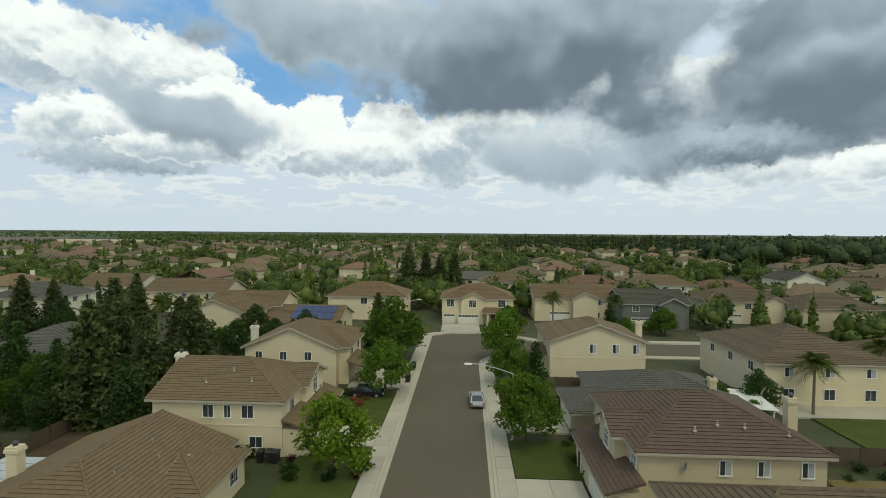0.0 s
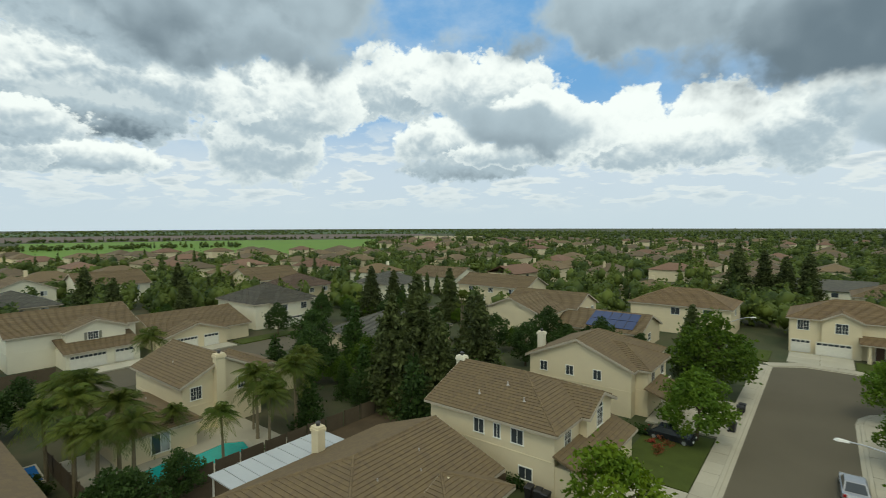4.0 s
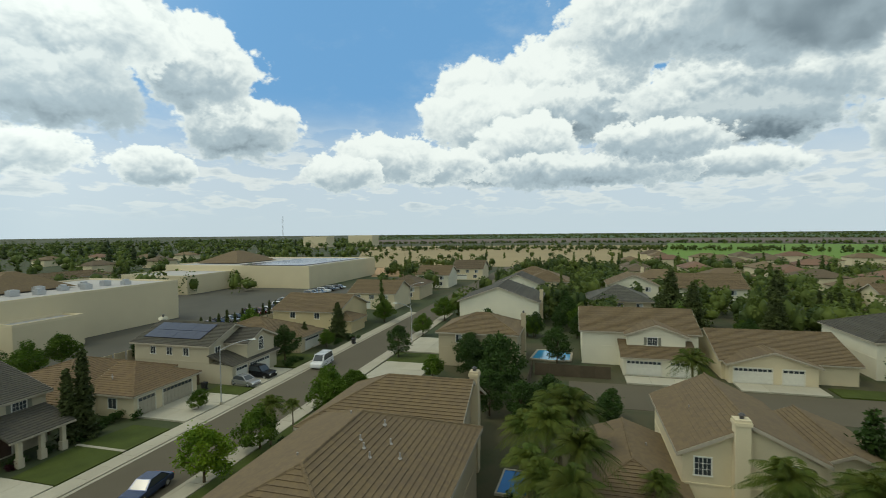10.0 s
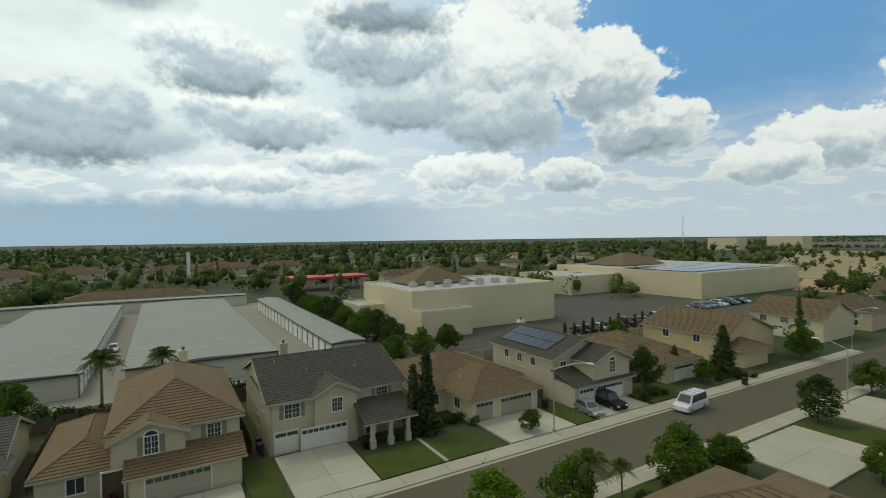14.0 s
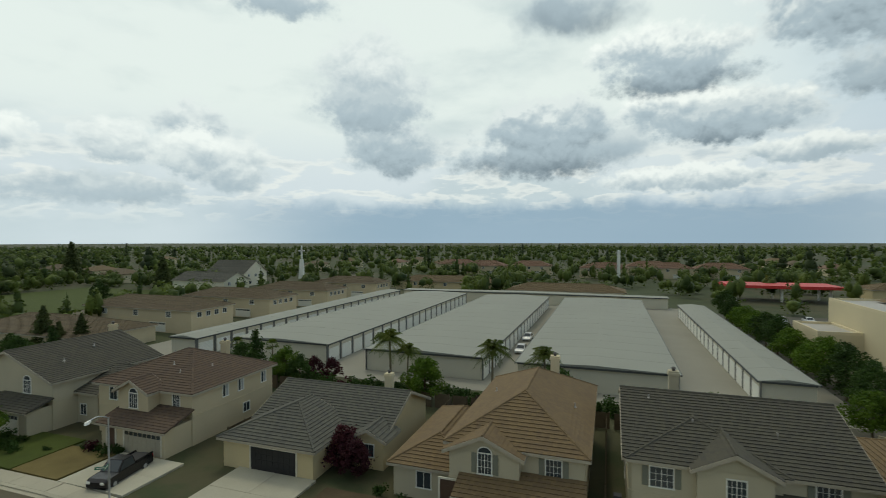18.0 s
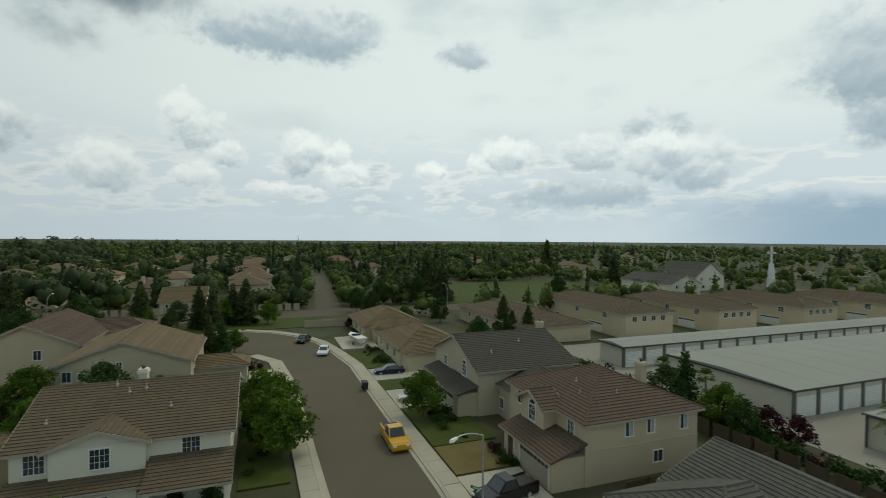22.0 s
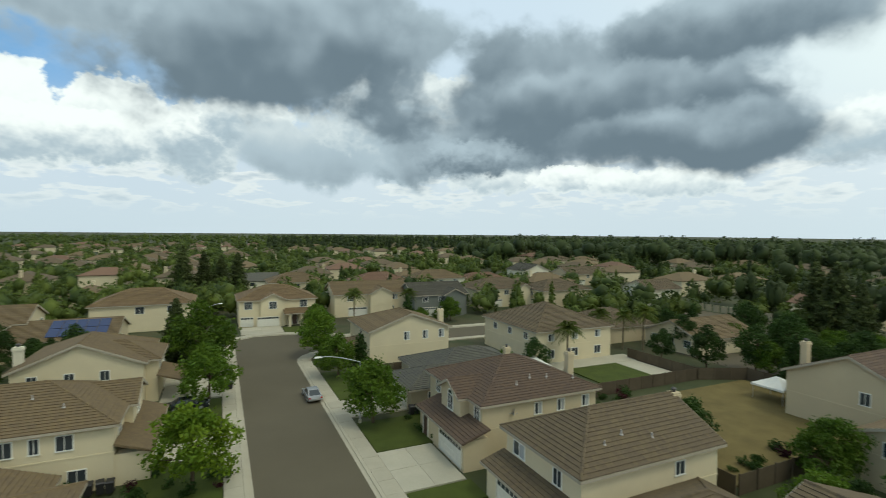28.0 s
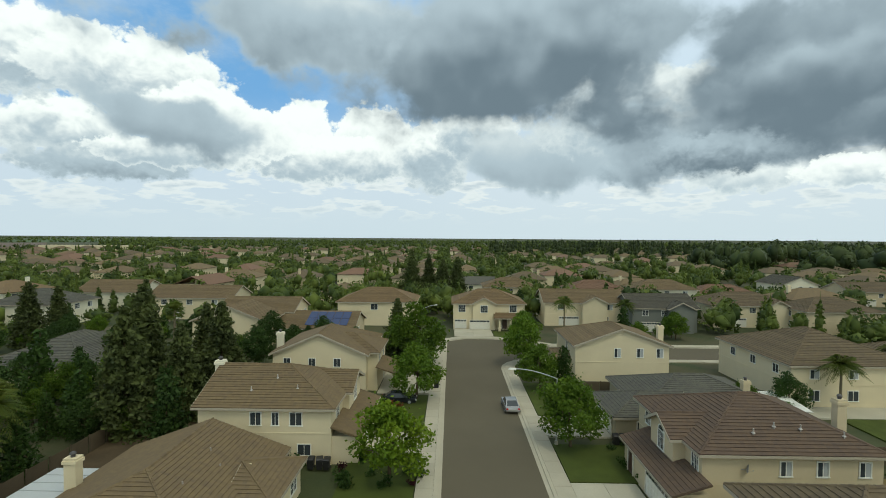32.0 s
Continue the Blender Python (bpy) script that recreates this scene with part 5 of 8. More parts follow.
h, b = house("two-storey white house with a blue-grey hip roof", [(-113, -97, 66.5, 82, 5.5, "y11", 0.42), (-100, -94.5, 70, 79, 5.5, "x01", 0.4)], "dark", "white", near=False)
window(h, b, "E", 72, -94.5, 4.4, 1.4, 1.3, "grid"), window(h, b, "E", 77, -94.5, 4.4, 1.4, 1.3, "grid"), garage(h, b, "E", 74, -94.5, 4.8)


# ---- storage depot and shops to the south ----
def depot(x0, x1, y0, y1, h, doors, label):
    t = thing("storage_building", ((x0 + x1) / 2, (y0 + y1) / 2, 0), label, "storage building", "storage rows")
    base = Vector(((x0 + x1) / 2, (y0 + y1) / 2, 0))
    g = bmesh.new()
    box(g, x0, x1, y0, y1, -0.05, h - 0.3)
    bm_move(g, base)
    part("wall", g, STORWALL, t)
    n = max(1, int((y1 - y0) / 6))
    c = (x0 + x1) / 2
    r = 0.35
    g = bmesh.new()
    w = (y1 - y0 + 0.6) / n
    low, high = h - 0.28, h - 0.1
    prism(g, [(x0 - 0.3, 0, low), (c, 0, low), (x1 + 0.3, 0, low), (x1 + 0.3, w - 0.06, low), (c, w - 0.06, low), (x0 - 0.3, w - 0.06, low)],
          [(x0 - 0.3, 0, high), (c, 0, high + r), (x1 + 0.3, 0, high), (x1 + 0.3, w - 0.06, high), (c, w - 0.06, high + r), (x0 - 0.3, w - 0.06, high)])
    bm_move(g, Vector((base.x, 0, base.z)))
    dm = mesh_of("roof_panel", g, METALROOF)
    for i in range(n):
        put("roof_panel", dm, t, (0, y0 - 0.3 + w * i - base.y, 0))
    g = bmesh.new()
    for a, b_ in (((x0 - 0.4), (x0 - 0.28)), ((x1 + 0.28), (x1 + 0.4))):
        box(g, a, b_, y0 - 0.3, y1 + 0.3, h - 0.35, h - 0.1)
    box(g, x0, x1, y1 + 0.28, y1 + 0.4, h - 0.35, h - 0.1)
    bm_move(g, base)
    part("gutter", g, plain("dark_gutter", (0.06, 0.065, 0.06), 0.6), t)
    for side in doors:
        n = int((y1 - y0) / 4.2)
        g = bmesh.new()
        x = x1 if side == "E" else x0
        for i in range(n + 1):
            y = y0 + i * (y1 - y0) / n
            box(g, x - 0.06, x + 0.06, y - 0.3, y + 0.3, -0.05, h - 0.36)
        bm_move(g, base)
        tagged(part("pilasters", g, plain("dark_pilaster_paint", (0.11, 0.11, 0.10), 0.7), t), kind="stuff")
    dm = CACHE.get("roll")
    if not dm:
        k = bmesh.new()
        prof = [(0.0, 0.0)]
        for i in range(10):
            prof += [(-0.04, 0.25 * i), (-0.04, 0.25 * i + 0.06), (-0.07, 0.25 * i + 0.09), (-0.07, 0.25 * i + 0.21)]
        prof += [(-0.04, 2.5), (0.0, 2.5)]
        prism(k, [(-1.5, y, z) for y, z in prof], [(1.5, y, z) for y, z in prof])
        dm = CACHE["roll"] = mesh_of("roller_door", k, WHITE)
    for side in doors:
        n = int((y1 - y0) / 4.2)
        for i in range(n):
            y = y0 + (i + 0.5) * (y1 - y0) / n
            put("roller_door", dm, t, ((x1 if side == "E" else x0) - base.x, y - base.y, 0), TURN[side], (1.1, 1, 1))
    return t


sheet("yard", rect(-66, 52, -158, -58), -0.1, 0.02, YARD, "pale concrete yard and lanes between storage rows", "yard")
depot(34.5, 40.5, -152, -61, 3.6, "W", "long low storage row with white roller doors and pale metal roof")
depot(9, 28.3, -150, -64.2, 3.6, "WE", "long low storage building with a broad pale metal roof")
depot(-18.7, 1.0, -148, -63.3, 3.6, "WE", "long low storage building with a broad pale metal roof")
depot(-45.6, -24.2, -147, -62.3, 3.6, "W", "long low storage building with a broad pale metal roof")
depot(-61, -55, -139, -62.6, 3.6, "E", "narrow storage row with white roller doors facing the lane")
depot(-54, 34, -160, -155, 3.6, "", "low storage row closing the far end of the yard")


def shop(label, x0, x1, y0, y1, h, extra=()):
    base = Vector(((x0 + x1) / 2, (y0 + y1) / 2, 0))
    t = thing("commercial_building", base, label, "commercial building")
    for i, (a, b_, c, d, k) in enumerate(((x0, x1, y0, y1, h),) + tuple(extra)):
        g = bmesh.new()
        box(g, a, b_, c, d, -0.05, k - 0.5)
        bm_move(g, base)
        w = part("wall", g, surface("shop_stucco", (0.64, 0.555, 0.36), 0.9, 0.08, 0.15, 8, 0.15), t)
        g = bmesh.new()
        for r in ((a, b_, c, c + 0.3), (a, b_, d - 0.3, d), (a, a + 0.3, c + 0.3, d - 0.3), (b_ - 0.3, b_, c + 0.3, d - 0.3)):
            box(g, *r, k - 0.5, k)
        bm_move(g, base)
        part("parapet", g, surface("shop_stucco_cap", (0.68, 0.59, 0.39), 0.9, 0.08), w)
        g = bmesh.new()
        box(g, a + 0.3, b_ - 0.3, c + 0.3, d - 0.3, k - 0.5, k - 0.42)
        bm_move(g, base)
        part("flat_roof", g, surface("flat_roof_membrane", (0.46, 0.44, 0.40), 0.9, 0.15, 0.1, 4), w)
    return t, base


t, b = shop("large cream stucco shop with parapet and roof machines", -120, -77.5, -106, -76, 10, [(-90, -77, -76, -70.5, 6.2), (-77.5, -71, -104, -92, 5.5)])
for i in range(9):
    g = bmesh.new()
    x, y = -112 + 3.4 * i, -84 - (i % 3) * 2.5
    box(g, x, x + 1.8, y, y + 1.5, 9.58, 10.5 + 0.3 * (i % 2))
    box(g, x + 0.3, x + 1.5, y + 0.3, y + 1.2, 10.5, 10.95)
    bm_move(g, b)
    part("air_handler", g, STEEL, t, "grey rooftop air handler")
g = bmesh.new()
prism(g, [(-104, -104, 9.9), (-84, -104, 9.9), (-84, -90, 9.9), (-104, -90, 9.9)], [(-95, -98, 14), (-93, -98, 14), (-93, -96, 14), (-95, -96, 14)])
bm_move(g, b)
part("pyramid_roof", g, ROOF["tan"], t)
t, b = shop("wide cream shop with a flat roof full of solar panels", -252, -186, -145, -76, 9, [(-186, -160, -140, -110, 7)])
g = bmesh.new()
prism(g, [(-230, -142, 8.9), (-200, -142, 8.9), (-200, -120, 8.9), (-230, -120, 8.9)], [(-217, -132, 14), (-213, -132, 14), (-213, -130, 14), (-217, -130, 14)])
bm_move(g, b)
part("pyramid_roof", g, ROOF["tan"], t)
for i in range(7):
    g = bmesh.new()
    box(g, -246 + 8 * i, -239 + 8 * i, -112, -82, 8.75, 8.9)
    bm_move(g, b)
    part("solar_panel", g, plain("dark_solar_cells", (0.025, 0.03, 0.055), 0.15), t, "dark rooftop solar array")
sheet("car_park", rect(-190, -62, -150, -47.5), -0.1, 0.01, PARKING, "dark asphalt car park around the shops", "car park")


# ---- plants ----
def cards(pts, size, rng, flat=0.0):
    """Small four-cornered leaves at the given points, turned at random."""
    n = len(pts)
    a = rng.normal(size=(n, 3))
    a /= np.linalg.norm(a, axis=1, keepdims=True)
    b = rng.normal(size=(n, 3))
    b -= (a * b).sum(1, keepdims=True) * a
    b /= np.linalg.norm(b, axis=1, keepdims=True)
    if flat:
        a[:, 2] *= 1 - flat
        b[:, 2] *= 1 - flat
    s = size * rng.uniform(0.6, 1.4, (n, 1))
    quad = np.stack([pts - a * s, pts - b * s * 0.55, pts + a * s, pts + b * s * 0.55], 1)
    return quad.reshape(-1, 3)


def quads_mesh(name, v, material):
    me = bpy.data.meshes.new(name)
    n = len(v) // 4
    me.vertices.add(len(v)), me.loops.add(4 * n), me.polygons.add(n)
    me.vertices.foreach_set("co", np.asarray(v, np.float32).ravel())
    me.loops.foreach_set("vertex_index", np.arange(4 * n, dtype=np.int32))
    me.polygons.foreach_set("loop_start", np.arange(0, 4 * n, 4, dtype=np.int32))
    me.update()
    me.materials.append(material)
    return me


def clumps(rng, n, centres, radii, per):
    """Points gathered near the skins of many leaf clumps."""
    out = []
    for c, r in zip(centres, radii):
        k = max(6, int(per * r * r))
        d = rng.normal(size=(k, 3))
        d /= np.linalg.norm(d, axis=1, keepdims=True)
        out.append(c + d * r * rng.uniform(0.55, 1.05, (k, 1)) * (1, 1, 0.8))
    return np.concatenate(out)


def broadleaf(seed, height=6.0, spread=2.6, kind="street", size=0.15, per=240, trunk=2.0, label="", name="street_tree"):
    rng = np.random.default_rng(seed)
    t = thing(name, (0, 0, 0), label, "tree")
    g = bmesh.new()
    lean = rng.uniform(-0.15, 0.15, 2)
    top = Vector((lean[0], lean[1], trunk))
    tube(g, (0, 0, -0.2), top, 0.16, 0.11)
    tube(g, top, (lean[0] * 1.5, lean[1] * 1.5, height * 0.8), 0.10, 0.03)
    cen, rad = [], []
    n = 26
    for i in range(n):
        a, u = i * 2.4 + rng.uniform(-0.4, 0.4), (i + 0.5) / n
        z = trunk * 0.85 + (height - trunk * 0.85) * u
        w = spread * (math.sin(math.pi * min(1, 0.12 + 0.88 * u) ** 0.8) ** 0.7) * rng.uniform(0.45, 0.95)
        c = (w * math.cos(a), w * math.sin(a), z + rng.uniform(-0.3, 0.3))
        cen.append(c)
        rad.append(rng.uniform(0.55, 1.0) * spread * 0.36)
        if i % 3 == 0:
            tube(g, (lean[0], lean[1], trunk + (z - trunk) * 0.4), c, 0.06, 0.02, 5)
    part("trunk", g, BARK, t)
    pts = clumps(rng, n, np.array(cen), rad, per)
    pts = np.concatenate([pts, pts[::5] + rng.normal(size=pts[::5].shape) * 0.28])
    ob = new("crown", quads_mesh("crown", cards(pts, size, rng), LEAF[kind]))
    ob.parent = t
    return t


def conifer(seed, height=14.0, spread=3.3, per=520, size=0.23, label="", kind="conifer", name="conifer"):
    rng = np.random.default_rng(seed)
    t = thing(name, (0, 0, 0), label, "tree")
    g = bmesh.new()
    tube(g, (0, 0, -0.1), (0, 0, height * 0.97), 0.24, 0.03)
    pts = []
    layers = int(height / 0.55)
    for i in range(layers):
        u = i / layers
        z = 0.8 + (height - 0.9) * u
        r = spread * (1 - u) ** 0.75 * rng.uniform(0.75, 1.1) + 0.15
        k = 7
        for j in range(k):
            a = 2 * math.pi * (j + rng.uniform(-0.3, 0.3)) / k + i * 0.9
            rr = r * rng.uniform(0.6, 1.1)
            m = max(4, int(per * rr / 30))
            s = rng.uniform(0.1, 1, m) ** 0.7
            w = 0.10 + 0.22 * rr * s * 0.5
            p = np.stack([rr * s * math.cos(a) + rng.normal(size=m) * w, rr * s * math.sin(a) + rng.normal(size=m) * w, z - 0.35 * rr * s + rng.normal(size=m) * 0.16], 1)
            pts.append(p)
        if i % 2 == 0:
            tube(g, (0, 0, z), (r * 0.8 * math.cos(i), r * 0.8 * math.sin(i), z - 0.25 * r), 0.04, 0.012, 4)
    part("trunk", g, BARK, t)
    ob = new("crown", quads_mesh("crown", cards(np.concatenate(pts), size, rng), LEAF[kind]))
    ob.parent = t
    return t


def palm(seed, height=7.0, fronds=46, length=3.0, fan=False, label="", name="palm_tree"):
    rng = np.random.default_rng(seed)
    t = thing(name, (0, 0, 0), label, "palm")
    g = bmesh.new()
    n = 7
    off = rng.uniform(-0.25, 0.25, 2)
    P = [Vector((off[0] * (i / n) ** 2, off[1] * (i / n) ** 2, height * i / n - 0.1)) for i in range(n + 1)]
    for i in range(n):
        tube(g, P[i], P[i + 1], 0.20 - 0.01 * i, 0.185 - 0.01 * i, 8)
    part("trunk", g, PALMBARK, t)
    top = P[-1]
    v = []
    for k in range(fronds):
        a = k * 2.39996 + rng.uniform(-0.2, 0.2)
        el = radians(rng.uniform(-38, 82))
        L = length * rng.uniform(0.8, 1.1)
        dirv = Vector((math.cos(a) * math.cos(el), math.sin(a) * math.cos(el), math.sin(el)))
        side = Vector((-math.sin(a), math.cos(a), 0))
        m = 14
        pts = []
        for i in range(m + 1):
            s = i / m
            p = top + dirv * (L * s) + Vector((0, 0, -1.0 * L * s * s * (0.6 if not fan else 0.3)))
            pts.append(p)
        if fan:
            e = pts[int(m * 0.55)]
            for i in range(13):
                b_ = radians(-85 + 170 * i / 12)
                d = (dirv * math.cos(b_) + side * math.sin(b_)).normalized()
                q = e + d * (0.42 * L) + Vector((0, 0, -0.12))
                w = side.cross(d).normalized().cross(d) * 0.05
                v += [e, e + d * 0.2 * L + w, q, e + d * 0.2 * L - w]
            v += [top, e + side * 0.03, e + dirv * 0.02, e - side * 0.03]
        else:
            for i in range(1, m + 1):
                p, d = pts[i], (pts[i] - pts[i - 1]).normalized()
                ll = 0.55 * L * 0.4 * math.sin(math.pi * (0.15 + 0.8 * i / m))
                for s in (-1, 1):
                    for jj in (0, 0.5):
                        o = p - d * (L / m * jj)
                        tip = o + side * (s * ll) + d * (ll * 0.6) + Vector((0, 0, -0.7 * ll))
                        w = d * 0.042
                        v += [o - w, (o + tip) * 0.5 - w * 0.9 + Vector((0, 0, 0.06 * ll)), tip, (o + tip) * 0.5 + w * 0.9 + Vector((0, 0, 0.06 * ll))]
            for i in range(m):
                v += [pts[i] - side * 0.02, pts[i + 1] - side * 0.015, pts[i + 1] + side * 0.015, pts[i] + side * 0.02]
    ob = new("crown", quads_mesh("crown", np.array([tuple(p) for p in v]), LEAF["palm"]))
    ob.parent = t
    return t


def shrub(seed, r=0.8, kind="hedge", label="", flat=0.8, name="shrub"):
    rng = np.random.default_rng(seed)
    cen = rng.normal(size=(9, 3)) * (0.42 * r, 0.42 * r, 0.25 * r) + (0, 0, 0.75 * r * flat)
    pts = clumps(rng, 9, cen, rng.uniform(0.35, 0.6, 9) * r, 260)
    pts[:, 2] = np.abs(pts[:, 2])
    return tagged(new(name, quads_mesh(name, cards(pts, 0.11, rng), LEAF[kind])), label, "shrub")


FIRST = set()


def plant(src, x, y, s=1.0, rz=0.0, sz=None, label=""):
    m = pose(x, y, 0.0, 0, 0, rz) @ Matrix.Diagonal((s, s, sz or s, 1))
    if src not in FIRST:
        FIRST.add(src)
        src.matrix_basis = m
        return tagged(src, label)
    c = src.copy()
    scene.collection.objects.link(c)
    for o in src.children:
        k = o.copy()
        scene.collection.objects.link(k)
        k.parent = c
    c.matrix_basis = m
    return tagged(c, label)


T1 = [broadleaf(s, 5.5, 3.0, per=260, label="leafy green street tree on a lawn") for s in (1, 2, 3)]
T2 = [broadleaf(s, 6.5, 2.9, "dark", label="dense dark green garden tree") for s in (4, 5)]
T3 = [broadleaf(s, 5.5, 2.7, "bright", label="bright yellow-green young street tree") for s in (6,)]
T4 = [broadleaf(s, 4.2, 2.2, "plum", trunk=1.2, label="dark purple-leaved plum tree", name="plum_tree") for s in (7,)]
C1 = [conifer(s, 14.0, 4.1, 900, 0.27, label="tall dark green conifer with drooping boughs") for s in (11, 12)]
C2 = [conifer(13, 9, 1.0, 2600, 0.19, label="slim dark green Italian cypress tree", name="cypress")]
C3 = [conifer(14, 8, 2.4, 520, 0.22, kind="hedge", label="broad mid-green conifer with dense foliage")]
P1 = [palm(s, label="queen palm with drooping fronds") for s in (21, 22)]
P2 = [palm(23, 8.5, 44, 2.0, True, label="fan palm with stiff round leaves", name="fan_palm")]
S1 = [shrub(31, label="clipped green garden shrub"), shrub(32, label="loose green garden shrub")]
S2 = [shrub(33, kind="plum", label="dark red-leaved garden shrub")]
rnd = random.Random(5)


def grove(srcs, spots, s0=0.85, s1=1.15):
    for i, p in enumerate(spots):
        k = p[2] if len(p) > 2 else 1.0
        plant(srcs[i % len(srcs)], p[0], p[1], k * rnd.uniform(s0, s1), rnd.uniform(0, 360))


grove(T1, [(-10.8, 64.5, 1.2), (-12, 82, 1.55), (6.4, 50, 1.15), (6.6, 69, 1.25), (6.4, 83, 1.15), (9, 100, 1.0)])
grove(T3, [(-11.6, 42, 1.25), (-49.5, -6.6, 0.85)])
grove(C1, [(-38, 56), (-42, 52, 1.1), (-36, 62, 0.9), (-45, 60, 1.05), (-16, 88, 0.75), (-14, 92, 0.6), (-40, 66)])
grove(C3, [(-35, 48, 1.0), (10, 69, 0.9)])
grove(P1, [(-47, 37), (-44.5, 32, 0.8), (-49, 25, 0.95), (-44.2, 24.5, 0.85), (-52, 22.5, 1.1), (-54, 21, 1.0), (-50, 45, 1.05), (-52, 47, 1.0), (-48, 21.5, 0.9), (-46, 22.5, 0.8), (-55.5, 24.5, 1.15), (-57, 23.5, 1.0), (-44, 36.5, 0.75), (-46, 41, 0.95), (-51, 30.5, 0.7), (-49.5, 38, 0.7)])
grove(P2, [(-56, 86, 1.2), (-55, 84, 1.1)])
grove(C2, [(-53.0, -26.6, 1.0), (-54.5, -26.3, 0.98)])

# ---- far woods and distant houses ----
ICO = [(0, 0, -1), (0.72, -0.53, -0.45), (-0.28, -0.85, -0.45), (-0.89, 0, -0.45), (-0.28, 0.85, -0.45), (0.72, 0.53, -0.45),
       (0.28, -0.85, 0.45), (-0.72, -0.53, 0.45), (-0.72, 0.53, 0.45), (0.28, 0.85, 0.45), (0.89, 0, 0.45), (0, 0, 1)]
ICO_F = [(0, 2, 1), (1, 2, 6), (0, 3, 2), (0, 4, 3), (0, 5, 4), (0, 1, 5), (1, 6, 10), (2, 7, 6), (3, 8, 7), (4, 9, 8), (5, 10, 9), (1, 10, 5), (2, 3, 7), (3, 4, 8), (4, 5, 9),
         (6, 7, 11), (7, 8, 11), (8, 9, 11), (9, 10, 11), (10, 6, 11)]


def bough_masses(c, r, rng):
    """Uneven inner masses of leaf that close the crowns of far trees: corners and triangles."""
    v = np.array(ICO)[None] * r[:, None, :] * rng.uniform(0.65, 1.15, (len(c), 12, 1)) + c[:, None]
    f = np.array(ICO_F)[None] + 12 * np.arange(len(c))[:, None, None]
    return v.reshape(-1, 3), f.reshape(-1)


def woods(name, label, spots, hgt, wid, mat, size, per=26, seed=0, slender=0.1, lobes=3):
    """Many trees as one mass: several leaf masses a crown with loose leaves round them."""
    rng = np.random.default_rng(seed)
    n = len(spots)
    h = rng.uniform(0.55, 1.25, n) * hgt
    w = rng.uniform(0.6, 1.3, n) * wid
    slim = rng.random(n) < slender
    h[slim] *= 1.3
    w[slim] *= 0.62
    u = rng.random((n, per))
    a = rng.random((n, per)) * 2 * np.pi
    prof = np.where(slim[:, None], (1 - u) ** 0.8 + 0.05, np.sqrt(np.clip(1 - (2 * u - 0.9) ** 2 / 1.25, 0.02, 1)))
    r = w[:, None] * prof * rng.uniform(0.55, 1.0, (n, per))
    p = np.stack([spots[:, :1] + r * np.cos(a), spots[:, 1:2] + r * np.sin(a), h[:, None] * (0.08 + 0.92 * u)], -1).reshape(-1, 3)
    cs, rs = [], []
    for k in range(lobes):
        an = rng.random(n) * 2 * np.pi
        off = np.where(slim, 0.05, 0.42) * w
        zc = np.where(slim, (0.22 + 0.26 * k) * h, rng.uniform(0.42, 0.68, n) * h)
        cs.append(np.stack([spots[:, 0] + off * np.cos(an), spots[:, 1] + off * np.sin(an), zc], 1))
        wr = np.where(slim, w * (0.85 - 0.27 * k), w * rng.uniform(0.42, 0.62, n))
        rs.append(np.stack([wr, wr, np.where(slim, 0.24 * h, 0.3 * h)], 1))
    corner, tri = bough_masses(np.concatenate(cs), np.concatenate(rs), rng)
    q = cards(p, size, rng)
    me = bpy.data.meshes.new(name)
    nq, nt_ = len(q) // 4, len(tri) // 3
    me.vertices.add(len(q) + len(corner)), me.loops.add(len(q) + len(tri)), me.polygons.add(nq + nt_)
    me.vertices.foreach_set("co", np.concatenate([q, corner]).astype(np.float32).ravel())
    me.loops.foreach_set("vertex_index", np.concatenate([np.arange(len(q)), tri + len(q)]).astype(np.int32))
    me.polygons.foreach_set("loop_start", np.concatenate([np.arange(0, 4 * nq, 4), 4 * nq + np.arange(0, 3 * nt_, 3)]).astype(np.int32))
    me.polygons.foreach_set("use_smooth", np.arange(nq + nt_) >= nq)
    me.update()
    me.materials.append(mat)
    return tagged(new(name, me), label, "woods", kind="stuff")


rng = np.random.default_rng(77)


def scatter(n, az0, az1, r0, r1, power=1.0, cx=-18, cy=8):
    a = np.radians(rng.uniform(az0, az1, n))
    r = r0 + (r1 - r0) * rng.random(n) ** power
    return np.stack([cx - r * np.sin(a), cy + r * np.cos(a)], 1)


woods("woods", "far mixed dark green trees out to the north horizon", np.concatenate([scatter(2600, -48, 36, 560, 1700, 0.8)]), 10, 4.5, LEAF["woods"], 1.1, 20, 1, lobes=2)
woods("woods", "tall dark woods on the eastern skyline", np.concatenate([scatter(1900, -125, -40, 380, 1300, 0.8)]), 11.0, 5.6, LEAF["woods"], 1.2, 22, 4, 0.07, lobes=3)
woods("woods", "far dark green trees behind the shops", np.concatenate([scatter(3200, 112, 252, 330, 1400, 0.8)]), 10, 4.8, LEAF["woods"], 1.1, 22, 2, 0.14, lobes=2)
woods("tall_conifers", "tall dark conifers standing above the far woods", np.concatenate([scatter(520, -44, -6, 480, 1000), scatter(70, -125, -40, 330, 800), scatter(70, 120, 240, 330, 800)]), 11.5, 8.5, LEAF["wood2"], 1.0, 60, 9, 1.0, 3)
woods("skyline_conifers", "dark old conifers rising over the eastern skyline", scatter(300, -76, -28, 330, 560), 17, 7.5, LEAF["wood2"], 1.0, 90, 31, 0.0, 4)
woods("woods", "scattered far trees along the western horizon", np.concatenate([scatter(1500, 30, 115, 1700, 3000)]), 9, 7.0, LEAF["woods"], 1.6, 12, 3, lobes=1)

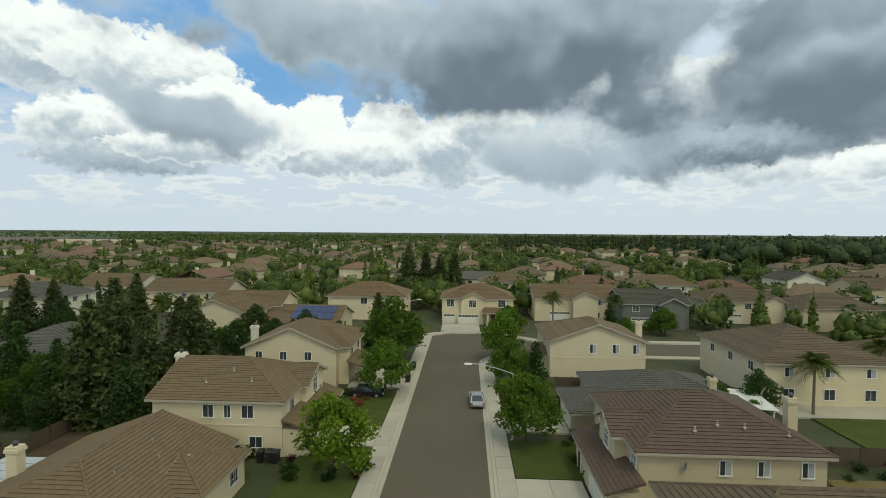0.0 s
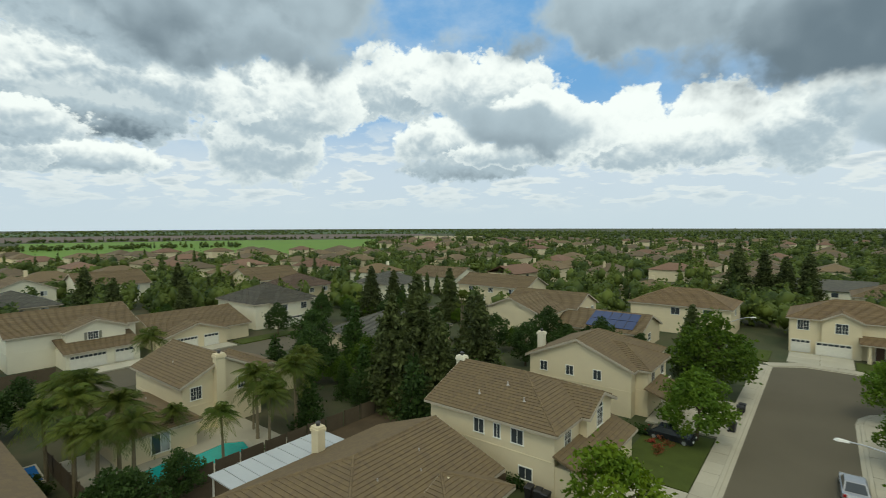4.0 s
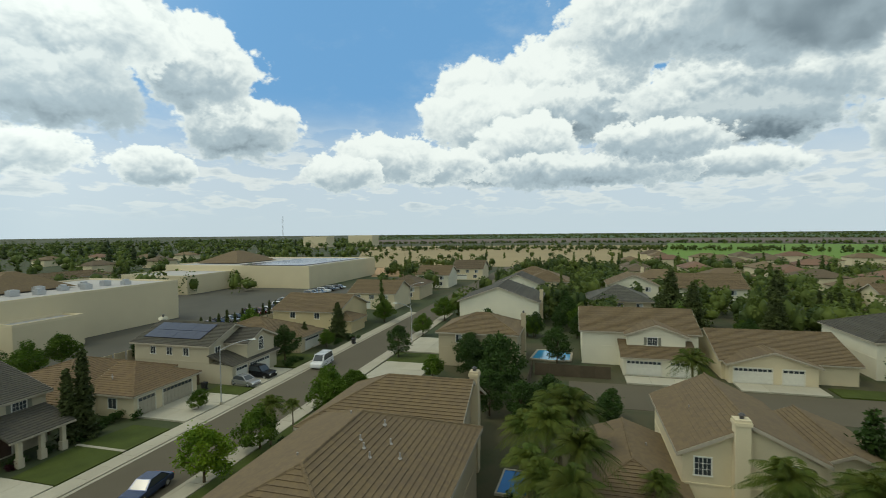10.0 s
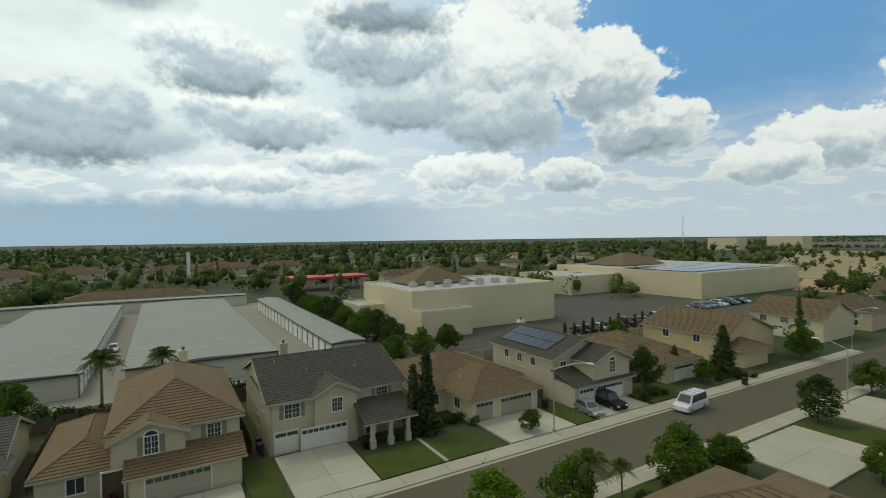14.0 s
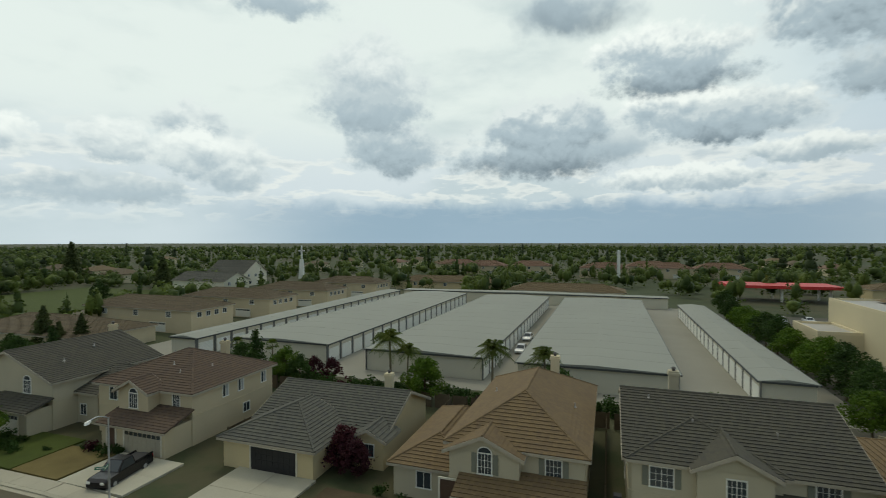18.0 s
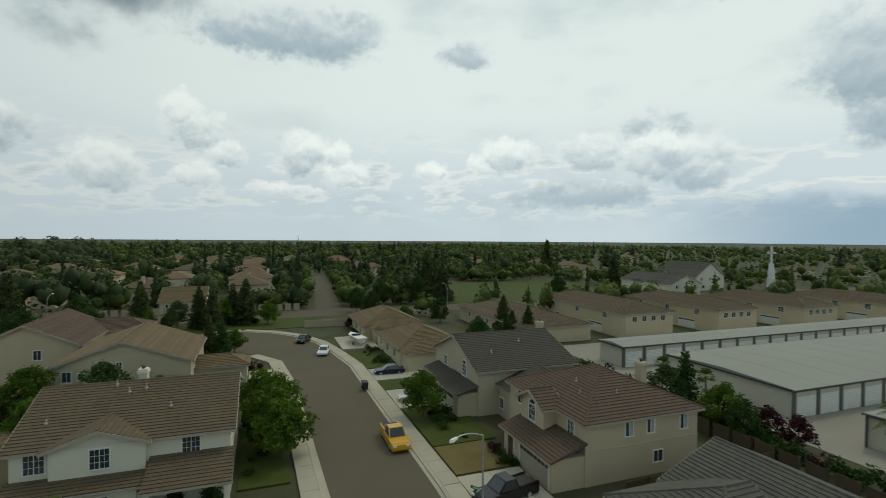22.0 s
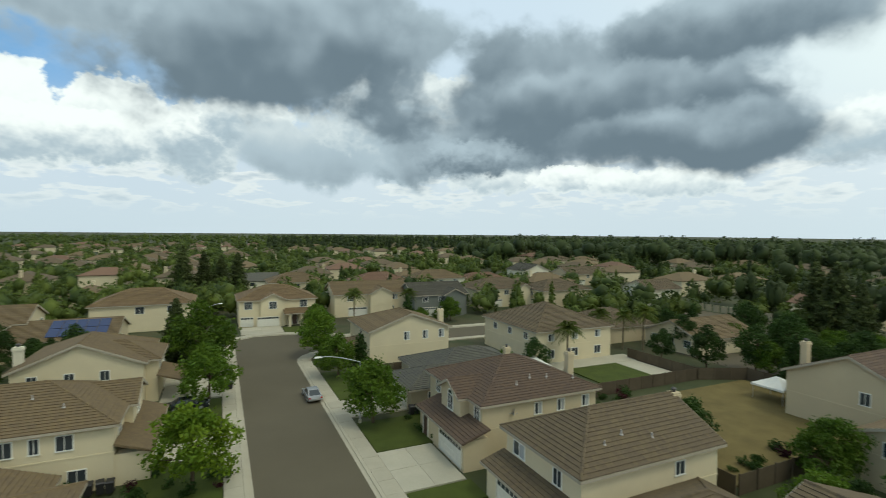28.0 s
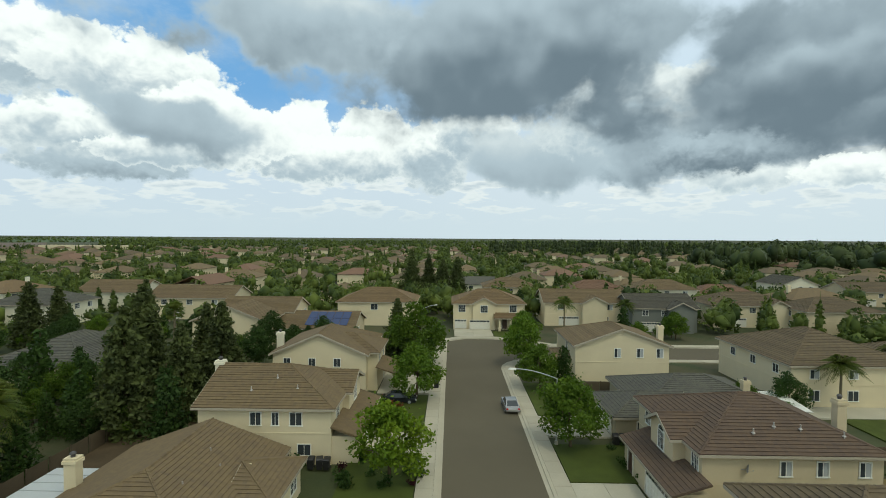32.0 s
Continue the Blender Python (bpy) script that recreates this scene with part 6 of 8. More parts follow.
# ---- lots: lawns, drives, yards ----
driveway(-15.0, -9.2, 48.0, 53.0)
driveway(-16.4, -9.2, 66.5, 73.5)
driveway(-16.6, -9.2, 73.6, 79.0)
lawn(rect(-15.6, -9.3, 53.2, 65.6), label="mown green front lawn by the pavement")
lawn(rect(-16, -9.3, 30, 47.8), label="dark green front lawn with planting beds")
driveway(4.5, 10.3, 34.5, 42.4, 2, 2)
driveway(4.5, 10.3, 24.4, 31.0, 2, 2)
driveway(4.5, 10.8, 5.2, 12.2, 2, 2)
lawn(rect(4.6, 12.8, 42.6, 50.5), label="green lawn edged by shrubs")
lawn(rect(4.6, 10.6, 31.2, 34.3), label="narrow green lawn strip between driveways")
driveway(4.5, 11.5, 52.5, 58.5)
lawn(rect(4.6, 13, 58.8, 72), label="green front lawn under street trees")
lawn(rect(4.6, 12, -2, 5), label="shaded green lawn before a porch")
lawn(rect(4.6, 12, 12.4, 24), label="shaded green front lawn")
driveway(-5.4, 3.2, 105.6, 113.5)
lawn(rect(3.4, 13, 105, 111.3), label="small green lawn beside a driveway")
lawn(rect(-16, -7.8, 103.8, 112), label="green corner lawn by the bend")
# south side
driveway(-45.8, -38.4, -28.6, -18.9, 2, 3)
lawn([(-58.5, -19.0), (-46.0, -19.0), (-46.0, -24.2), (-53, -25.0), (-58.5, -24.0)], label="bright green front lawn split by a thin path")
sheet("garden_path", rect(-53.0, -52.6, -25.2, -19.0), 0.0, 0.165, CONCRETE, "thin pale path crossing a front lawn", "path", "")
driveway(-70.0, -60.6, -25.6, -18.9, 3, 2)
lawn(rect(-73.2, -70.2, -24.5, -19), label="small green strip of lawn")
driveway(-83.0, -74.0, -22.8, -18.9, 3, 1)
lawn(rect(-92, -84, -26, -19), label="green lawn under a round tree")
driveway(-34.8, -25.6, -25.0, -19.6, 3, 2)
lawn(rect(-25.2, -14, -27.5, -20.2), SOIL, "bare planted front bed")
lawn(rect(-37.9, -35.2, -28, -19.6), label="small dark green lawn patch")
driveway(-12.5, -4.2, -28.2, -20.8, 2, 2)
driveway(1.2, 9.0, -27.0, -20.8, 2, 2)
lawn(rect(9.4, 15.5, -26.5, -21), DRYLAWN, "patchy dry brown front lawn")
lawn(rect(15.7, 27, -28, -21), label="green front lawn with shrubs")
driveway(27.4, 35, -28, -20.7, 2, 2)
lawn(rect(35.3, 39.5, -27, -20.6), label="green lawn beside a driveway")
driveway(40, 46.5, -28, -20.6, 2, 2)
lawn([(47, -20.5), (60, -19), (58, -27), (47, -27)], label="green front lawn of a low house")
driveway(62, 74, -26, -19.0, 2, 2)
# north side of the cross street
lawn(rect(-66, -15, -6.2, 1.2), label="dark planted strip along the cross street")
driveway(-90.8, -78, -5.9, 2.5, 3, 2)
lawn(rect(-97, -91, -6, 2.8), label="green lawn before a taupe house")
driveway(-110, -98, -6, 3)
lawn(rect(13, 52, -7.0, -2.8), label="shady green verge with trees and shrubs")
driveway(45.4, 51.4, -6.6, -2.8, 2, 1)
# back yards
lawn(rect(41, 51.2, 48.4, 58.8), label="bright green fenced back lawn")
sheet("patio", rect(51.3, 55.7, 47.4, 58.9), -0.1, 0.14, DRIVE, "pale paved strip beside a back lawn", "patio", "")
sheet("patio", rect(38, 57, 58.95, 63), -0.1, 0.15, DRIVE, "pale tan paved patio behind a house", "patio", "")
lawn(rect(30, 62, 24, 44), DRYLAWN, "dry brown bare back yard")
sheet("patio", rect(-57, -42.5, 22.2, 39), -0.1, 0.10, CONCRETE, "worn tan patio around a pool", "patio", "")
lawn(rect(-42.2, -35, 24, 60), SOIL, "dark bare soil under tall conifers")
sheet("street_west", rect(-87, -77, 24, 135), -0.1, 0.0, ASPHALT, "grey side street between rows of houses", "road")
driveway(-91, -87.3, 32, 42, 1, 3)
driveway(-91, -87.3, 46.5, 57, 1, 3)
lawn(rect(-91, -87.3, 58, 70), label="small green front lawn")
sheet("main_road", rect(104, 117, -260, 330), -0.1, 0.01, ASPHALT, "wide grey main road behind the houses", "road")
sheet("far_street", [(117, -27), (250, -38.5), (250, -31.5), (117, -19.5)], -0.1, 0.012, ASPHALT, "straight grey street running away between trees", "road")
sheet("verge", rect(88.5, 103.5, -20, 60), -0.1, 0.08, LAWN, "green verge with trees beside the main road", "verge")
sheet("park", rect(118, 190, -150, -60), -0.1, 0.05, LAWN, "open green park field", "lawn")


def sector(name, az0, az1, r0, r1, z, mat, label, cx=-18, cy=8):
    pts = [(cx - r0 * math.sin(radians(a)), cy + r0 * math.cos(radians(a))) for a in np.linspace(az0, az1, 9)]
    pts += [(cx - r1 * math.sin(radians(a)), cy + r1 * math.cos(radians(a))) for a in np.linspace(az1, az0, 9)]
    return sheet(name, pts, z - 0.1, z, mat, label, "field")


sector("field_green", 44, 79, 400, 880, 0.05, field_mat("young_crop", (0.16, 0.27, 0.02), (0.10, 0.19, 0.02), 0.05), "bright green crop field beyond the houses")
sector("field_dry", 79, 113, 300, 760, 0.05, field_mat("dry_field", (0.40, 0.31, 0.15), (0.26, 0.21, 0.10), 0.03), "dry tan grass field with scattered trees")
sector("field_brown", 40, 112, 960, 1500, 0.05, field_mat("ploughed_field", (0.17, 0.12, 0.085), (0.11, 0.085, 0.06), 0.04), "brown ploughed field towards the horizon")
sector("field_far", 35, 112, 1560, 2600, 0.05, field_mat("far_crop", (0.08, 0.13, 0.03), (0.05, 0.085, 0.03), 0.03), "far green field at the horizon")
sector("building_site", 101, 110, 235, 298, 0.06, field_mat("raw_earth", (0.50, 0.31, 0.15), (0.36, 0.24, 0.13), 0.08), "raw orange earth of a building site")


# ---- fences ----
def fence(pts, h=1.8, label="weathered brown board fence", stone=False):
    t = thing("fence", (pts[0][0], pts[0][1], 0), label, "fence", "garden fences")
    base = Vector((pts[0][0], pts[0][1], 0))
    for a, c in zip(pts, pts[1:]):
        a, c = Vector((*a, 0)), Vector((*c, 0))
        d = c - a
        n = max(1, round(d.length / 2.4))
        s = Vector((-d.y, d.x, 0)).normalized()
        for i in range(n):
            p, q = a + d * (i / n), a + d * ((i + 1) / n - 0.006)
            g = bmesh.new()
            w = 0.07 if stone else 0.02
            prism(g, [p - s * w, q - s * w, q + s * w, p + s * w], [x + Vector((0, 0, h)) for x in (p - s * w, q - s * w, q + s * w, p + s * w)])
            bm_move(g, base)
            part("fence_panel", g, WALL["taupe"] if stone else FENCE, t)
            g = bmesh.new()
            box(g, p.x - 0.06, p.x + 0.06, p.y - 0.06, p.y + 0.06, 0, h + 0.1)
            bm_move(g, base)
            part("post", g, WALL["taupe"] if stone else FENCE, t)


fence([(-42.3, 23), (-42.3, 64)])
fence([(-57, 21.6), (-42.3, 21.6)])
fence([(-35, 43.8), (-21, 43.8)])
fence([(-31, 63), (-20, 63)])
fence([(29.5, 47), (40, 47), (56, 47), (56, 61)])
fence([(29.5, 23), (29.5, 60)])
fence([(30, 23), (62, 23)], label="grey weathered board fence")
fence([(56, 47), (63, 44), (63, 24)])
fence([(-75, -48.5), (-56, -48.8), (30, -50.5), (46, -50)])
fence([(-36.6, -30), (-36.6, -48)])
fence([(-18.4, -33), (-18.4, -49)])
fence([(0.6, -32), (0.6, -49)])
fence([(19, -32), (19, -50)])
fence([(-54.3, -31), (-54.3, -48)])
fence([(-73, -28), (-73, -48)])
fence([(-90, 18.5), (-66, 18.5)])
fence([(-89, 19), (-89, 30)])
fence([(12.5, 67.5), (33, 67.5), (37, 62)])
fence([(88, -30), (88, -14)], 1.7, "pale stucco garden wall", True)
fence([(118.5, -15), (118.5, 120)], 1.9, "pale stucco boundary wall along the road", True)
fence([(-62, -50.5), (-150, -47.2)], 1.9, "pale stucco wall behind the gardens", True)


# ---- pools, arbours ----
def pool(pts, label, water=("pool_water", (0.03, 0.42, 0.36))):
    t = thing("swimming_pool", (pts[0][0], pts[0][1], 0), label, "swimming pool")
    base = Vector((pts[0][0], pts[0][1], 0))
    c = sum((Vector((*p, 0)) for p in pts), Vector()) / len(pts)
    g = bmesh.new()
    out = [c + (Vector((*p, 0)) - c) * 1.12 for p in pts]
    n = len(pts)
    for i in range(n):
        a, b_, d, e_ = Vector((*pts[i], 0)), Vector((*pts[(i + 1) % n], 0)), out[(i + 1) % n], out[i]
        prism(g, [v + Vector((0, 0, 0.0)) for v in (a, b_, d, e_)], [v + Vector((0, 0, 0.19)) for v in (a, b_, d, e_)])
    bm_move(g, base)
    part("coping", g, CONCRETE, t)
    g = bmesh.new()
    prism(g, [(x, y, 0.02) for x, y in pts], [(x, y, 0.13) for x, y in pts])
    bm_move(g, base)
    part("water", g, plain(*water, 0.06), t, "clear pool water")


pool([(-48.6, 26.2), (-46.0, 25.8), (-44.6, 28), (-45.2, 30.5), (-44.9, 33), (-45.6, 35.2), (-47.4, 35.6), (-48.6, 34.2), (-48.2, 31.5), (-49.0, 28.8)], "kidney-shaped teal swimming pool with a pale rim")
pool([(-104, 18.5), (-98.2, 17.8), (-97.4, 21), (-98, 24), (-103, 24.2), (-104.6, 21)], "light blue swimming pool in a back yard", ("blue_pool_water", (0.08, 0.36, 0.62)))
pool([(-58, 18.6), (-54, 18.4), (-54, 20.8), (-58, 21)], "small deep blue covered pool", ("pool_cover", (0.03, 0.14, 0.36)))
t = thing("patio_cover", (-36.2, 33, 0), "white slatted patio cover beside a low house", "patio cover")
for i in range(4):
    for x in (-38.4, -35.0):
        g = bmesh.new()
        box(g, x - 0.06, x + 0.06, 28 + i * 3.3, 28.12 + i * 3.3, 0, 2.55)
        bm_move(g, (-36.2, 33, 0))
        part("post", g, WHITE, t)
for i in range(9):
    g = bmesh.new()
    box(g, -38.7, -34.6, 27.8 + i * 1.22, 28.98 + i * 1.22, 2.55, 2.62)
    box(g, -38.7, -34.6, 27.8 + i * 1.22, 27.86 + i * 1.22, 2.62, 2.66)
    bm_move(g, (-36.2, 33, 0))
    part("roof_panel", g, PANEL, t)


# ---- vehicles ----
def paint(name, col, metal=0.3):
    return plain(name + "_car_paint", col, 0.25, metal)


def car(x, y, rz, col, label, kind="sedan", z=0.0):
    """Side outline swept across, with a narrower glasshouse, windows, wheels and lamps."""
    L, W, H = {"sedan": (4.7, 1.8, 1.42), "suv": (5.0, 1.95, 1.85), "van": (5.2, 2.0, 2.1), "truck": (5.6, 1.95, 1.85)}[kind]
    name = {"sedan": "car", "suv": "car", "van": "van", "truck": "pickup_truck"}[kind]
    t = thing(name, (x, y, z), label, {"van": "van", "truck": "pickup truck"}.get(kind, "car"), "parked vehicles", rz)
    belt = {"sedan": 0.86, "suv": 1.08, "van": 1.15, "truck": 1.08}[kind]
    hood = {"sedan": 0.80, "suv": 1.02, "van": 1.05, "truck": 1.02}[kind]
    prof = [(-L / 2, 0.42), (-L / 2 + 0.08, 0.30), (L / 2 - 0.08, 0.28), (L / 2, 0.45), (L / 2 - 0.05, hood * 0.82), (L / 2 - 0.35, hood), (L * 0.2, belt), (-L * 0.38, belt), (-L / 2 + 0.12, belt * 0.98), (-L / 2 + 0.01, belt * 0.7)]
    g = bmesh.new()
    for (w0, s0), (w1, s1) in zip(((-W / 2, 0.96), (-W / 2 + 0.12, 1.0), (W / 2 - 0.12, 1.0)), ((-W / 2 + 0.12, 1.0), (W / 2 - 0.12, 1.0), (W / 2, 0.96))):
        prism(g, [(px * s0, w0, 0.45 + (pz - 0.45) * s0) for px, pz in prof], [(px * s1, w1, 0.45 + (pz - 0.45) * s1) for px, pz in prof])
    bmesh.ops.remove_doubles(g, verts=g.verts, dist=1e-4)
    body = part("body", g, col, t)
    x0, x1, x2, x3 = {"sedan": (-L * 0.40, -L * 0.22, L * 0.06, L * 0.23), "suv": (-L * 0.485, -L * 0.44, L * 0.08, L * 0.22), "van": (-L * 0.485, -L * 0.46, L * 0.2, L * 0.33), "truck": (-L * 0.12, -L * 0.08, L * 0.10, L * 0.24)}[kind]
    g = bmesh.new()
    a, b_ = W / 2 - 0.06, W / 2 - 0.22
    lo = [(x0, -a, belt - 0.01), (x3, -a, belt - 0.01), (x3, a, belt - 0.01), (x0, a, belt - 0.01)]
    hi = [(x1, -b_, H), (x2, -b_, H), (x2, b_, H), (x1, b_, H)]
    prism(g, lo, hi)
    part("cabin", g, col, t)

    def pane(name_, quad, out):
        q = [Vector(p) for p in quad]
        c = sum(q, Vector()) / 4
        q = [c + (p - c) * 0.86 for p in q]
        o = Vector(out) * 0.012
        k = bmesh.new()
        prism(k, q, [p + o for p in q])
        part(name_, k, GLASS, t)

    pane("windscreen", (lo[1], lo[2], hi[2], hi[1]), (1, 0, 0.5))
    pane("rear_window", (lo[0], lo[3], hi[3], hi[0]), (-1, 0, 0.5))
    for s, i0, i1 in ((-1, 0, 1), (1, 3, 2)):
        pane("side_window", (lo[i0], lo[i1], hi[i1], hi[i0]), (0, s, 0.3))
    for sx in (-0.30, 0.31):
        for s in (-1, 1):
            k = bmesh.new()
            tube(k, (sx * L, s * (W / 2 - 0.2), 0.33), (sx * L, s * (W / 2 + 0.01), 0.33), 0.33, 0.33, 14)
            w = part("tyre", k, RUBBER, t)
            k = bmesh.new()
            tube(k, (sx * L, s * (W / 2 + 0.005), 0.33), (sx * L, s * (W / 2 + 0.02), 0.33), 0.21, 0.19, 10)
            part("rim", k, STEEL, w)
    for s in (-1, 1):
        k = bmesh.new()
        box(k, L / 2 - 0.1, L / 2 - 0.01, min(s * 0.5, s * 0.84), max(s * 0.5, s * 0.84), hood * 0.66, hood * 0.84)
        part("headlight", k, WHITE, t)
        k = bmesh.new()
        box(k, -L / 2 - 0.015, -L / 2 + 0.1, min(s * 0.6, s * 0.86), max(s * 0.6, s * 0.86), belt * 0.7, belt * 0.92)
        part("tail_light", k, plain("red_lens", (0.30, 0.01, 0.01), 0.2), t)
    if kind == "truck":
        k = bmesh.new()
        box(k, -L / 2 + 0.15, -L * 0.14, -W / 2 + 0.15, W / 2 - 0.15, belt - 0.02, belt + 0.03)
        part("load_bed", k, BLACK, t)
        for s in (-1, 1):
            k = bmesh.new()
            box(k, -L / 2 + 0.1, -L * 0.13, min(s * (W / 2 - 0.15), s * (W / 2 - 0.03)), max(s * (W / 2 - 0.15), s * (W / 2 - 0.03)), belt, belt + 0.16)
            part("bed_side", k, col, t)
    if kind == "van":
        for i in range(4):
            k = bmesh.new()
            box(k, -2.0 + i * 1.0, -1.94 + i * 1.0, -0.8, 0.8, H + 0.06, H + 0.12)
            box(k, -2.0 + i * 1.0, -1.94 + i * 1.0, -0.8, -0.75, H - 0.05, H + 0.08)
            box(k, -2.0 + i * 1.0, -1.94 + i * 1.0, 0.75, 0.8, H - 0.05, H + 0.08)
            part("roof_rack_bar", k, STEEL, t)
    return t


silver, black_p, white_p = paint("silver", (0.48, 0.48, 0.47), 0.6), paint("black", (0.012, 0.012, 0.014)), paint("white", (0.75, 0.75, 0.73), 0.0)
car(1.5, 61.5, 92, silver, "silver saloon car parked at the kerb")
car(-13, 63.2, 0, paint("charcoal", (0.03, 0.035, 0.04)), "dark grey saloon car on a driveway")
car(18.2, -17.6, 180, paint("yellow", (0.62, 0.33, 0.01), 0.0), "yellow pickup truck parked at the kerb", "truck")
car(4.6, -23.4, 100, black_p, "black pickup truck on a driveway", "truck")
car(43.5, -23.4, 85, paint("navy", (0.015, 0.02, 0.06)), "dark blue saloon car on a driveway")
car(30.0, -23.6, 80, silver, "silver saloon car partly behind a young tree")
car(60.2, -15.3, 165, white_p, "white saloon car parked at the kerb")
car(72, -12.6, 155, black_p, "black saloon car parked in the bend")
car(-74.6, -21.4, 80, silver, "silver hatchback on a driveway beside a black car")
car(-78.4, -21.6, 85, black_p, "black people carrier on a driveway", "suv")
car(-86.2, -15.4, 5, white_p, "white work van with roof racks at the kerb", "van")
car(-47, -10.2, 8, paint("blue", (0.02, 0.04, 0.10)), "dark blue saloon car parked at the kerb")
car(-21, -84, 90, white_p, "white car in a storage lane"), car(-20.4, -96, 90, white_p, "white car far down a storage lane")
rr = random.Random(9)
for i in range(26):
    c = rr.choice((silver, black_p, white_p, paint("maroon", (0.10, 0.015, 0.015)), paint("navy", (0.015, 0.02, 0.06))))
    car(-150 + 5.2 * (i % 13) * 0.62 - (40 if i >= 13 else 0), -58.5 - 6 * (i // 13) - (i % 2) * 0.3, 90, c, "car parked in a bay of the shops' car park", rr.choice(("sedan", "suv")))
for i in range(18):
    c = rr.choice((silver, black_p, white_p))
    car(-70 - 3.1 * i, -128 - (i % 2) * 12, 90, c, "car parked beyond the cream shop", rr.choice(("sedan", "suv")))
t = thing("motorboat", (66.5, -22.5, 0), "white motorboat on a trailer in a driveway", "boat", rz=10)
g = bmesh.new()
prism(g, [(-3, -0.4, 0.7), (2, -0.4, 0.7), (3.1, 0, 0.8), (2, 0.4, 0.7), (-3, 0.4, 0.7)], [(-3.1, -1.1, 1.7), (1.8, -1.1, 1.75), (3.7, 0, 1.9), (1.8, 1.1, 1.75), (-3.1, 1.1, 1.7)])
part("hull", g, WHITE, t)
g = bmesh.new()
prism(g, [(-0.2, -0.8, 1.7), (1.2, -0.8, 1.7), (1.2, 0.8, 1.7), (-0.2, 0.8, 1.7)], [(-0.1, -0.7, 2.1), (0.4, -0.7, 2.1), (0.4, 0.7, 2.1), (-0.1, 0.7, 2.1)])
part("windscreen", g, GLASS, t)
for s in (-1, 1):
    g = bmesh.new()
    tube(g, (-0.8, s * 1.0, 0.3), (-0.8, s * 1.15, 0.3), 0.3, 0.3, 12)
    part("wheel", g, RUBBER, t)
g = bmesh.new()
box(g, -3, 4.3, -0.1, 0.1, 0.45, 0.7)
part("trailer_beam", g, STEEL, t)


# ---- lamps, bins, aerials ----
def street_lamp(x, y, rz, reach=5.0, h=8.0, label="grey steel street lamp with a long curved arm"):
    t = thing("street_lamp", (x, y, 0), label, "street lamp", "street lamps", rz)
    g = bmesh.new()
    tube(g, (0, 0, -0.1), (0, 0, h - 0.9), 0.085, 0.06, 10)
    part("pole", g, STEEL, t)
    g = bmesh.new()
    tube(g, (0, 0, -0.1), (0, 0, 0.5), 0.2, 0.16, 10)
    part("base", g, CONCRETE, t)
    g = bmesh.new()
    pts = [(reach * k, 0, h - 0.9 + 1.0 * math.sin(k * math.pi / 2)) for k in (0, 0.2, 0.4, 0.6, 0.8, 1.0)]
    for a, b_ in zip(pts, pts[1:]):
        tube(g, a, b_, 0.05, 0.045, 8)
    part("arm", g, STEEL, t)
    g = bmesh.new()
    prism(g, [(reach - 0.1, -0.1, h + 0.02), (reach + 0.55, -0.16, h + 0.02), (reach + 0.75, 0, h + 0.02), (reach + 0.55, 0.16, h + 0.02), (reach - 0.1, 0.1, h + 0.02)],
          [(reach - 0.1, -0.07, h + 0.14), (reach + 0.5, -0.11, h + 0.18), (reach + 0.65, 0, h + 0.16), (reach + 0.5, 0.11, h + 0.18), (reach - 0.1, 0.07, h + 0.14)])
    part("lamp_head", g, WHITE, t)


street_lamp(5.0, 50.5, 180, 4.4)
street_lamp(1.0, -19.6, 125, 3.6)
street_lamp(-66.5, -18.8, 130, 3.6)
street_lamp(-12.5, 95.5, 30, 3.4)
street_lamp(-141, -18.6, 100, 3.0), street_lamp(-104, -5.8, -80, 3.0)
street_lamp(101, -55, 0, 3.0), street_lamp(101, 40, 0, 3.0)


def wheelie_bin(x, y, rz, label="black wheeled rubbish bin"):
    t = thing("wheelie_bin", (x, y, 0.14), label, "bin", "rubbish bins", rz)
    g = bmesh.new()
    prism(g, [(-0.24, -0.28, 0.06), (0.24, -0.28, 0.06), (0.24, 0.26, 0.06), (-0.24, 0.26, 0.06)], [(-0.31, -0.36, 0.98), (0.31, -0.36, 0.98), (0.31, 0.36, 0.98), (-0.31, 0.36, 0.98)])
    part("body", g, BLACK, t)
    g = bmesh.new()
    prism(g, [(-0.33, -0.4, 0.98), (0.33, -0.4, 0.98), (0.33, 0.42, 0.98), (-0.33, 0.42, 0.98)], [(-0.28, -0.3, 1.08), (0.28, -0.3, 1.08), (0.28, 0.36, 1.1), (-0.28, 0.36, 1.1)])
    part("lid", g, BLACK, t)
    for s in (-1, 1):
        g = bmesh.new()
        tube(g, (s * 0.24, 0.3, 0.12), (s * 0.3, 0.3, 0.12), 0.12, 0.12, 10)
        part("wheel", g, RUBBER, t)


for x, y, r in ((-19.2, 44.3, 0), (-18.4, 44.3, 10), (-17.7, 44.2, 0), (-8.2, 69, 80), (-8.2, 75, 95), (-8.1, 76, 90), (36.3, -18.2, 0), (37.1, -18.2, 10), (-101.5, -17.0, 0), (-37.4, -30.5, 0), (-37.5, -32, 0), (-70.9, -25.2, 0), (11.3, 50.6, 0), (12.1, 50.6, 8)):
    wheelie_bin(x, y, r)
t = thing("cross_monument", (127, -225, 0), "tall white concrete cross tower by the church", "monument")
g = bmesh.new()
prism(g, [(-1.5, -1, 0), (1.5, -1, 0), (1.5, 1, 0), (-1.5, 1, 0)], [(-0.9, -0.5, 11), (0.9, -0.5, 11), (0.9, 0.5, 11), (-0.9, 0.5, 11)])
part("shaft", g, WHITE, t)
g = bmesh.new()
